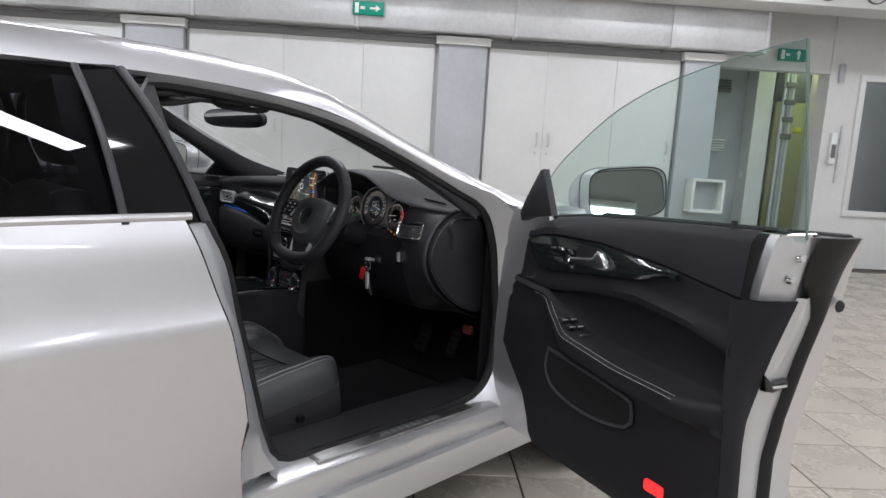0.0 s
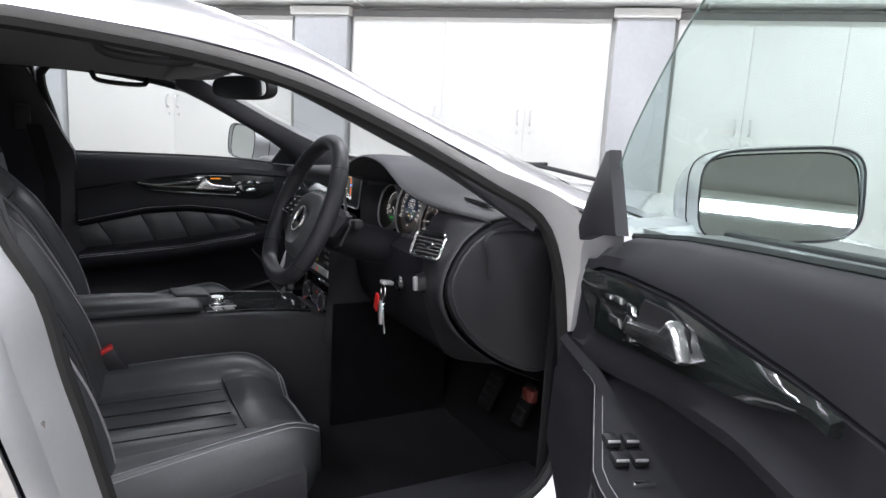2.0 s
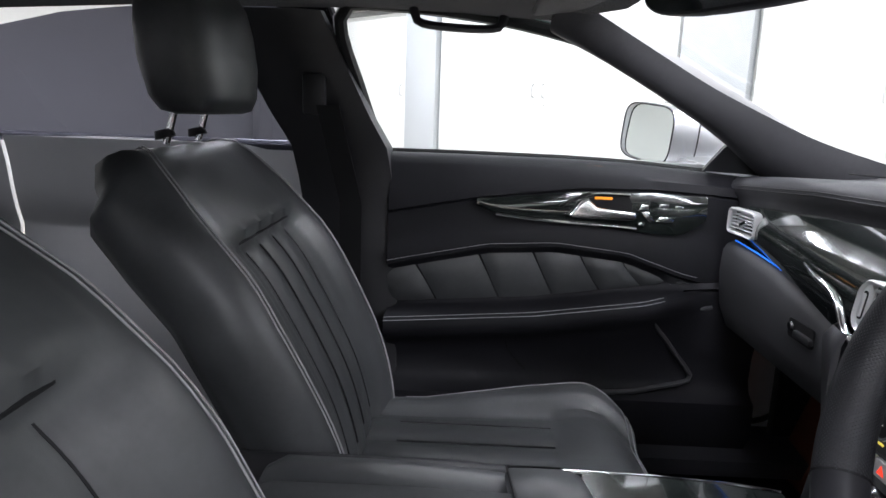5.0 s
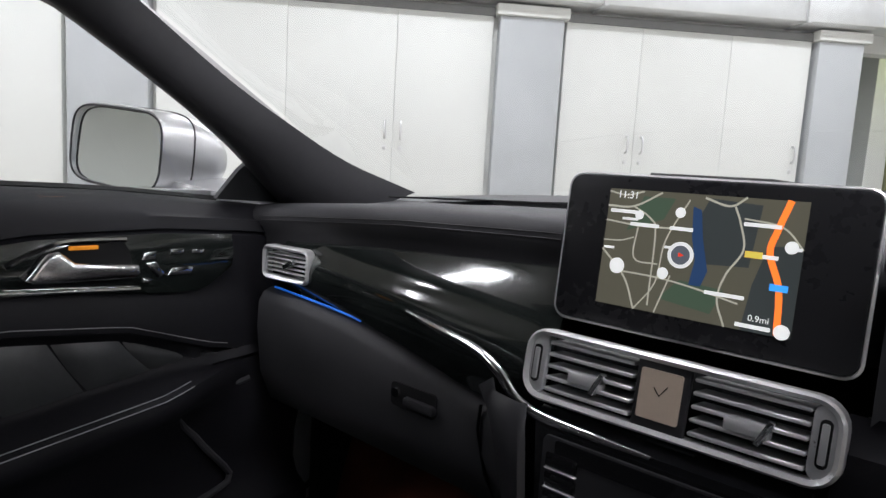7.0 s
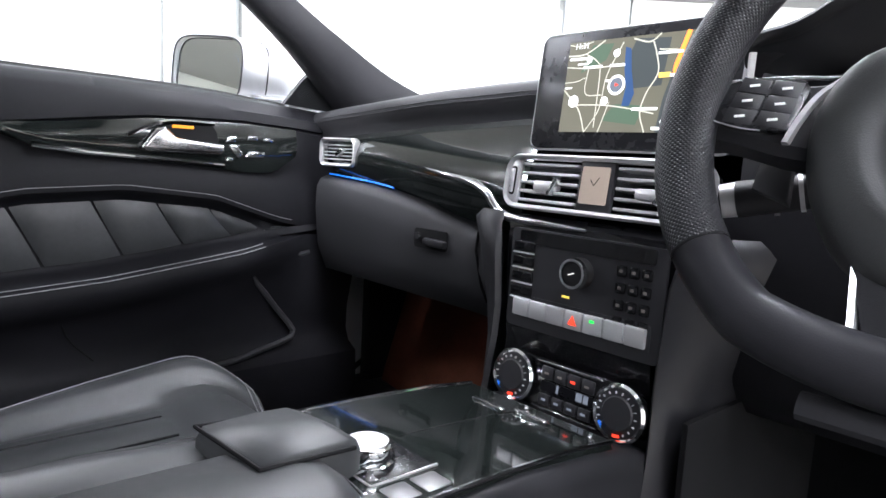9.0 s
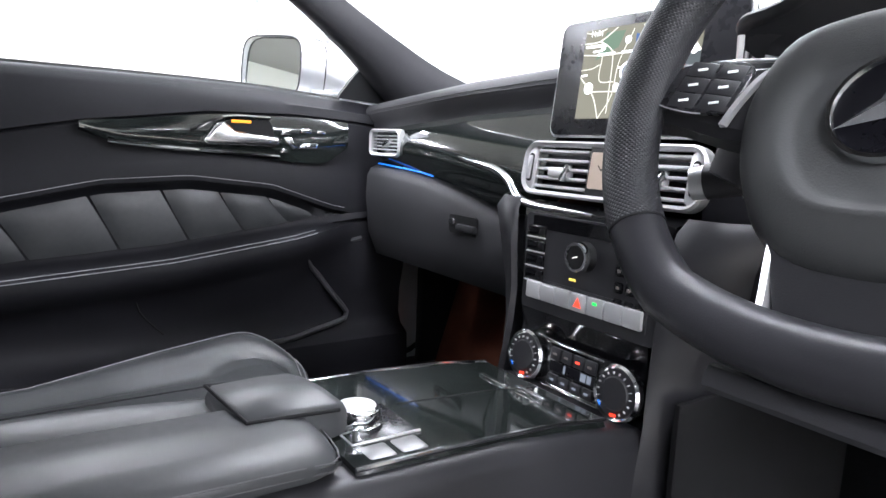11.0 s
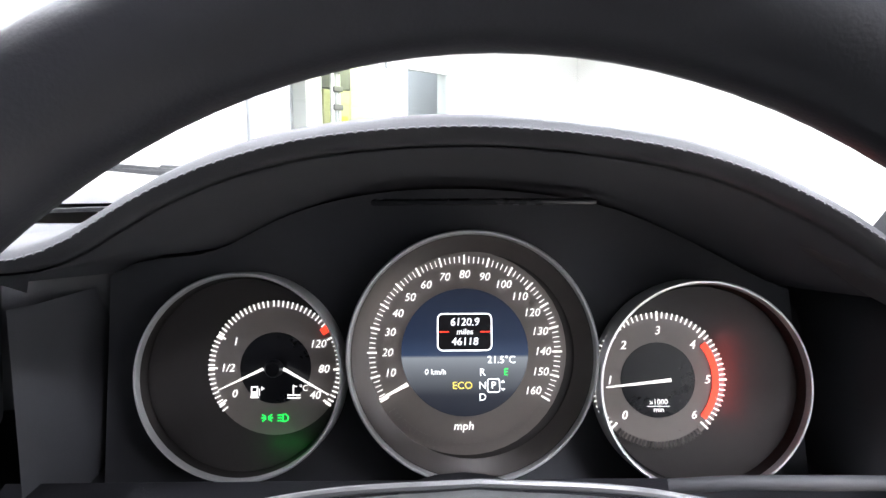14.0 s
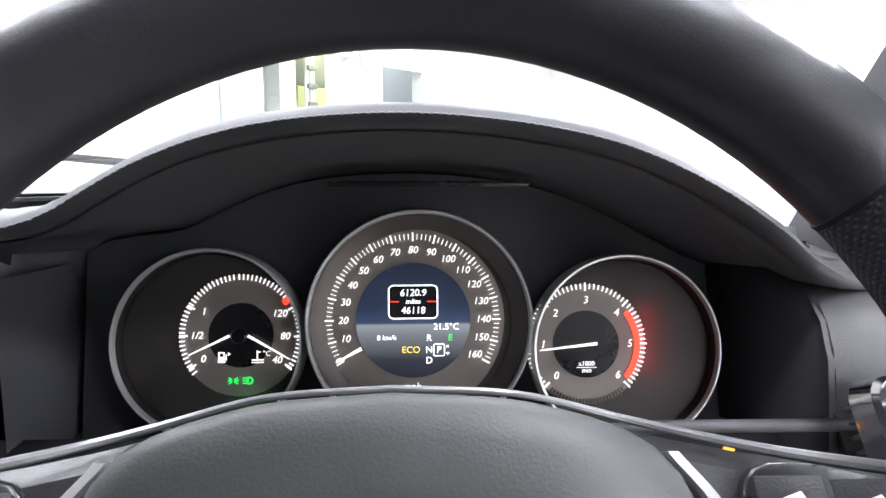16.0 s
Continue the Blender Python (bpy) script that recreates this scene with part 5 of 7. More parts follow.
for pts, w in (([(-1, 0.7), (-0.7, 0.72), (-0.4, 0.98)], 0.0012), ([(-0.7, 0.72), (-0.5, 0.55), (-0.42, 0.3), (-0.4, -0.9)], 0.001), ([(-1, 0.45), (-0.6, 0.4), (-0.1, 0.42)], 0.001),
               ([(-0.62, 0.4), (-0.62, -0.15), (-0.35, -0.2)], 0.0009), ([(-1, -0.05), (-0.7, -0.5), (-0.55, -1)], 0.0012), ([(-0.75, -0.4), (-0.3, -0.42), (0.1, -0.5), (0.5, -0.62)], 0.001),
               ([(-0.55, -1), (-0.35, -0.5), (-0.3, 0.2), (-0.1, 0.9)], 0.0009), ([(0.05, 0.95), (0.3, 0.85), (0.45, 1.0)], 0.0012), ([(0.35, 0.85), (0.42, 0.6), (0.48, 0.2), (0.35, -0.2), (0.3, -0.6), (0.4, -1)], 0.0011),
               ([(0.45, 0.68), (0.8, 0.6), (1, 0.3)], 0.0009), ([(-0.2, -0.35), (-0.32, -1)], 0.0009), ([(-1, 0.95), (-0.8, 0.9), (-0.6, 0.98)], 0.001), ([(-1, 0.1), (-0.8, 0.12), (-0.65, 0.2)], 0.0008)):
    map_line(pts, w, M_MAPROAD, 0.0004)
map_line([(0.84, 1.0), (0.76, 0.55), (0.72, 0.2), (0.84, -0.3), (0.88, -0.98)], 0.0034, M_MAPORANGE, 0.0006, "motorway")
for x, y, w, h in ((-0.8, 0.62, 0.16, 0.028), (-0.55, 0.42, 0.16, 0.028), (-0.15, 0.42, 0.12, 0.028), (0.62, 0.6, 0.17, 0.028), (0.36, -0.52, 0.19, 0.028), (-0.22, 0.1, 0.08, 0.02), (0.7, 0.14, 0.1, 0.028), (0.93, 0.3, 0.06, 0.025), (-0.72, 0.5, 0.09, 0.02), (0.66, -0.92, 0.16, 0.03), (-0.92, -0.02, 0.06, 0.02)):
    map_shape("map_label_bar", [(x - w, y - h), (x + w, y - h), (x + w, y + h), (x - w, y + h)], M_MAPWHITE, 0.0008)


def map_disc(x, y, r, mt, lift, name):
    bm = bmesh.new()
    bm.faces.new([bm.verts.new(tuple(mp @ Vector((x * MW / 2 + r * math.cos(a), y * MH / 2 + r * math.sin(a), lift)))) for a in np.linspace(0, math.tau, 24, endpoint=False)])
    part(name, bm, mt, sc)


map_disc(-0.12, 0.0, 0.0115, M_MAPWHITE, 0.0009, "compass")
map_disc(-0.12, 0.0, 0.0085, M_DISPGREY, 0.0011, "compass_inner")
map_shape("compass_needle", [(-0.14, -0.03), (-0.08, 0.0), (-0.14, 0.04)], M_REDLINE, 0.0013)
for x, y, r in ((-0.8, -0.32, 0.0072), (-0.28, -0.33, 0.005), (0.92, -0.92, 0.006), (-0.62, 0.58, 0.004), (-0.18, 0.68, 0.0045), (0.9, 0.32, 0.005)):
    map_disc(x, y, r, M_MAPWHITE, 0.001, "map_mark")
map_shape("motorway_sign", [(0.76, -0.34), (0.92, -0.34), (0.92, -0.24), (0.76, -0.24)], mat("map_sign_blue", (0.05, 0.35, 0.9), emit=1.0), 0.001)
map_shape("road_sign", [(0.5, 0.1), (0.66, 0.1), (0.66, 0.2), (0.5, 0.2)], M_YELLOWLIT, 0.001)
words("11:31", 0.0095, mp @ pose(-0.066, 0.0485, 0.001), M_MAPWHITE, sc, "clock_digits", 0.0001)
words("0.9mi", 0.0075, mp @ pose(0.06, -0.043, 0.001), M_MAPWHITE, sc, "scale_text", 0.0001)

# centre stack
rows = []
for z, y, w in ((0.832, 0.300, 0.125), (0.825, 0.280, 0.120), (0.80, 0.272, 0.113), (0.74, 0.270, 0.108), (0.695, 0.270, 0.106), (0.685, 0.272, 0.106), (0.62, 0.268, 0.112), (0.595, 0.262, 0.112), (0.58, 0.24, 0.112)):
    rows.append([(x, y + (0.05 if abs(x) > w * 0.99 else 0.0), z) for x in (-w - 0.004, -w, -w + 0.006, -0.04, 0.04, w - 0.006, w, w + 0.004)])
stack = part("centre_console_face", sheet(rows), M_GLOSS, car, "gloss black centre console face", 30)
for s in (-1, 1):
    rows = []
    for z, y, a, b in ((0.835, 0.300, 0.125, 0.205), (0.82, 0.29, 0.120, 0.215), (0.78, 0.285, 0.113, 0.185), (0.72, 0.285, 0.108, 0.160), (0.68, 0.282, 0.108, 0.145), (0.62, 0.275, 0.112, 0.135), (0.55, 0.26, 0.116, 0.135), (0.47, 0.31, 0.121, 0.138), (0.38, 0.38, 0.126, 0.142), (0.30, 0.47, 0.128, 0.144)):
        rows.append([(s * a, y - 0.018, z), (s * (a + 0.005), y - 0.024, z), (s * ((a + b) / 2), y - 0.016, z), (s * b, y + 0.03, z), (s * (b + 0.004), y + 0.12, z)])
    part("stack_flank", sheet(rows), M_HARD, car, "black soft flank of the centre console", 60)
# Added dark sheet: covers the flank's foot where the footwell lies in deep shade.
part("footwell_shade_sheet", sheet([[(0.150, y, z) for z in (0.30, 0.42, 0.54, 0.655)] for y in (0.262, 0.30, 0.45, 0.62)], 0.006), M_CARPET, car, "black sheet added beside the driver's footwell to hide the flank in shade")
mst = facing(0.008, 0.268, 0.76, 1)
rad = part("radio_panel", slab(round_rect(0.206, 0.118, 0.006), 0.003, mst @ pose(0, 0.0, 0)), M_HARD, car, "black radio panel with a knob and keys")
part("disc_slot", rbox(-0.07, 0.07, 0.048, 0.0505, 0.0025, 0.0036, 0.0005, 1, m=mst), M_MATTE, rad)
part("slot_panel", slab(round_rect(0.18, 0.016, 0.003), 0.003, mst @ pose(0.0, 0.049, 0.001)), M_GLOSS, rad)
part("volume_knob", ring_profile([(0, 0.016), (0.0125, 0.016), (0.0145, 0.013), (0.016, 0.004), (0.0175, 0), (0.0, 0)], mst @ pose(0, 0.019, 0.003), 32), M_MATTE, rad, "black knob with a chrome collar")
part("knob_collar", ring_profile([(0.0135, 0.0165), (0.0165, 0.0165), (0.0175, 0.013), (0.0175, 0.011), (0.0135, 0.012)], mst @ pose(0, 0.019, 0.003), 32), M_CHROME, rad)
part("knob_mark", rbox(-0.004, 0.004, -0.0006, 0.0006, 0.0195, 0.02, 0, m=mst @ pose(0, 0.019, 0, 0, 0, 20)), M_WHITELIT, rad)
for i in range(4):
    for k, sx in enumerate((-0.082, 0.0)):
        if k == 0:
            part("radio_key", rbox(sx - 0.016, sx + 0.016, 0.038 - 0.018 * i - 0.0065, 0.038 - 0.018 * i + 0.0065, 0.002, 0.006, 0.002, m=mst), M_GLOSS, rad)
            part("key_edge", rbox(sx - 0.016, sx + 0.016, 0.030 - 0.018 * i - 0.0008, 0.030 - 0.018 * i + 0.0008, 0.003, 0.0066, 0.0005, 1, m=mst), M_SATIN, rad)
for i in range(4):
    for j in range(3):
        part("radio_key", rbox(0.052 + 0.015 * j - 0.006, 0.052 + 0.015 * j + 0.006, 0.03 - 0.018 * i - 0.006, 0.03 - 0.018 * i + 0.006, 0.002, 0.0055, 0.002, m=mst), M_GLOSS, rad)
        part("key_mark", rbox(0.052 + 0.015 * j - 0.002, 0.052 + 0.015 * j + 0.002, 0.03 - 0.018 * i - 0.0015, 0.03 - 0.018 * i + 0.0015, 0.0054, 0.006, 0, m=mst), M_GREYTRIM, rad)
part("slot_lamp", rbox(-0.022, -0.012, -0.012, -0.0095, 0.003, 0.004, 0, m=mst), M_YELLOWLIT, rad)
row = part("switch_panel", slab(round_rect(0.186, 0.028, 0.004), 0.003, mst @ pose(-0.001, -0.034, 0.001)), M_HARD, car, "row of seven satin switches with a red hazard key")
for i in range(7):
    x = -0.078 + 0.0257 * i
    k = part("switch", rbox(x - 0.0122, x + 0.0122, -0.0445, -0.0235, 0.003, 0.009, 0.002, m=mst), M_SATIN, row)
    if i == 3:
        part("hazard_mark", slab([(-0.006, -0.005), (0.006, -0.005), (0, 0.006)], 0.0006, mst @ pose(x, -0.034, 0.009)), M_REDLINE, k, "red hazard triangle")
    elif i == 4:
        part("lamp_mark", rbox(x - 0.003, x + 0.003, -0.031, -0.028, 0.0088, 0.0096, 0, m=mst), M_GREENLIT, k)

# climate unit
mcl = facing(0.008, 0.262, 0.645, 6)
cl = part("climate_unit", slab(round_rect(0.205, 0.056, 0.026, 8), 0.004, mcl, 0.0015), M_GLOSS, car, "climate panel with two round dials and rows of keys")
for sx, mk in ((-0.073, 0), (0.073, 1)):
    part("dial_collar", ring_profile([(0.026, 0.0), (0.030, 0.002), (0.031, 0.010), (0.0285, 0.013), (0.026, 0.011)], mcl @ pose(sx, 0, 0.003), 36), M_CHROME, cl)
    part("dial", ring_profile([(0, 0.014), (0.017, 0.014), (0.0185, 0.012), (0.0265, 0.0105), (0.0265, 0), (0, 0)], mcl @ pose(sx, 0, 0.003), 36), M_HARD, cl)
    for a in range(0, 300, 20):
        part("dial_tick", rbox(0.0208, 0.0232, -0.0004, 0.0004, 0.0125, 0.0147, 0, m=mcl @ pose(sx, 0, 0.0028, 0, 0, a - 60)), M_RING, cl)
    part("hot_mark", ring_profile([(0.0205, 0.0148), (0.0238, 0.0142)], mcl @ pose(sx, 0, 0.003), 6, radians(-92), radians(-70)), M_REDLINE, cl)
    part("cold_mark", ring_profile([(0.0205, 0.0148), (0.0238, 0.0142)], mcl @ pose(sx, 0, 0.003), 6, radians(-146), radians(-132)), M_BLUELIT, cl)
for i in range(4):
    part("climate_key", rbox(-0.036 + 0.0185 * i, -0.0195 + 0.0185 * i, 0.006, 0.021, 0.003, 0.0075, 0.0015, m=mcl), M_HARD, cl)
    part("climate_key", rbox(-0.036 + 0.0185 * i, -0.0195 + 0.0185 * i, -0.024, -0.011, 0.003, 0.0075, 0.0015, m=mcl), M_HARD, cl)
    part("key_mark", rbox(-0.031 + 0.0185 * i, -0.025 + 0.0185 * i, 0.012, 0.0145, 0.0073, 0.008, 0, m=mcl), (M_GREYTRIM, M_GREYTRIM, M_REDLINE, M_GREYTRIM)[i], cl)
    part("key_mark", rbox(-0.031 + 0.0185 * i, -0.025 + 0.0185 * i, -0.0185, -0.016, 0.0073, 0.008, 0, m=mcl), M_DISPGREY, cl)
for y in (0.0255, -0.0275):
    part("unit_edge", rbox(-0.045, 0.045, y - 0.0012, y + 0.0012, 0.003, 0.007, 0.0006, 1, m=mcl), M_CHROME, cl)
part("unit_screen", slab(round_rect(0.072, 0.012, 0.002), 0.001, mcl @ pose(0, -0.002, 0.004)), M_DIALBLACK, cl)
for x, w in ((-0.012, 0.0015), (0.018, 0.004), (0.027, 0.003)):
    part("screen_digit", rbox(x - w, x + w, -0.006, 0.003, 0.005, 0.0056, 0, m=mcl), M_DISPGREY, cl)

# ---- instrument cluster ----
M_COWL = mat("cowl_black_grain", (0.06, 0.061, 0.067), 0.8, 0, 0.08, 8.0, 0.08, 1100, spec=0.2)
M_THREAD = mat("dark_grey_thread", (0.1, 0.1, 0.105), 0.7, 0, 0.1, 50.0)
mcp = facing(0.374, 0.376, 0.947, 10)
KNEE = ((0.40, 0.99), (0.335, 0.972), (0.311, 0.945), (0.304, 0.91), (0.301, 0.868), (0.302, 0.82), (0.315, 0.76), (0.345, 0.69), (0.39, 0.64), (0.56, 0.61))
LIP = [(0.136, 0.325, 1.004), (0.150, 0.29, 1.013), (0.172, 0.268, 1.0175), (0.194, 0.262, 1.0195), (0.212, 0.262, 1.0255), (0.230, 0.262, 1.036), (0.248, 0.262, 1.046), (0.275, 0.262, 1.057), (0.308, 0.262, 1.065), (0.350, 0.262, 1.069),
       (0.392, 0.262, 1.0685), (0.440, 0.262, 1.0625), (0.478, 0.262, 1.0525), (0.514, 0.263, 1.036), (0.548, 0.270, 1.016), (0.580, 0.290, 0.997), (0.615, 0.318, 0.983), (0.65, 0.345, 0.975), (0.70, 0.368, 0.970), (0.735, 0.38, 0.967)]
lip = curve(LIP, 60)
back_line = [(0.37 + (x - 0.37) * 0.90 - 0.374, 0.945 + (z - 0.945) * 0.80 - 0.947) for x, y, z in lip if x < 0.60]
cow = part("cluster_cowl", slab([(0.208, -0.105), (-0.216, -0.105)] + back_line, 0.004, mcp @ pose(0, 0, -0.024)), M_COWL, car, "matte black instrument housing")
rows = []
for x, y, z in lip:
    q = max(0.0, (y - 0.262) / 0.118)
    rows.append([(0.37 + (x - 0.37) * (0.97 + 0.03 * q), y + 0.053 * (1 - q) + 0.004, 0.94 + (z - 0.94) * (0.9 - 0.3 * q)), (x, y + 0.010, z - 0.008), (x, y + 0.001, z - 0.006), (x, y - 0.0025, z - 0.002), (x, y, z + 0.0015), (x, y + 0.010, z + 0.004), (x, y + 0.048, z + 0.006), (x, 0.42, z + 0.002), (x, 0.52, 0.985 + (z - 0.985) * 0.75), (x, 0.60, 0.983 + (z - 0.983) * 0.4), (x, 0.68, 0.975)])
hood = part("cluster_hood", sheet(rows), M_SOFT, car, "black soft hood over the instruments with a stitched edge", 70)
for k in range(2, 47):
    (xa, ya, za), (xb, yb, zb) = lip[k], lip[k + 1]
    for u in (0.1, 0.43, 0.76):
        x, y, z = xa + (xb - xa) * u, ya + (yb - ya) * u, za + (zb - za) * u
        x2, y2, z2 = xa + (xb - xa) * (u + 0.22), ya + (yb - ya) * (u + 0.22), za + (zb - za) * (u + 0.22)
        part("stitch", tube([(x, y - 0.0024, z - 0.0016), (x2, y2 - 0.0024, z2 - 0.0016)], 0.0005, 4), M_THREAD, hood)
rows = []
for x, y, z in lip:
    if x < 0.60:
        q = max(0.0, (y - 0.262) / 0.118)
        rows.append([(x, y + 0.011, z - 0.009), (0.37 + (x - 0.37) * 0.98, 0.335, 0.945 + (z - 0.945) * 0.86), (0.37 + (x - 0.37) * 0.88, 0.385, 0.945 + (z - 0.945) * 0.80), (0.37 + (x - 0.37) * 0.86, 0.435, 0.945 + (z - 0.945) * 0.76)])
part("cowl_lining", sheet(rows), M_COWL, cow)
part("cowl_side", sheet([[(0.606, y, z), (0.600, y + 0.006, z), (0.594, y + 0.03, z), (0.586, 0.43, z)] for y, z in curve(KNEE[:7], 20)]), M_COWL, cow)
part("cowl_side", sheet([[(0.140, 0.335, z), (0.146, 0.350, z), (0.155, 0.43, z)] for z in np.linspace(0.86, 0.982, 6)]), M_COWL, cow)
part("cowl_strip", loft([[(x - w, y, z), (x, y - 0.003, z), (x + w, y, z), (x, y + 0.006, z)] for x, y, z, w in ((0.160, 0.284, 0.915, 0.0022), (0.163, 0.279, 0.95, 0.003), (0.165, 0.275, 0.985, 0.0034), (0.166, 0.273, 1.002, 0.0036))]), M_SATIN, cow, "satin strip beside the instruments")
part("cowl_bar", rbox(0.322, 0.444, 0.362, 0.378, 1.0322, 1.0352, 0.001), M_SCREEN, cow)
part("lower_cowl", sheet([[(x, y, z) for x in np.linspace(0.13, 0.62, 9)] for y, z in ((0.40, 0.87), (0.345, 0.86), (0.31, 0.862), (0.305, 0.84), (0.31, 0.80))]), M_HARD, car, "black lower instrument surround")
part("cluster_ledge", tube(curve([(0.470, 0.312, 0.897), (0.500, 0.304, 0.9025), (0.54, 0.300, 0.904), (0.60, 0.300, 0.9035), (0.63, 0.302, 0.903)], 24), 0.0036, 10), M_SOFT, cow, "thin ledge under the instruments")

for x, z in ((0.546, 0.8895), (0.562, 0.8825)):
    part("lit_mark", rbox(-0.0032, 0.0032, -0.001, 0.001, -0.0022, 0.0022, 0.0006, 1, m=pose(x, 0.303, z, 0, 25, 0)), M_AMBER, cow, "small amber lit mark")


def gauge(cx, cz, r, sx, sz, r_tick, name, label):
    """A round gauge; its scale is centred at sx, sz."""
    m = facing(cx, 0.376 + (cz - 0.947) * 0.176, cz, 10)
    lift = 0.004 if r > 0.06 else 0.0
    g = part(name, ring_profile([(r - 0.0026, 0.0012), (r - 0.0024, 0.0040), (r - 0.0018, 0.0058), (r - 0.0008, 0.006), (r, 0.0045), (r + 0.0006, -0.014)], m @ pose(0, 0, lift), 96), M_RING, car, label)
    part("bezel_wall", ring_profile([(r - 0.0034, -0.012), (r - 0.0026, 0.0014)], m @ pose(0, 0, lift), 96), M_DIALGREY, g)
    if r > 0.065:
        part("sloping_band", ring_profile([(r - 0.0125, -0.0048), (r - 0.006, -0.001), (r - 0.0029, 0.002)], m @ pose(0, 0, lift), 96), M_BEZEL, g, "grey sloping inner band")
    part("dial_face", ring_profile([(0, -0.006), (r - 0.004, -0.006), (r - 0.004, -0.010), (0, -0.010)], m @ pose(0, 0, lift), 64), M_DIALGREY, g)
    return g, facing(sx, 0.376 + (sz - 0.947) * 0.176, sz, 10) @ pose(0, 0, lift - 0.005)


def ticks(g, m, r, angles, mt, ln=0.0045, w=0.0005, lift=0.0012):
    for a in angles:
        b = rbox(r, r + ln, -w, w, lift - 0.0004, lift, 0)
        bmesh.ops.transform(b, matrix=m @ pose(0, 0, 0, 0, 0, a), verts=b.verts)
        part("tick", b, mt, g)


def number(g, m, text, r, a, size=0.0075, mt=None):
    words(text, size, m @ pose(r * math.cos(radians(a)), r * math.sin(radians(a)), 0.0014), mt or M_WHITELIT, g, "numeral", 0.0002, 0.2)


def needle(g, m, a, r0, r1, w=0.0011):
    b = bmesh.new()
    b.faces.new([b.verts.new(p) for p in ((r0, -w, 0), (r1, -w * 0.4, 0), (r1, w * 0.4, 0), (r0, w, 0))])
    solid(b, 0.0008)
    bmesh.ops.transform(b, matrix=m @ pose(0, 0, 0.006, 0, 0, a), verts=b.verts)
    part("needle", b, M_WHITELIT, g, "white lit needle")


def disc(g, m, r0, r1, mt, lift, name, a0=0, a1=360, seg=48):
    part(name, ring_profile([(r0, lift), (r1, lift)], m, seg, radians(a0), radians(a1)), mt, g)


def dial_lamp(name, m, sx, sy, watts, colour):
    """Adds an unseen lamp for the glow a lit print throws on its dial."""
    d = bpy.data.lights.new(name, "AREA")
    d.shape, d.size, d.size_y, d.energy, d.color = "RECTANGLE", sx, sy, watts, colour
    new(name, d).matrix_world = m


M_ROADVIEW = mat("display_road_picture", (0.01, 0.012, 0.02), emit=0.7)
_n, _l = M_ROADVIEW.node_tree.nodes, M_ROADVIEW.node_tree.links
_c, _x, _a, _r = _n.new("ShaderNodeTexCoord"), _n.new("ShaderNodeSeparateXYZ"), _n.new("ShaderNodeMapRange"), _n.new("ShaderNodeValToRGB")
_e = _r.color_ramp.elements
_e[0].position, _e[0].color = 0.0, (0.004, 0.005, 0.008, 1)
_e[1].position, _e[1].color = 1.0, (0.004, 0.006, 0.012, 1)
for _p, _q in ((0.16, (0.012, 0.013, 0.016, 1)), (0.36, (0.085, 0.088, 0.092, 1)), (0.455, (0.14, 0.145, 0.15, 1)), (0.475, (0.016, 0.026, 0.05, 1)), (0.62, (0.006, 0.011, 0.025, 1))):
    _e.new(_p).color = _q
_l.new(_c.outputs["Generated"], _x.inputs[0])
_l.new(_x.outputs["Z"], _a.inputs["Value"])
_l.new(_a.outputs[0], _r.inputs[0])
_l.new(_r.outputs[0], _n["Principled BSDF"].inputs["Emission Color"])
g, m = gauge(0.377, 0.9455, 0.0715, 0.373, 0.947, 0.055, "speedometer", "round speedometer with lit white figures and a central display")
disc(g, m, 0.037, 0.0585, M_GREYTRIM, 0.0004, "scale_band")
disc(g, m, 0.0, 0.0368, M_ROADVIEW, 0.0008, "centre_display")
disc(g, m, 0.0366, 0.0372, M_GREYTRIM, 0.001, "display_ring")
ticks(g, m, 0.0515, [210 - 3 * i for i in range(81) if i % 5], M_WHITELIT, 0.0036, 0.00026)
ticks(g, m, 0.0505, [210 - 15 * i for i in range(17)], M_WHITELIT, 0.0055, 0.0005)
ticks(g, m, 0.0515, [-36 - 3.2 * i for i in range(34)], M_GREYTRIM, 0.0036, 0.0005, 0.0016)
for i in range(1, 17):
    number(g, m, str(10 * i), 0.0446, 210 - 15 * i, 0.0064)
needle(g, m, 208, 0.037, 0.055, 0.0011)
words("mph", 0.0066, m @ pose(-0.001, -0.042, 0.0014), M_WHITELIT, g, "unit_text", 0.0002, 0.15)
bx2 = slab(round_rect(0.031, 0.021, 0.003), 0.0004, m @ pose(0.0, 0.0115, 0.001))
part("trip_box", bx2, M_DIALBLACK, g)
part("trip_box_edge", tube([tuple(m @ Vector((x, y + 0.0115, 0.0014))) for x, y in round_rect(0.031, 0.021, 0.003)], 0.0004, 4, True), M_MAPWHITE, g)
words("6120.9", 0.0062, m @ pose(0, 0.0172, 0.002), M_MAPWHITE, g, "trip_text", 0.0001, 0.1)
words("miles", 0.0046, m @ pose(0, 0.0117, 0.002), M_MAPWHITE, g, "trip_text", 0.0001, 0.1)
words("46118", 0.0062, m @ pose(0, 0.006, 0.002), M_MAPWHITE, g, "trip_text", 0.0001, 0.1)
for x0 in (-0.0145, 0.009):
    part("trip_line", rbox(x0, x0 + 0.0055, 0.0114, 0.012, 0.0018, 0.0021, 0, m=m), M_REDLINE, g)
words("21.5\u00b0C", 0.0058, m @ pose(0.021, -0.0045, 0.002), M_MAPWHITE, g, "temperature_text", 0.0001)
words("0 km/h", 0.0044, m @ pose(-0.017, -0.0112, 0.002), M_MAPWHITE, g, "speed_text", 0.0001, 0.1)
words("ECO", 0.0058, m @ pose(-0.0015, -0.019, 0.002), M_YELLOWLIT, g, "eco_text", 0.0001)
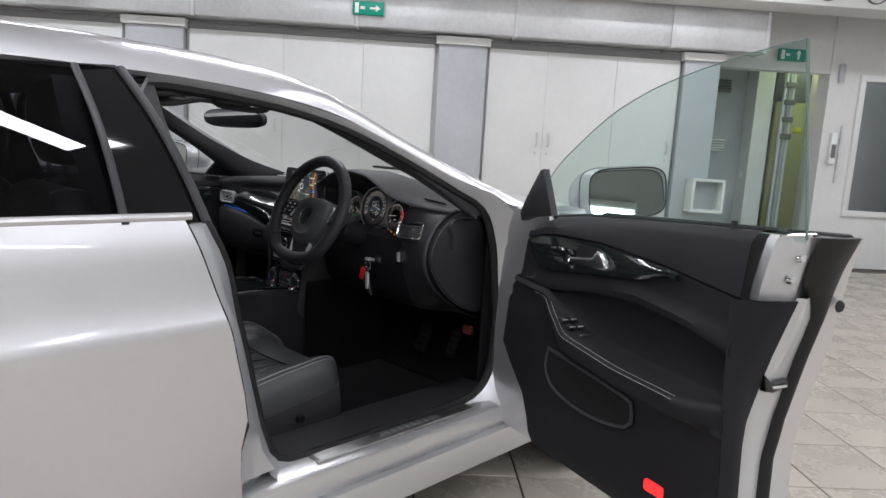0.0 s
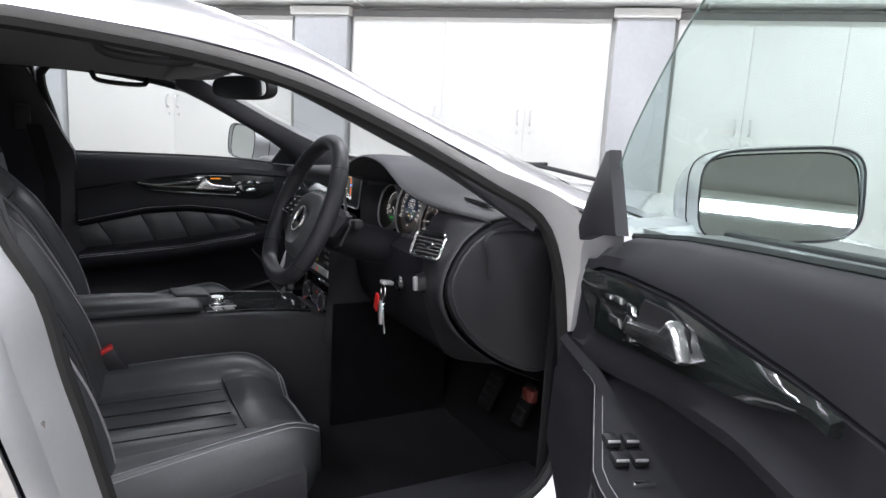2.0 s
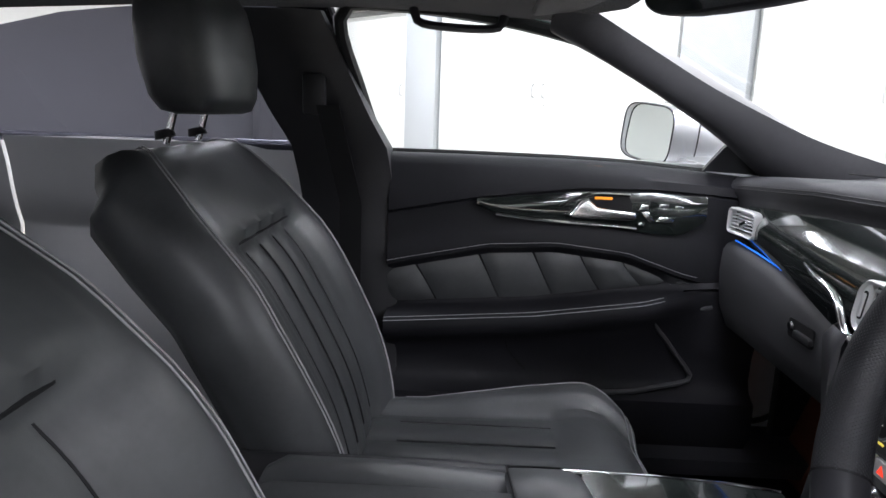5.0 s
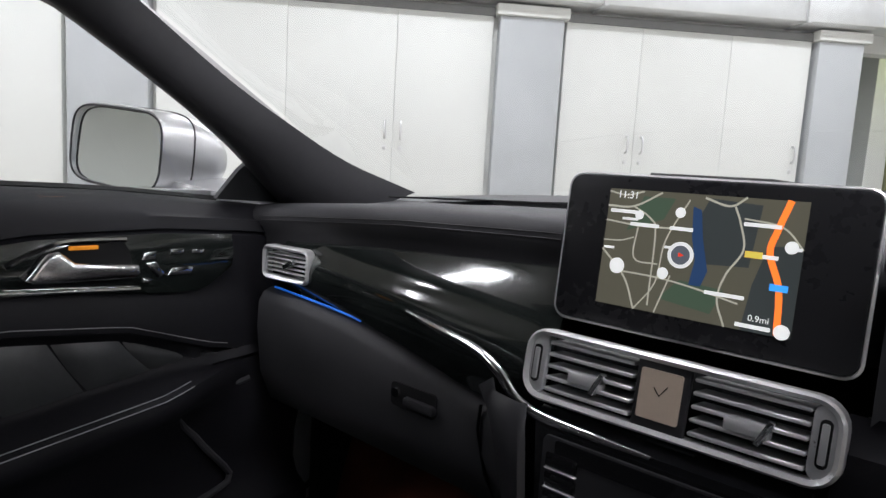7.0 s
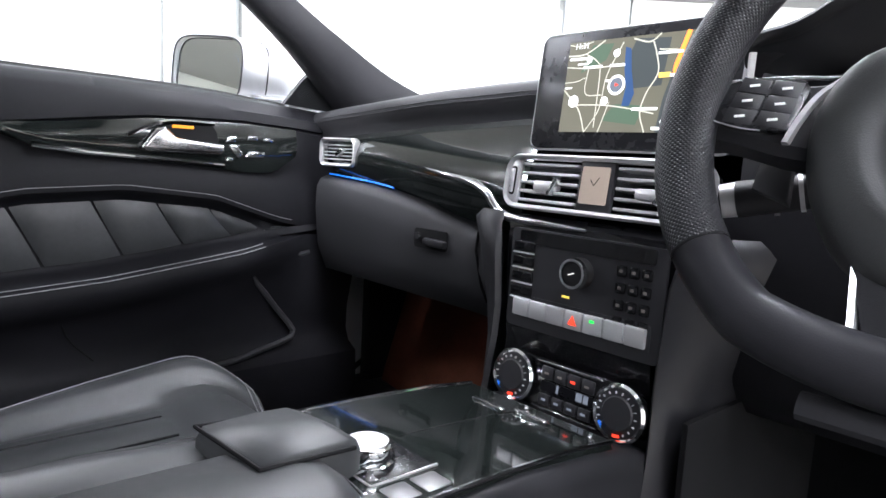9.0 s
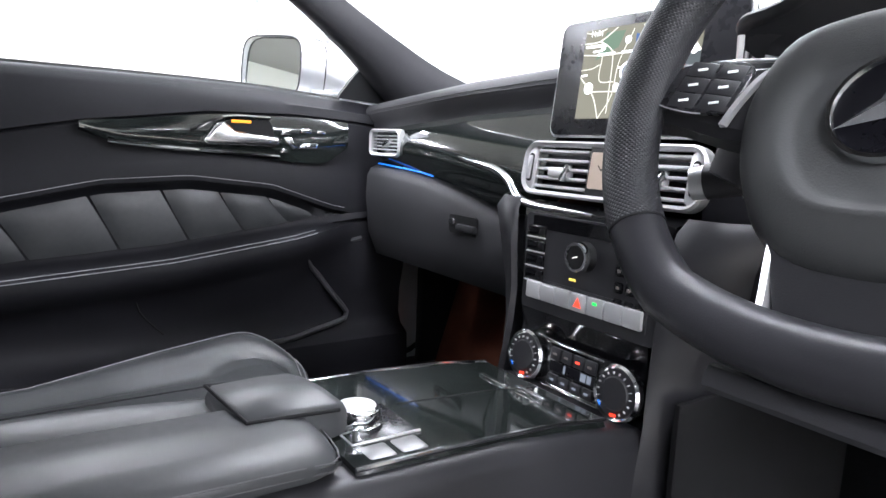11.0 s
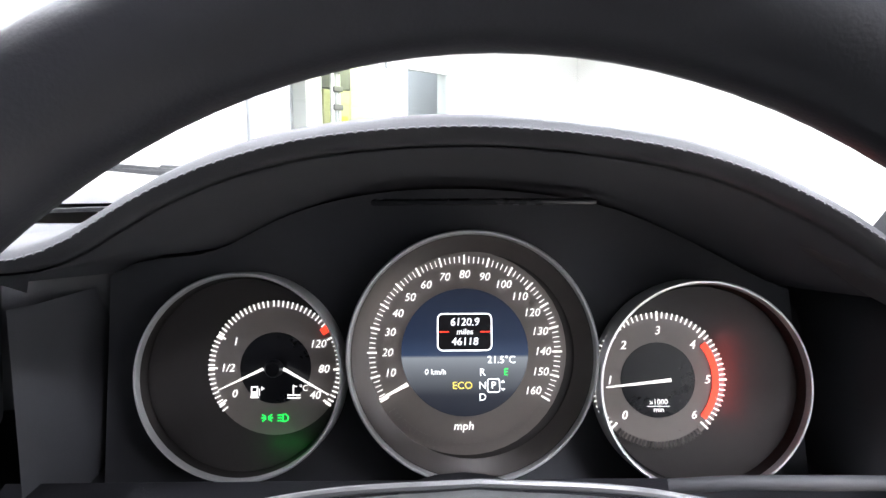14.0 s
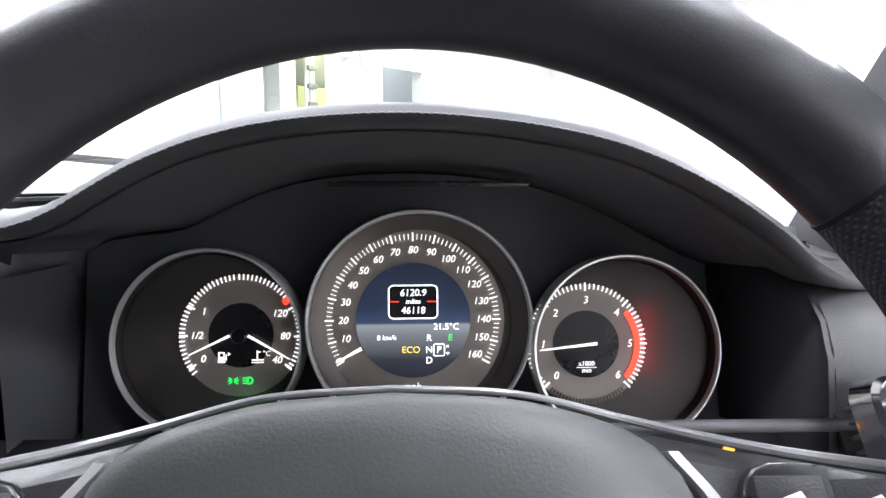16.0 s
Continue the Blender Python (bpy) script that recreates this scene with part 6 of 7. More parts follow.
words("R", 0.0058, m @ pose(0.010, -0.0115, 0.002), M_MAPWHITE, g, "gear_text", 0.0001)
words("N", 0.0058, m @ pose(0.010, -0.019, 0.002), M_MAPWHITE, g, "gear_text", 0.0001)
words("D", 0.0058, m @ pose(0.010, -0.0257, 0.002), M_MAPWHITE, g, "gear_text", 0.0001)
words("P", 0.0058, m @ pose(0.0163, -0.019, 0.002), M_MAPWHITE, g, "gear_text", 0.0001)
words("E", 0.0056, m @ pose(0.0235, -0.0115, 0.002), M_GREENLIT, g, "mode_text", 0.0001)
part("gear_box", tube([tuple(m @ Vector((x + 0.0163, y - 0.019, 0.002))) for x, y in round_rect(0.0068, 0.0075, 0.001)], 0.0003, 4, True), M_MAPWHITE, g)
for dy, sg in ((0.0016, 1), (-0.0016, -1)):
    part("gear_arrow", slab([(-0.0012, 0), (0.0012, 0), (0, 0.0016 * sg)], 0.0001, m @ pose(0.0217, -0.019 + dy, 0.002)), M_MAPWHITE, g)

g, m = gauge(0.2445, 0.9345, 0.0595, 0.2635, 0.9385, 0.036, "fuel_and_temperature_gauge", "round fuel and temperature gauge with two white needles")
disc(g, m, 0.0205, 0.0385, M_GREYTRIM, 0.0004, "scale_band")
disc(g, m, 0.0, 0.0205, M_DIALBLACK, 0.0008, "gauge_centre")
ticks(g, m, 0.0353, [219 - 4.2 * i for i in range(30)], M_WHITELIT, 0.0036, 0.0004)
ticks(g, m, 0.0353, [92 - 4.2 * i for i in range(13)] + [24 - 4.2 * i for i in range(15)], M_WHITELIT, 0.0036, 0.0004)
ticks(g, m, 0.0335, [213, 180, 150, -34, -2, 28], M_WHITELIT, 0.005, 0.0005)
part("hot_mark", rbox(0.0335, 0.038, -0.002, 0.002, 0.0012, 0.0018, 0, m=m @ pose(0, 0, 0, 0, 0, 37)), M_REDLINE, g)
for t, a in (("0", 212), ("1/2", 180), ("1", 147), ("40", -35), ("80", -2), ("120", 29)):
    number(g, m, t, 0.0278, a, 0.0064)
for px, a, ln in ((-0.006, 205, 0.028), (0.0055, -30, 0.030)):
    needle(g, m @ pose(px, 0, 0), a, 0.0, ln, 0.0008)
part("needle_cap", ring_profile([(0, 0.009), (0.004, 0.009), (0.005, 0.007), (0.005, 0.002)], m @ pose(0, 0, 0), 20), M_DIALBLACK, g)
b = rbox(0.0100, 0.0108, -0.0150, -0.0098, 0.0012, 0.0016, 0, m=m)
rbox(0.0108, 0.0125, -0.0110, -0.0104, 0.0012, 0.0016, 0, bm=b, m=m)
for k in range(2):
    rbox(0.0070, 0.0145, -0.0160 - 0.0016 * k, -0.0153 - 0.0016 * k, 0.0012, 0.0016, 0, bm=b, m=m)
part("coolant_symbol", b, M_WHITELIT, g)
words("\u00b0C", 0.0048, m @ pose(0.0162, -0.0118, 0.0014), M_WHITELIT, g, "unit_text", 0.0001, 0.1)
b = rbox(-0.0140, -0.0100, -0.0165, -0.0135, 0.0012, 0.0016, 0, m=m)
for x0, x1, y0, y1 in ((-0.0140, -0.0133, -0.0135, -0.0105), (-0.0107, -0.0100, -0.0135, -0.0105), (-0.0133, -0.0107, -0.0112, -0.0105), (-0.0144, -0.0096, -0.0172, -0.0165), (-0.0094, -0.0089, -0.0158, -0.0118)):
    rbox(x0, x1, y0, y1, 0.0012, 0.0016, 0, bm=b, m=m)
slab([(0, -0.0012), (0.0018, 0), (0, 0.0012)], 0.0004, m @ pose(-0.0080, -0.0118, 0.0012), bm=b)
part("fuel_symbol", b, M_WHITELIT, g)
b = bmesh.new()
for e in (0, 180):
    for a in (-34, 0, 34):
        rbox(0.0009, 0.0034, -0.00035, 0.00035, 0.0, 0.0004, 0, bm=b, m=m @ pose(-0.0046, -0.0286, 0.0012, 0, 0, e + a))
part("sidelight_symbol", b, M_GREENLIT, g, "green lit sidelight symbol")
b = tube([tuple(m @ Vector((0.0046 + q * 0.0030, -0.0286 + w * 0.0022, 0.0014))) for q, w in ((0, -1), (0.5, -0.9), (0.87, -0.5), (1, 0), (0.87, 0.5), (0.5, 0.9), (0, 1))], 0.0004, 6, True)
for k in (-1, 0, 1):
    rbox(0.0014, 0.0042, -0.0289 + 0.0016 * k, -0.0283 + 0.0016 * k, 0.0012, 0.0016, 0, bm=b, m=m)
part("headlamp_symbol", b, M_GREENLIT, g, "green lit headlamp symbol")

dial_lamp("symbol_glow_lamp", m @ pose(0.006, -0.045, 0.008), 0.02, 0.005, 0.00028, (0.05, 1.0, 0.12))
g, m = gauge(0.5085, 0.9275, 0.0605, 0.484, 0.9305, 0.0375, "rev_counter", "round rev counter with a red zone and a white needle")
disc(g, m, 0.0215, 0.0385, M_GREYTRIM, 0.0004, "scale_band")
disc(g, m, 0.0, 0.0215, M_DIALBLACK, 0.0008, "gauge_centre")
ticks(g, m, 0.0355, [225 - 4.5 * i for i in range(61) if i % 10], M_WHITELIT, 0.0034, 0.0004)
ticks(g, m, 0.034, [225 - 45 * i for i in range(7)], M_WHITELIT, 0.0055, 0.0005)
disc(g, m, 0.0312, 0.0350, M_REDLINE, 0.0014, "red_zone", -40, 38, 24)
for i in range(7):
    number(g, m, str(i), 0.0282, 225 - 45 * i, 0.0068)
needle(g, m, 186, -0.006, 0.031, 0.0009)
dial_lamp("red_zone_glow_lamp", m @ pose(0.042, 0.002, 0.008), 0.006, 0.045, 0.0022, (1.0, 0.04, 0.03))
ticks(g, m, 0.0350, [-52 - 3.5 * i for i in range(23)], M_BEZEL, 0.0040, 0.0006, 0.0016)
part("unit_line", rbox(-0.0065, 0.0065, -0.0150, -0.0147, 0.0013, 0.0016, 0, m=m), M_WHITELIT, g)
words("x1000", 0.0042, m @ pose(0.0, -0.0125, 0.0014), M_WHITELIT, g, "unit_text", 0.0001)
words("min", 0.0042, m @ pose(0.0, -0.0168, 0.0014), M_WHITELIT, g, "unit_text", 0.0001)

# ---- driver's side lower dash ----
DEND = ((0.43, 0.972), (0.375, 0.964), (0.325, 0.935), (0.295, 0.895), (0.280, 0.86), (0.276, 0.82), (0.296, 0.77), (0.345, 0.715), (0.43, 0.66), (0.53, 0.615))
rows = []
for x in np.linspace(0.125, 0.605, 11):
    rows.append([(x, y, z) for y, z in ((0.345, 0.885),) + KNEE[4:]])
# Darker colour than the dashboard, standing in for shade on the lower dash.
part("knee_panel", sheet(rows), M_LINING, car, "black lower dashboard panel", 60)
rows = []
for x in list(np.linspace(0.602, 0.72, 9)) + [0.729, 0.733]:
    k = min(1.0, (x - 0.602) / 0.118)
    k = k * k * (3 - 2 * k)
    tuck = 0.006 if x > 0.73 else 0.0
    rows.append([(x, a[0] + (b[0] - a[0]) * k + tuck, a[1] + (b[1] - a[1]) * k) for a, b in zip(curve(KNEE, 28), curve(DEND, 28))])
part("dash_corner", sheet(rows), M_HARD, car, "black soft corner of the dashboard", 60)
cover = curve([(0.395, 0.958), (0.345, 0.928), (0.308, 0.882), (0.296, 0.83), (0.322, 0.772), (0.366, 0.722), (0.43, 0.678), (0.515, 0.648), (0.545, 0.68), (0.53, 0.86), (0.50, 0.945), (0.45, 0.966), (0.395, 0.958)], 49)[:-1]
part("dash_end_fill", slab([(0.42 + (y - 0.42) * 1.05, 0.81 + (z - 0.81) * 1.05) for y, z in cover], 0.0255, Matrix(((0, 0, 1, 0.713), (1, 0, 0, 0), (0, 1, 0, 0), (0, 0, 0, 1)))), M_HARD, car)
part("dash_end_panel", slab(cover, 0.01, Matrix(((0, 0, 1, 0.733), (1, 0, 0, 0), (0, 1, 0, 0), (0, 0, 0, 1))), 0.004), M_HARD, car, "rounded black end panel of the dashboard", 50)
ls = part("light_switch", ring_profile([(0, 0.018), (0.017, 0.018), (0.020, 0.014), (0.021, 0.004), (0.024, 0.0), (0.024, -0.01)], facing(0.609, 0.304, 0.82, -4), 28), M_HARD, car, "round black light switch")
part("switch_grip", rbox(-0.005, 0.005, -0.015, 0.015, 0.016, 0.026, 0.002, m=facing(0.609, 0.304, 0.82, -4)), M_SATIN, ls)
dv = part("demister_vent", slab([(0.052 * math.cos(a), 0.02 * math.sin(a)) for a in np.linspace(0, math.tau, 24, endpoint=False)], 0.003, pose(0.61, 0.42, 0.988, -8, 6, 12)), M_HARD, car, "oval black demister vent on the dash")
for i in range(6):
    part("vane", rbox(-0.04, 0.04, -0.013 + 0.005 * i, -0.011 + 0.005 * i, 0.0028, 0.006, 0.0005, 1, m=pose(0.61, 0.42, 0.988, -8, 6, 12)), M_MATTE, dv)
part("windscreen_slot", sheet([[(x, 0.72 - 0.1 * abs(x) ** 2 + dy, 1.012 - 0.03 * abs(x)) for x in np.linspace(-0.5, 0.5, 15)] for dy in (0.0, 0.03)], 0.004), M_MATTE, car)

wip = part("wiper_blade", tube([(-0.32, 0.93, 1.058), (-0.106, 0.91, 1.058), (-0.02, 0.90, 1.050), (0.05, 0.90, 1.047), (0.19, 0.91, 1.056)], 0.006, 8), M_RUBBER, car, "black wiper blade parked on the windscreen")
part("wiper_arm", tube(curve([(-0.02, 0.915, 1.052), (0.1, 0.95, 1.045), (0.3, 1.02, 1.02)], 10), 0.007, 8), M_HARD, wip)

# ---- steering wheel ----
WM = facing(0.367, 0.137, 0.9195, 26) @ Matrix.Scale(1.08, 4)


def dished(bm):
    """Brings the outer ends of the spokes towards the driver."""
    for v in bm.verts:
        w = min(1.0, max(0.0, (abs(v.co.x) - 0.03) / 0.06))
        w = w * w * (3 - 2 * w)
        v.co.z += w * (0.004 + 0.35 * (abs(v.co.x) - 0.118) - 0.25 * (v.co.y - 0.012))
    return bm


def wheel_part(name, bm, mt, parent, label="", sharp=38):
    bmesh.ops.transform(bm, matrix=WM, verts=bm.verts)
    return part(name, bm, mt, parent, label, sharp)


RIM = []
for a in np.linspace(0, 360, 96, endpoint=False):
    x, y = 0.167 * math.cos(radians(a)), 0.167 * math.sin(radians(a))
    if y < -0.138:
        y = -0.138 + (y + 0.138) * 0.55
    RIM.append((x, y, 0.0))
M_PERF = mat("perforated_leather", (0.024, 0.0245, 0.028), 0.42, 0, 0.1, 9.0, 0.0, 750, rvary=0.05)
_n, _l = M_PERF.node_tree.nodes, M_PERF.node_tree.links
_v, _b, _t = _n.new("ShaderNodeTexVoronoi"), _n.new("ShaderNodeBump"), _n.new("ShaderNodeAttribute")
_v.inputs["Scale"].default_value = 420
_v.voronoi_dimensions = "2D"
_v.inputs["Randomness"].default_value = 0.0
_b.inputs["Strength"].default_value, _b.inputs["Distance"].default_value = 0.7, 0.0007
_t.attribute_name = "weave"
_l.new(_t.outputs["Vector"], _v.inputs["Vector"])
_m = _n.new("ShaderNodeMapRange")
_m.inputs["From Max"].default_value = 0.4
_l.new(_v.outputs["Distance"], _m.inputs["Value"])
_l.new(_m.outputs[0], _b.inputs["Height"])
_l.new(_b.outputs[0], _n["Principled BSDF"].inputs["Normal"])
M_RIM = mat("smooth_rim_leather", (0.026, 0.026, 0.030), 0.38, 0, 0.12, 12.0, 0.06, 900, rvary=0.05)
RM = WM.inverted() @ facing(0.372, 0.108, 0.943, 22)


def on_rim(pts):
    """The rim leans a little further back than the hub."""
    return [tuple(RM @ Vector(p)) for p in pts]


rim = wheel_part("steering_wheel", tube(on_rim(RIM), 0.01685, 20, True), M_RIM, car, "black leather flat-bottomed steering wheel with silver spokes", 80)
for a0, a1 in ((-38, 38), (142, 218)):
    seg = on_rim([(0.167 * math.cos(radians(a)), 0.167 * math.sin(radians(a)), 0.0) for a in np.linspace(a0, a1, 30)])
    grip = wheel_part("perforated_grip", tube(seg, 0.0173, 16), M_PERF, rim, "perforated leather grip", 80)
    weave = grip.data.attributes.new("weave", "FLOAT_VECTOR", "POINT")
    for i in range(30 * 16):
        along, round_ = (i // 16) * 0.00805, (i % 16) * 0.00727
        weave.data[i].vector = (0.707 * (along + round_), 0.707 * (along - round_), 0)
    for a in (a0, a1):
        d = Vector((-math.sin(radians(a)), math.cos(radians(a)), 0))
        c = Vector((0.167 * math.cos(radians(a)), 0.167 * math.sin(radians(a)), 0))
        wheel_part("grip_seam", tube(on_rim([c - d * 0.0008, c + d * 0.0008]), 0.0175, 16), M_MATTE, rim)
M_AIRBAG = mat("grey_black_airbag_skin", (0.058, 0.06, 0.061), 0.5, 0, 0.1, 9.0, 0.12, 900, spec=0.45, rvary=0.06)
PAD = [(0.0, 0.0545), (0.04, 0.051), (0.074, 0.037), (0.086, 0.003), (0.080, -0.035), (0.060, -0.07), (0.035, -0.088), (0.0, -0.092)]
pad_out = curve(PAD + [(-x, y) for x, y in PAD[-2:0:-1]] + [PAD[0]], 57)[:-1]
rings = []
for k, z in ((0.98, -0.014), (1.0, 0.0), (0.992, 0.008), (0.972, 0.0145), (0.94, 0.020), (0.89, 0.0245), (0.82, 0.028), (0.74, 0.0305), (0.66, 0.0318), (0.60, 0.0312), (0.55, 0.0285), (0.50, 0.0268), (0.2, 0.0285)):
    rings.append([(x * k, y * k + float(np.interp(k, [0.2, 0.5, 0.6, 0.7, 0.8, 0.9, 1.0], [-0.016, -0.010, -0.007, 0.0, 0.0055, 0.0042, 0.0])), z) for x, y in pad_out])
wheel_part("airbag_cover", loft(rings), M_AIRBAG, rim, "grey-black airbag cover", 60)
wheel_part("emblem_ring", ring_profile([(0.0250, 0.0300), (0.0262, 0.0345), (0.0283, 0.0345), (0.0293, 0.0300)], pose(0, -0.0095, 0), 40), M_CHROME, rim, "chrome emblem ring")
wheel_part("emblem_field", ring_profile([(0, 0.0322), (0.0255, 0.0322), (0.0255, 0.0300), (0, 0.0300)], pose(0, -0.0095, 0), 32), M_DIALBLACK, rim)
st = bmesh.new()
for a in (90, 210, 330):
    d, n = Vector((math.cos(radians(a)), math.sin(radians(a)), 0)), Vector((-math.sin(radians(a)), math.cos(radians(a)), 0))
    tip = st.verts.new(tuple(d * 0.0258 + Vector((0, 0, 0.0326))))
    c0, l0, r0 = (st.verts.new(tuple(v)) for v in (Vector((0, 0, 0.0375)), n * 0.0058 + d * 0.003 + Vector((0, 0, 0.0326)), n * -0.0058 + d * 0.003 + Vector((0, 0, 0.0326))))
    st.faces.new((c0, l0, tip))
    st.faces.new((c0, tip, r0))
bmesh.ops.translate(st, vec=(0, -0.0095, 0), verts=st.verts)
wheel_part("emblem_spokes", st, M_CHROME, rim, "", 10)
for s in (1, -1):
    rings = []
    for x, w0, w1, z in ((0.03, 0.0515, -0.02, 0.0115), (0.06, 0.0465, -0.02, 0.0105), (0.08, 0.0422, -0.019, 0.009), (0.10, 0.0375, -0.018, 0.008), (0.13, 0.032, -0.012, 0.005), (0.150, 0.028, -0.012, 0.004), (0.160, 0.028, -0.014, 0.002)):
        rings.append([(s * x, w0, z - 0.018), (s * x, w0, z), (s * x, w0 - 0.006, z + 0.006), (s * x, w1 + 0.006, z + 0.006), (s * x, w1, z), (s * x, w1, z - 0.018)])
    wheel_part("spoke", dished(loft(rings)), M_HARD, rim, "black side spoke with switches")
    wheel_part("silver_strip", dished(loft([[(s * (x + a), y, z + b) for a, b in ((-0.0022, -0.001), (-0.0015, 0.0018), (0.0015, 0.0018), (0.0024, -0.003))] for x, y, z in curve([(0.093, -0.014, 0.019), (0.091, 0.004, 0.020), (0.086, 0.024, 0.021), (0.077, 0.038, 0.021)], 14)])), M_SATIN, rim, "satin silver spoke edge", 50)
    wheel_part("silver_top", dished(tube(curve([(s * -0.001, 0.056, 0.010), (s * 0.035, 0.054, 0.010), (s * 0.07, 0.0475, 0.011), (s * 0.105, 0.0375, 0.016), (s * 0.14, 0.031, 0.010)], 30), [0.0010 + 0.0014 * max(0.0, i / 29 - 0.3) for i in range(30)], 8)), M_SPOKE, rim)
    leaf = curve([(0.094, -0.006), (0.092, 0.014), (0.095, 0.032), (0.110, 0.034), (0.128, 0.028), (0.143, 0.014), (0.146, 0.004), (0.134, -0.006), (0.114, -0.009), (0.094, -0.006)], 37)[:-1]
    wheel_part("switch_panel", dished(slab([(s * x, y) for x, y in leaf], 0.003, pose(0, 0, 0.018), 0.001)), M_SCREEN, rim)
    wheel_part("panel_rim", dished(tube([(s * x, y, 0.0206) for x, y in leaf[18:34]], 0.0006, 6)), M_RING, rim)
    for i in range(3):
        for j, x in enumerate((0.1035, 0.1205)):
            y = 0.0255 - 0.0125 * i - 0.001 * j
            wheel_part("wheel_key", dished(rbox(s * x - 0.0078, s * x + 0.0078, y - 0.0058, y + 0.0058, 0.0195, 0.02115, 0.0004)), M_HARD, rim)
            wheel_part("key_mark", dished(rbox(-0.0027, 0.0027, -0.0010, 0.0010, 0.0210, 0.0214, 0.0001, 1, m=pose(s * x, y, 0, 0, 0, 20))), M_SIGNW, rim)
    rings = [[(s * (x + a), y, z + b) for a, b in ((-0.002, -0.008), (-0.002, 0.002), (0.0008, 0.0036), (0.002, -0.008))] for x, y, z in curve([(0.047, -0.062, 0.010), (0.042, -0.09, 0.010), (0.038, -0.12, 0.008), (0.041, -0.142, 0.008)], 12)]
    wheel_part("silver_prong", loft(rings), M_SATIN, rim, "satin silver lower spoke edge", 50)
wheel_part("lower_spoke", loft([[(s * w, y, z + b) for s, b in ((-1, -0.012), (-1, 0.0), (1, 0.0), (1, -0.012))] for y, z, w in ((-0.07, 0.016, 0.048), (-0.11, 0.006, 0.034), (-0.15, 0.0, 0.036))]), M_HARD, rim)
wheel_part("rim_insert", tube([(x, -0.1555, 0.011) for x in np.linspace(-0.05, 0.05, 9)], 0.0075, 8, flat=0.6), M_HARD, rim)
for s in (1, -1):
    wheel_part("shift_paddle", slab([(s * x, y) for x, y in ((0.10, -0.032), (0.106, 0.010), (0.114, 0.026), (0.126, 0.024), (0.126, -0.022))], 0.005, pose(0, 0, -0.03), 0.002), M_HARD, rim, "black shift paddle")
rings = [[(0.37 + rx * math.cos(a), y + 0.0, z + rz * math.sin(a)) for a in np.linspace(0, math.tau, 24, endpoint=False)] for y, z, rx, rz in ((0.145, 0.914, 0.046, 0.042), (0.175, 0.898, 0.054, 0.046), (0.25, 0.868, 0.058, 0.046), (0.35, 0.845, 0.056, 0.042))]
# Shade behind the wheel is put into the shroud's darker colour.
col = part("steering_column", loft(rings), M_LINING, car, "black steering column shroud with stalks", 60)
part("stalk", tube([(0.33, 0.225, 0.905), (0.28, 0.21, 0.893), (0.24, 0.20, 0.883), (0.205, 0.19, 0.876)], [0.010, 0.012, 0.0135, 0.0145], 14), M_HARD, col)
part("stalk_ring", tube([(0.229, 0.2055, 0.8805), (0.2255, 0.204, 0.8798)], 0.0152, 14), M_SATIN, col)
part("stalk_end", tube([(0.210, 0.1925, 0.8771), (0.194, 0.1855, 0.8735)], [0.0140, 0.0132], 16), M_SATIN, col)
part("stalk_ring", tube([(0.2485, 0.2025, 0.8847), (0.2455, 0.2015, 0.8841)], 0.0148, 14), M_SATIN, col)
part("gear_stalk", tube([(0.41, 0.21, 0.92), (0.44, 0.205, 0.922), (0.46, 0.20, 0.924)], [0.007, 0.008, 0.01], 10), M_HARD, col)
part("gear_stalk_end", rbox(0.457, 0.482, 0.19, 0.215, 0.914, 0.936, 0.008), M_HARD, col)
part("ignition_switch", ring_profile([(0, 0.01), (0.014, 0.01), (0.018, 0.006), (0.02, 0)], facing(0.485, 0.304, 0.79, -4), 24), M_GLOSS, car)
# keys hang from the ignition
keys = thing("car_keys", "bunch of keys with a red tag hanging from the ignition", "keys", at=(0.008, -0.022, -0.008))
part("fob", rbox(-0.010, 0.010, -0.005, 0.005, -0.012, 0.018, 0.004, m=pose(0.474, 0.298, 0.80, 80, 0, 0)), M_SATIN, keys, "silver key fob")
part("key_ring", tube([(0.478 + 0.012 * math.cos(a), 0.285, 0.782 + 0.016 * math.sin(a)) for a in np.linspace(0, math.tau, 16, endpoint=False)], 0.0016, 5, True), M_CHROME, keys)
part("key_tag", rbox(0.462, 0.484, 0.279, 0.285, 0.715, 0.775, 0.003, m=None), M_HARD, keys)
part("red_tag", rbox(-0.012, 0.008, -0.003, 0.003, -0.02, 0.02, 0.002, m=pose(0.462, 0.278, 0.752, 0, 18, 0)), M_RED, keys, "small red tag")
part("key_blade", rbox(-0.005, 0.005, -0.0015, 0.0015, -0.05, 0.02, 0.001, m=pose(0.492, 0.280, 0.738, 0, -14, 0)), M_CHROME, keys)
part("key_blade", rbox(-0.006, 0.006, -0.0015, 0.0015, -0.035, 0.02, 0.001, m=pose(0.484, 0.277, 0.742, 0, -4, 0)), M_SATIN, keys)

# ---- the car: seats ----
BACK = [(-0.25, 0.48), (-0.268, 0.58), (-0.303, 0.684), (-0.383, 0.839), (-0.437, 0.907), (-0.50, 0.975), (-0.555, 1.025), (-0.605, 1.045)]


def flute(x, depth=0.008):
    return depth * abs(math.cos(math.pi * x / 0.068)) ** 0.4


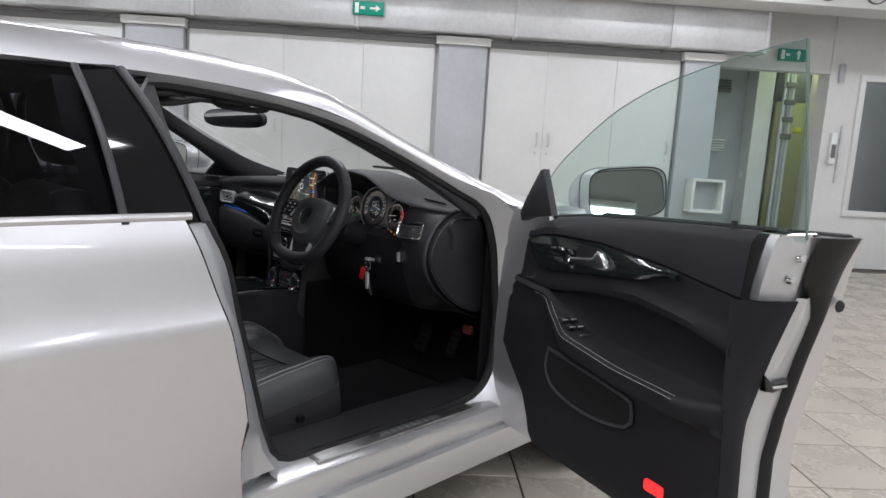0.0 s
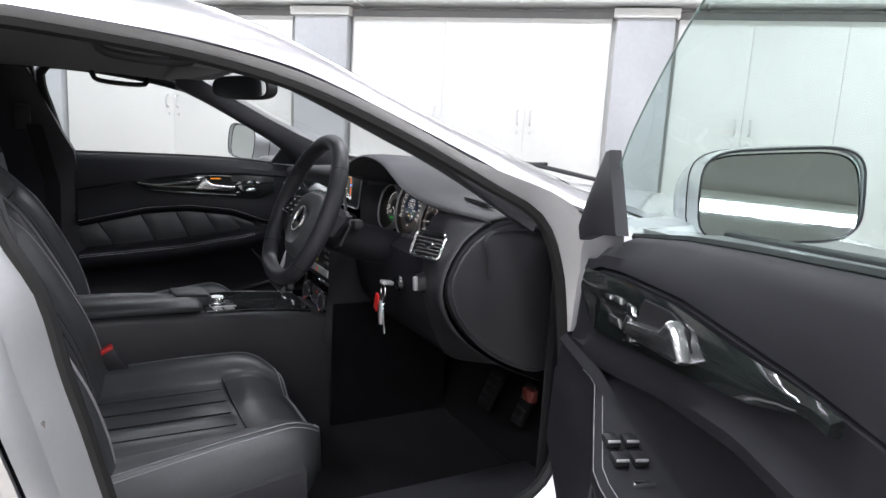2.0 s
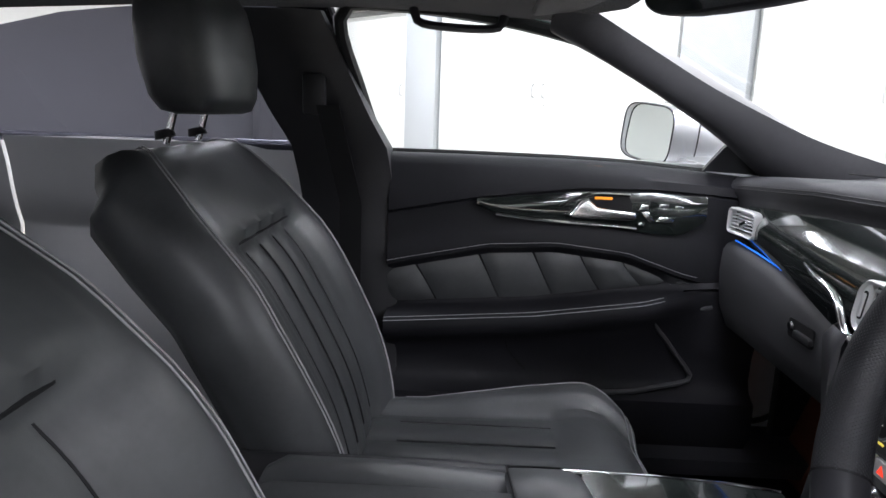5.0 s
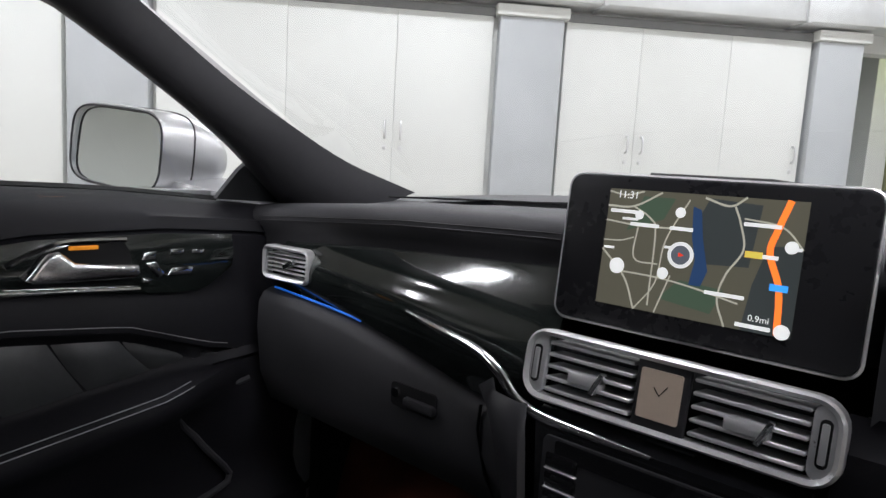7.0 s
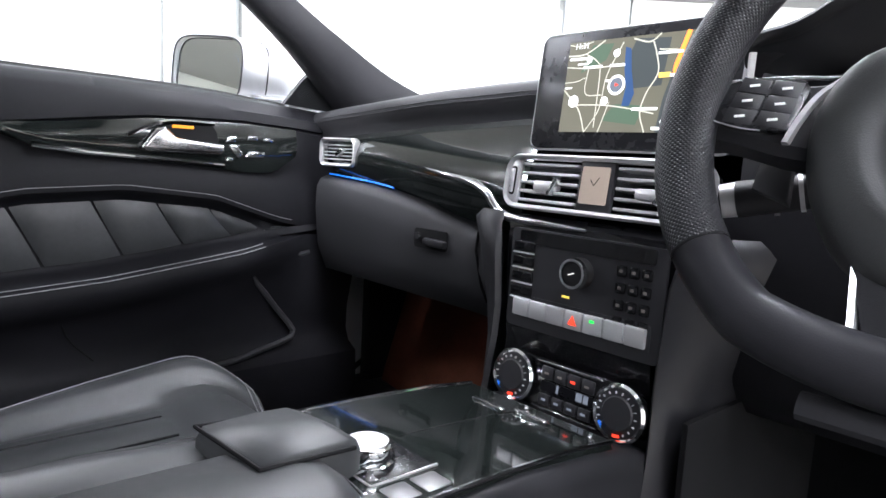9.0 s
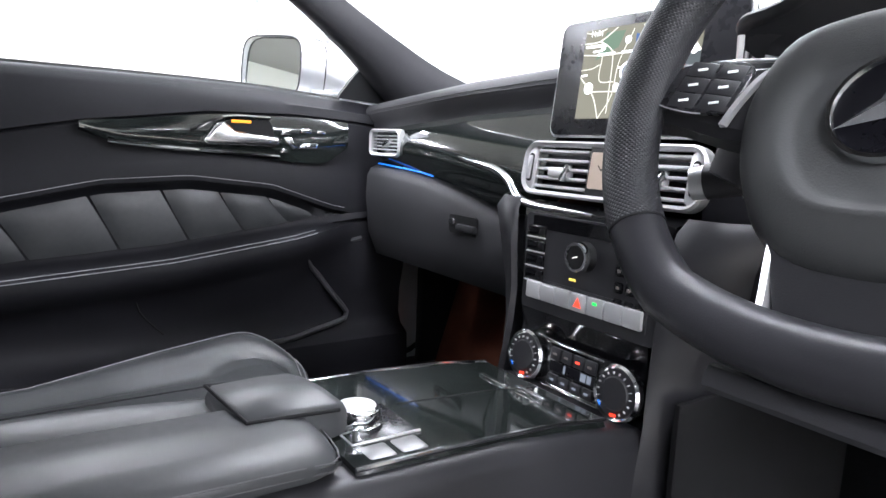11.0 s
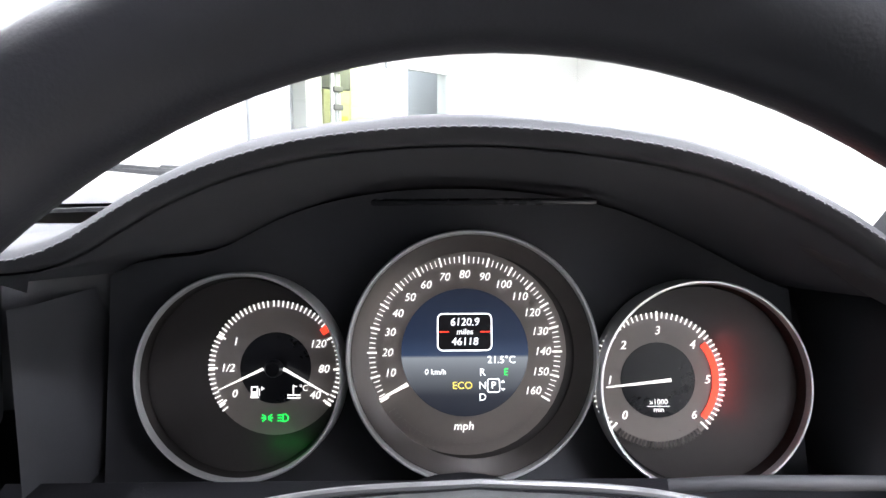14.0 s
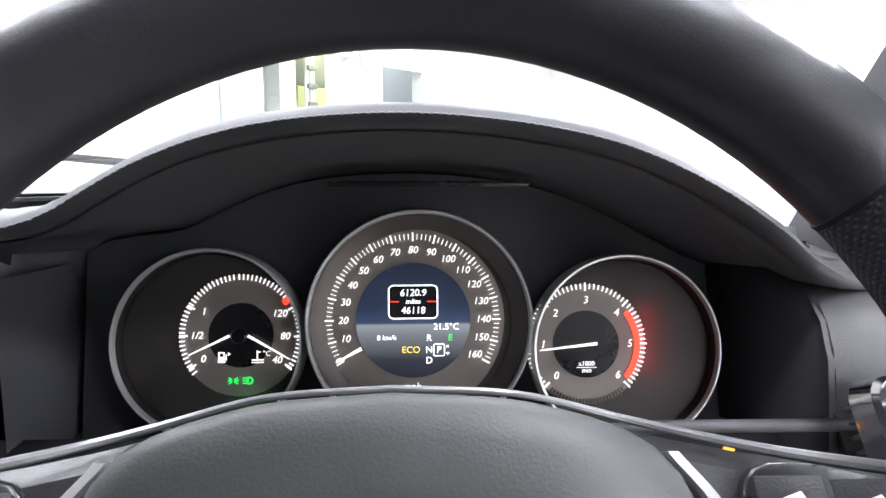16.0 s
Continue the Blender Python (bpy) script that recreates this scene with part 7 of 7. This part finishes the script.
def seat(xc, dy, out, label, ahead=0.0, lift=0.0, fall=0.0):
    """A front seat centred at xc; out is the side of its outer edge."""
    cy0 = dy + ahead

    def surface(x, y):
        """Place on the cushion's top for x across and y along it."""
        a = abs(x)
        end = max(0.0, (y - 0.02) / 0.135)
        z = float(np.interp(a, [0, 0.14, 0.155, 0.19, 0.225, 0.25, 0.265, 0.27], [0.497, 0.50, 0.508, 0.538, 0.546, 0.530, 0.50, 0.47]))
        if a < 0.14 and y < -0.015:
            z += flute(x) - 0.004
        elif a < 0.16 and y > -0.005:
            z += 0.014 * math.sin(math.pi * min(1, (y + 0.005) / 0.13)) ** 0.5
        z += lift
        z -= fall * max(0.0, -x * out - 0.11) * min(0.33, max(0.0, 0.06 - y))
        z -= 1.15 * max(0.0, x * out - 0.11) * min(0.33, max(0.0, 0.07 - y))
        z -= 0.055 * end ** 2.6 + 0.5 * max(0.0, a - 0.15) * max(0.0, -0.08 - y)
        return (xc + x * (1 - 0.26 * end ** 3), y + cy0 - 0.02 * end * (a / 0.27) ** 2, z)

    rings = []
    ys = [-0.36, -0.33, -0.26, -0.18, -0.10, -0.02, -0.012, 0.0, 0.03, 0.06, 0.09, 0.115, 0.135, 0.148, 0.155]
    for y in ys:
        end = max(0.0, (y - 0.08) / 0.075)
        ring = [surface(x, y) for x in np.linspace(-0.27, 0.27, 47)]
        k = 1 - 0.26 * max(0.0, (y - 0.02) / 0.135) ** 3
        ring += [(xc + 0.262 * k, y + cy0 - 0.03 * end, 0.40), (xc + 0.24 * k, y + cy0 - 0.05 * end, 0.36), (xc - 0.24 * k, y + cy0 - 0.05 * end, 0.36), (xc - 0.262 * k, y + cy0 - 0.03 * end, 0.40)]
        rings.append(ring)
    cushion = part("front_seat", loft(rings), M_LEATHER, car, label, 50)
    part("seat_base", rbox(xc - 0.25, xc + 0.25, -0.34 + dy, 0.09 + dy, 0.30, 0.375, 0.02), M_HARD, cushion)
    part("side_valance", loft([[(xc + out * x, y + dy, z - (0.16 * min(0.33, max(0.0, 0.07 - y)) if z > 0.39 else 0.0)) for x, z in ((0.255, 0.31), (0.282, 0.32), (0.288, 0.41), (0.278, 0.462), (0.255, 0.468))] for y in np.linspace(-0.33, 0.08, 8)]), M_HARD, cushion, "black plastic seat side cover", 50)
    part("side_knob", ring_profile([(0, 0.012), (0.011, 0.012), (0.013, 0.0)], pose(xc + out * 0.287, -0.06 + dy, 0.405, 0, 90 * out, 0), 16), M_GLOSS, cushion)
    # edge seams
    for s in (1, -1):
        for off in (0.0, 0.009):
            pts = []
            for y in np.linspace(-0.30, 0.146, 34):
                q = surface(s * (0.226 + off), y)
                pts.append((q[0], q[1], q[2] + 0.0008))
            part("seam", tube(pts, 0.0010, 5), M_STITCH, cushion)
    for y in (0.140, 0.149):
        part("front_seam", tube([(p[0], p[1] + 0.0008, p[2] + 0.0008) for p in (surface(x, y) for x in np.linspace(-0.226, 0.226, 30))], 0.0010, 5), M_STITCH, cushion)
    # Black bars along the flute valleys, drawn for the shade in the creases.
    for x in (-0.102, -0.034, 0.034, 0.102):
        part("crease_line", tube([(q[0], q[1], q[2] + 0.0046) for q in (surface(x, y) for y in np.linspace(-0.30, -0.02, 14))], 0.0017, 6), M_MATTE, cushion)
    part("cross_seam", tube(curve([(xc - 0.15, -0.008 + cy0, 0.507), (xc, -0.008 + cy0, 0.5), (xc + 0.15, -0.008 + cy0, 0.507)], 12), 0.0016, 5), M_MATTE, cushion)
    # backrest
    path = curve(BACK, 40)
    rings = []
    for i, (y, z) in enumerate(path):
        a, b = path[max(0, i - 1)], path[min(39, i + 1)]
        ty, tz = b[0] - a[0], b[1] - a[1]
        n = math.hypot(ty, tz)
        ny, nz = tz / n, -ty / n
        u = i / 39
        w = float(np.interp(u, [0, 0.15, 0.5, 0.75, 0.9, 0.97, 1.0], [0.245, 0.262, 0.268, 0.254, 0.225, 0.20, 0.175]))
        top = max(0.0, min(1.0, (u - 0.665) / 0.028))
        fade = max(0.0, (u - 0.9) / 0.1)
        ring = []
        for x in np.linspace(-1, 1, 45):
            ax = abs(x) * w
            rec = float(np.interp(ax, [0, 0.125, 0.15, 0.19, w - 0.045, w - 0.015, w], [-0.03, -0.03, -0.02, -0.004, 0.0, -0.012, -0.045]))
            if ax < 0.19:
                rec = rec * (1 - 0.9 * top)
            if ax < 0.14:
                rec = rec - (0.0 if top > 0.3 else 0.004) + (flute(x * w) if top < 0.3 else 0)
            rec -= 0.045 * fade**2
            ring.append((xc + x * w, y + ny * rec + dy, z + nz * rec))
        for x, o in ((w - 0.003, -0.10), (w * 0.8, -0.14), (0, -0.15), (-w * 0.8, -0.14), (-w + 0.003, -0.10)):
            o = o + 0.045 * fade
            ring.append((xc + x, y + ny * o + dy, z + nz * o))
        rings.append(ring)
    back = part("seat_back", loft(rings), M_LEATHER, cushion, "black leather backrest with fluted centre", 50)

    def on_back(u, x, rec):
        i = u * 39
        k = min(38, int(i))
        y, z = (path[k][j] + (path[k + 1][j] - path[k][j]) * (i - k) for j in (0, 1))
        ty, tz = path[k + 1][0] - path[k][0], path[k + 1][1] - path[k][1]
        n = math.hypot(ty, tz)
        return (xc + x, y + tz / n * rec + dy, z - ty / n * rec)

    for s in (1, -1):
        for off in (0.0, 0.009):
            pts = [on_back(u, s * (float(np.interp(u, [0, 0.15, 0.5, 0.75, 0.9, 1.0], [0.20, 0.217, 0.223, 0.207, 0.17, 0.09])) + off), 0.0012 - 0.045 * max(0, (u - 0.9) / 0.1) ** 2 - off * 0.1) for u in np.linspace(0.05, 0.985, 26)]
            part("back_seam", tube(pts, 0.0012, 5), M_STITCH, cushion)
    # The backrest's creases get their shade from black bars as well.
    for x in (-0.102, -0.034, 0.034, 0.102):
        part("back_crease_line", tube([on_back(u, x, -0.0292) for u in np.linspace(0.10, 0.655, 20)], 0.0017, 6), M_MATTE, cushion)
    part("back_cross_seam", tube([on_back(0.675, x, -0.018) for x in np.linspace(-0.13, 0.13, 12)], 0.0022, 5), M_MATTE, cushion)
    # headrest
    rings = []
    cy, cz = (-0.545 + dy, 1.165)
    for k, (h, sx, sy) in enumerate(((-0.095, 0.09, 0.03), (-0.09, 0.112, 0.045), (-0.07, 0.124, 0.056), (-0.02, 0.134, 0.062), (0.03, 0.136, 0.060), (0.07, 0.128, 0.054), (0.09, 0.112, 0.043), (0.099, 0.085, 0.025))):
        ring = []
        for a in np.linspace(0, math.tau, 32, endpoint=False):
            c, s_ = math.cos(a), math.sin(a)
            ring.append((xc + sx * math.copysign(abs(c) ** 0.55, c), cy - 0.10 * h + sy * math.copysign(abs(s_) ** 0.7, s_) + 0.012 * (c * c), cz + h))
        rings.append(ring)
    part("headrest", loft(rings), M_LEATHER, cushion, "black leather headrest", 60)
    for s in (1, -1):
        part("headrest_post", tube([(xc + s * 0.06, -0.555 + dy, 1.09), (xc + s * 0.06, -0.575 + dy, 1.025)], 0.0055, 10), M_CHROME, cushion)
        part("post_guide", ring_profile([(0, 0.012), (0.013, 0.012), (0.016, 0)], pose(xc + s * 0.06, -0.575 + dy, 1.034, 15), 14), M_HARD, cushion)
    b = rbox(-0.013, 0.013, -0.022, 0.022, -0.05, 0.035, 0.006, m=pose(xc - out * 0.222, -0.245 + dy, 0.552, 30, 0, 0))
    part("belt_buckle", b, M_HARD, cushion)
    part("buckle_button", rbox(-0.012, 0.012, -0.021, 0.021, 0.030, 0.042, 0.004, m=pose(xc - out * 0.222, -0.245 + dy, 0.552, 30, 0, 0)), M_RED, cushion, "red belt release button")


seat(0.37, -0.035, 1, "black leather driver's seat with fluted panels and pale stitching")
seat(-0.37, -0.068, -1, "black leather passenger seat with fluted panels and pale stitching", 0.068, 0.016, 1.15)

# ---- the car: centre console ----
rows = []
for y, zt, w in ((-0.48, 0.652, 0.118), (-0.2, 0.652, 0.118), (-0.05, 0.642, 0.116), (0.08, 0.639, 0.116), (0.18, 0.630, 0.116), (0.25, 0.615, 0.118), (0.32, 0.60, 0.12)):
    rows.append([(-w - 0.012, y, 0.30), (-w - 0.008, y, 0.5), (-w, y, zt - 0.02), (-w + 0.006, y, zt - 0.004), (-w + 0.02, y, zt), (w - 0.02, y, zt), (w - 0.006, y, zt - 0.004), (w, y, zt - 0.02), (w + 0.008, y, 0.5), (w + 0.012, y, 0.30)])
part("centre_console", sheet(rows), M_HARD, car, "black centre console between the seats", 60)
for s in (-1, 1):
    rings = []
    for y, h, e in ((-0.42, 0.022, 0.02), (-0.40, 0.028, 0.0), (-0.25, 0.029, 0.0), (-0.10, 0.026, 0.0), (-0.08, 0.021, 0.008), (-0.07, 0.010, 0.02)) if s > 0 else ((-0.42, 0.017, 0.02), (-0.40, 0.022, 0.0), (-0.28, 0.022, 0.0), (-0.20, 0.018, 0.0), (-0.12, 0.010, 0.0), (-0.08, 0.006, 0.012), (-0.07, 0.004, 0.02)):
        z0 = 0.652
        x0, x1 = 0.0012 + e * 0.1, (0.112 if s > 0 else 0.078) - e * 0.8
        rings.append([(s * x, y, z0 + z) for x, z in ((x0, 0), (x0, h - 0.0055), (x0 + 0.0015, h - 0.004), ((x0 + x1) / 2, h), (x1 - 0.03, h + 0.0), (x1 - 0.012, h - 0.004), (x1 - 0.003, h - 0.012), (x1, h * 0.4), (x1 - 0.004, 0))])
    lid = part("armrest_lid", loft(rings), M_LEATHER, car, "black leather armrest lid with stitching", 60)
    for dz in (0.0, 0.007) if s > 0 else ():
        part("lid_stitching", tube(curve([(s * 0.1098, -0.40, 0.667 - dz), (s * 0.1098, -0.25, 0.668 - dz), (s * 0.1098, -0.11, 0.665 - dz), (s * 0.099, -0.075, 0.660 - dz), (s * 0.06, -0.066, 0.660 - dz), (s * 0.01, -0.066, 0.660 - dz)], 30), 0.0008, 5), M_THREAD, lid)
rings = []
for y, h, e in ((-0.133, 0.026, 0.003), (-0.128, 0.0315, 0.0), (-0.085, 0.0325, 0.0), (-0.058, 0.0315, 0.001), (-0.046, 0.027, 0.005), (-0.038, 0.016, 0.012)):
    rings.append([(x, y + 0.10 * x, 0.650 + z) for x, z in ((-0.046 + e, 0), (-0.046 + e, h - 0.006), (-0.042 + e, h - 0.001), (0.0, h + 0.001), (0.041 - e, h - 0.001), (0.045 - e, h - 0.006), (0.045 - e, 0))])
pal = part("palm_rest", loft(rings), M_LEATHER, car, "black leather palm rest in front of the armrest", 50)
part("rest_joint", tube([(-0.0475, -0.046, 0.671), (-0.0475, -0.136, 0.679), (0.0465, -0.1275, 0.679), (0.0465, -0.05, 0.675)], 0.0018, 6), M_MATTE, pal)
plate = part("console_plate", loft([[(x, y, z) for x, z in ((-0.10, zt), (-0.096, zt + 0.008), (0.096, zt + 0.008), (0.10, zt))] for y, zt in ((-0.06, 0.640), (0.05, 0.638), (0.15, 0.632), (0.215, 0.624))]), M_GLOSSWOOD, car, "dark gloss wood console lid")
for x in (-0.099, 0.099):
    part("plate_edge", tube([(x, y, z) for y, z in ((-0.06, 0.647), (0.05, 0.645), (0.15, 0.640), (0.215, 0.632))], 0.0022, 6), M_CHROME, plate)
for i, x in enumerate((-0.028, 0.022)):
    part("plate_strip", rbox(x - 0.022, x + 0.022, 0.168 + 0.012 * i, 0.174 + 0.012 * i, 0.634, 0.6405, 0.001), M_CHROME, plate)
part("lid_joint", tube([(-0.001, y, z) for y, z in ((0.03, 0.6463), (0.05, 0.6459), (0.15, 0.6399), (0.212, 0.6323))], 0.0009, 6), M_MATTE, plate)
kb = part("controller_base", rbox(-0.012, 0.062, -0.046, 0.022, 0.638, 0.6475, 0.004), M_SCREEN, car, "satin controller base")
part("controller_knob", ring_profile([(0, 0.0195), (0.018, 0.0195), (0.021, 0.0175), (0.022, 0.010), (0.0205, 0.007), (0.0235, 0.0055), (0.0235, 0.0)], pose(0.025, -0.024, 0.6465), 36), M_CHROME, kb, "chrome rotary controller")
part("knob_top", ring_profile([(0, 0.020), (0.0175, 0.020), (0.0175, 0.0185)], pose(0.025, -0.024, 0.6465), 30), M_SATIN, kb)
for i in range(2):
    part("console_key", rbox(0.066, 0.092, -0.044 + 0.03 * i, -0.018 + 0.03 * i, 0.640, 0.6485, 0.003), M_SPOKE, kb)
part("base_edge", tube([(-0.011, -0.045, 0.6475), (0.061, -0.045, 0.6475), (0.061, 0.021, 0.6475)], 0.0014, 6), M_SATIN, kb)
part("key_lamp", rbox(0.017, 0.027, -0.0395, -0.0375, 0.648, 0.656, 0), M_AMBER, kb)
part("key_lamp", rbox(0.015, 0.025, -0.047, -0.0445, 0.643, 0.6485, 0), M_AMBER, kb)

# ---- the car: overhead and pedals ----
mr = pose(0.01, 0.036, 1.219, 90 + 4, 0, 26)
rv = part("rear_view_mirror", slab([(0.118 * math.copysign(abs(math.cos(a)) ** 0.6, math.cos(a)), 0.031 * math.copysign(abs(math.sin(a)) ** 0.7, math.sin(a))) for a in np.linspace(0, math.tau, 30, endpoint=False)], 0.03, mr @ pose(0, 0, -0.03), 0.006), M_HARD, car, "black rear-view mirror")
part("mirror_face", slab([(0.112 * math.copysign(abs(math.cos(a)) ** 0.6, math.cos(a)), 0.027 * math.copysign(abs(math.sin(a)) ** 0.7, math.sin(a))) for a in np.linspace(0, math.tau, 30, endpoint=False)], 0.001, mr @ pose(0, 0, 0.0005)), M_MIRROR, rv)
part("mirror_stem", tube([(0.0, 0.062, 1.232), (0.0, 0.10, 1.272), (0.0, 0.12, 1.30)], 0.011, 10), M_HARD, rv)
oc = part("overhead_console", loft([[(x, y, z) for x, z in ((-w, zt), (-w * 0.8, zt - 0.03), (w * 0.8, zt - 0.03), (w, zt))] for y, zt, w in ((-0.20, 1.315, 0.07), (-0.17, 1.308, 0.10), (-0.04, 1.298, 0.115), (0.06, 1.292, 0.09), (0.09, 1.29, 0.05))]), M_HARD, car, "dark overhead console with reading lamps")
for x in (-0.06, 0.06):
    part("reading_lamp", rbox(x - 0.022, x + 0.022, -0.14, -0.09, 1.270, 1.277, 0.003), M_LAMPGLASS, oc, "pale reading lamp lens")
for s in (1, -1):
    part("sun_visor", rbox(-0.2, 0.2, -0.075, 0.075, -0.008, 0.008, 0.007, m=pose(s * 0.33, -0.02, 1.278, 8, s * 3, 0)), M_HEAD, car, "dark cloth sun visor")
    part("grab_handle", tube(curve([(s * 0.562, -0.30, 1.262), (s * 0.545, -0.28, 1.235), (s * 0.545, -0.16, 1.23), (s * 0.56, -0.14, 1.252)], 16), 0.009, 8, flat=0.7), M_HARD, car)
for x, w, z in ((0.36, 0.03, 0.44), (0.52, 0.022, 0.46)):
    p = part("pedal", rbox(x - w, x + w, -0.008, 0.008, -0.06, 0.05, 0.005, m=pose(x * 0 + 0, 0.66, z, -25)), M_RUBBER, car, "black rubber pedal")
    for k in range(4):
        part("pedal_stud", rbox(x - w * 0.8, x + w * 0.8, -0.011, -0.007, -0.045 + 0.025 * k, -0.037 + 0.025 * k, 0.001, m=pose(0, 0.66, z, -25)), M_HARD, p)
part("bonnet_release", rbox(0.66, 0.70, 0.54, 0.56, 0.545, 0.575, 0.006), M_DULLRED, car, "dull red bonnet release lever")

# ---- floor tiles ----
tile_mesh = None
for i in range(-3, 14):
    for j in range(-8, 9):
        T = 0.33
        if tile_mesh is None:
            tb = rbox(-T / 2 + 0.003, T / 2 - 0.003, -T / 2 + 0.003, T / 2 - 0.003, -0.01, 0.0, 0.0015, 1)
            t0 = link("tile", tb, M_TILE, floor)
            tile_mesh = t0.data
            ob = t0
        else:
            ob = new("tile", tile_mesh)
            ob.parent = floor
        ob.matrix_basis = pose(i * T + 0.05, j * T + 0.12, 0)
fb = bmesh.new()
for i in range(-27, 26):
    for j in range(-18, 14):
        if -3 <= i < 14 and -8 <= j < 9:
            continue
        x, y, h = i * 0.33 + 0.05, j * 0.33 + 0.12, 0.162
        fb.faces.new([fb.verts.new((x + a * h, y + b * h, -0.001)) for a, b in ((-1, -1), (1, -1), (1, 1), (-1, 1))])
part("tile_field", fb, M_TILE, floor)["kind"] = "stuff"
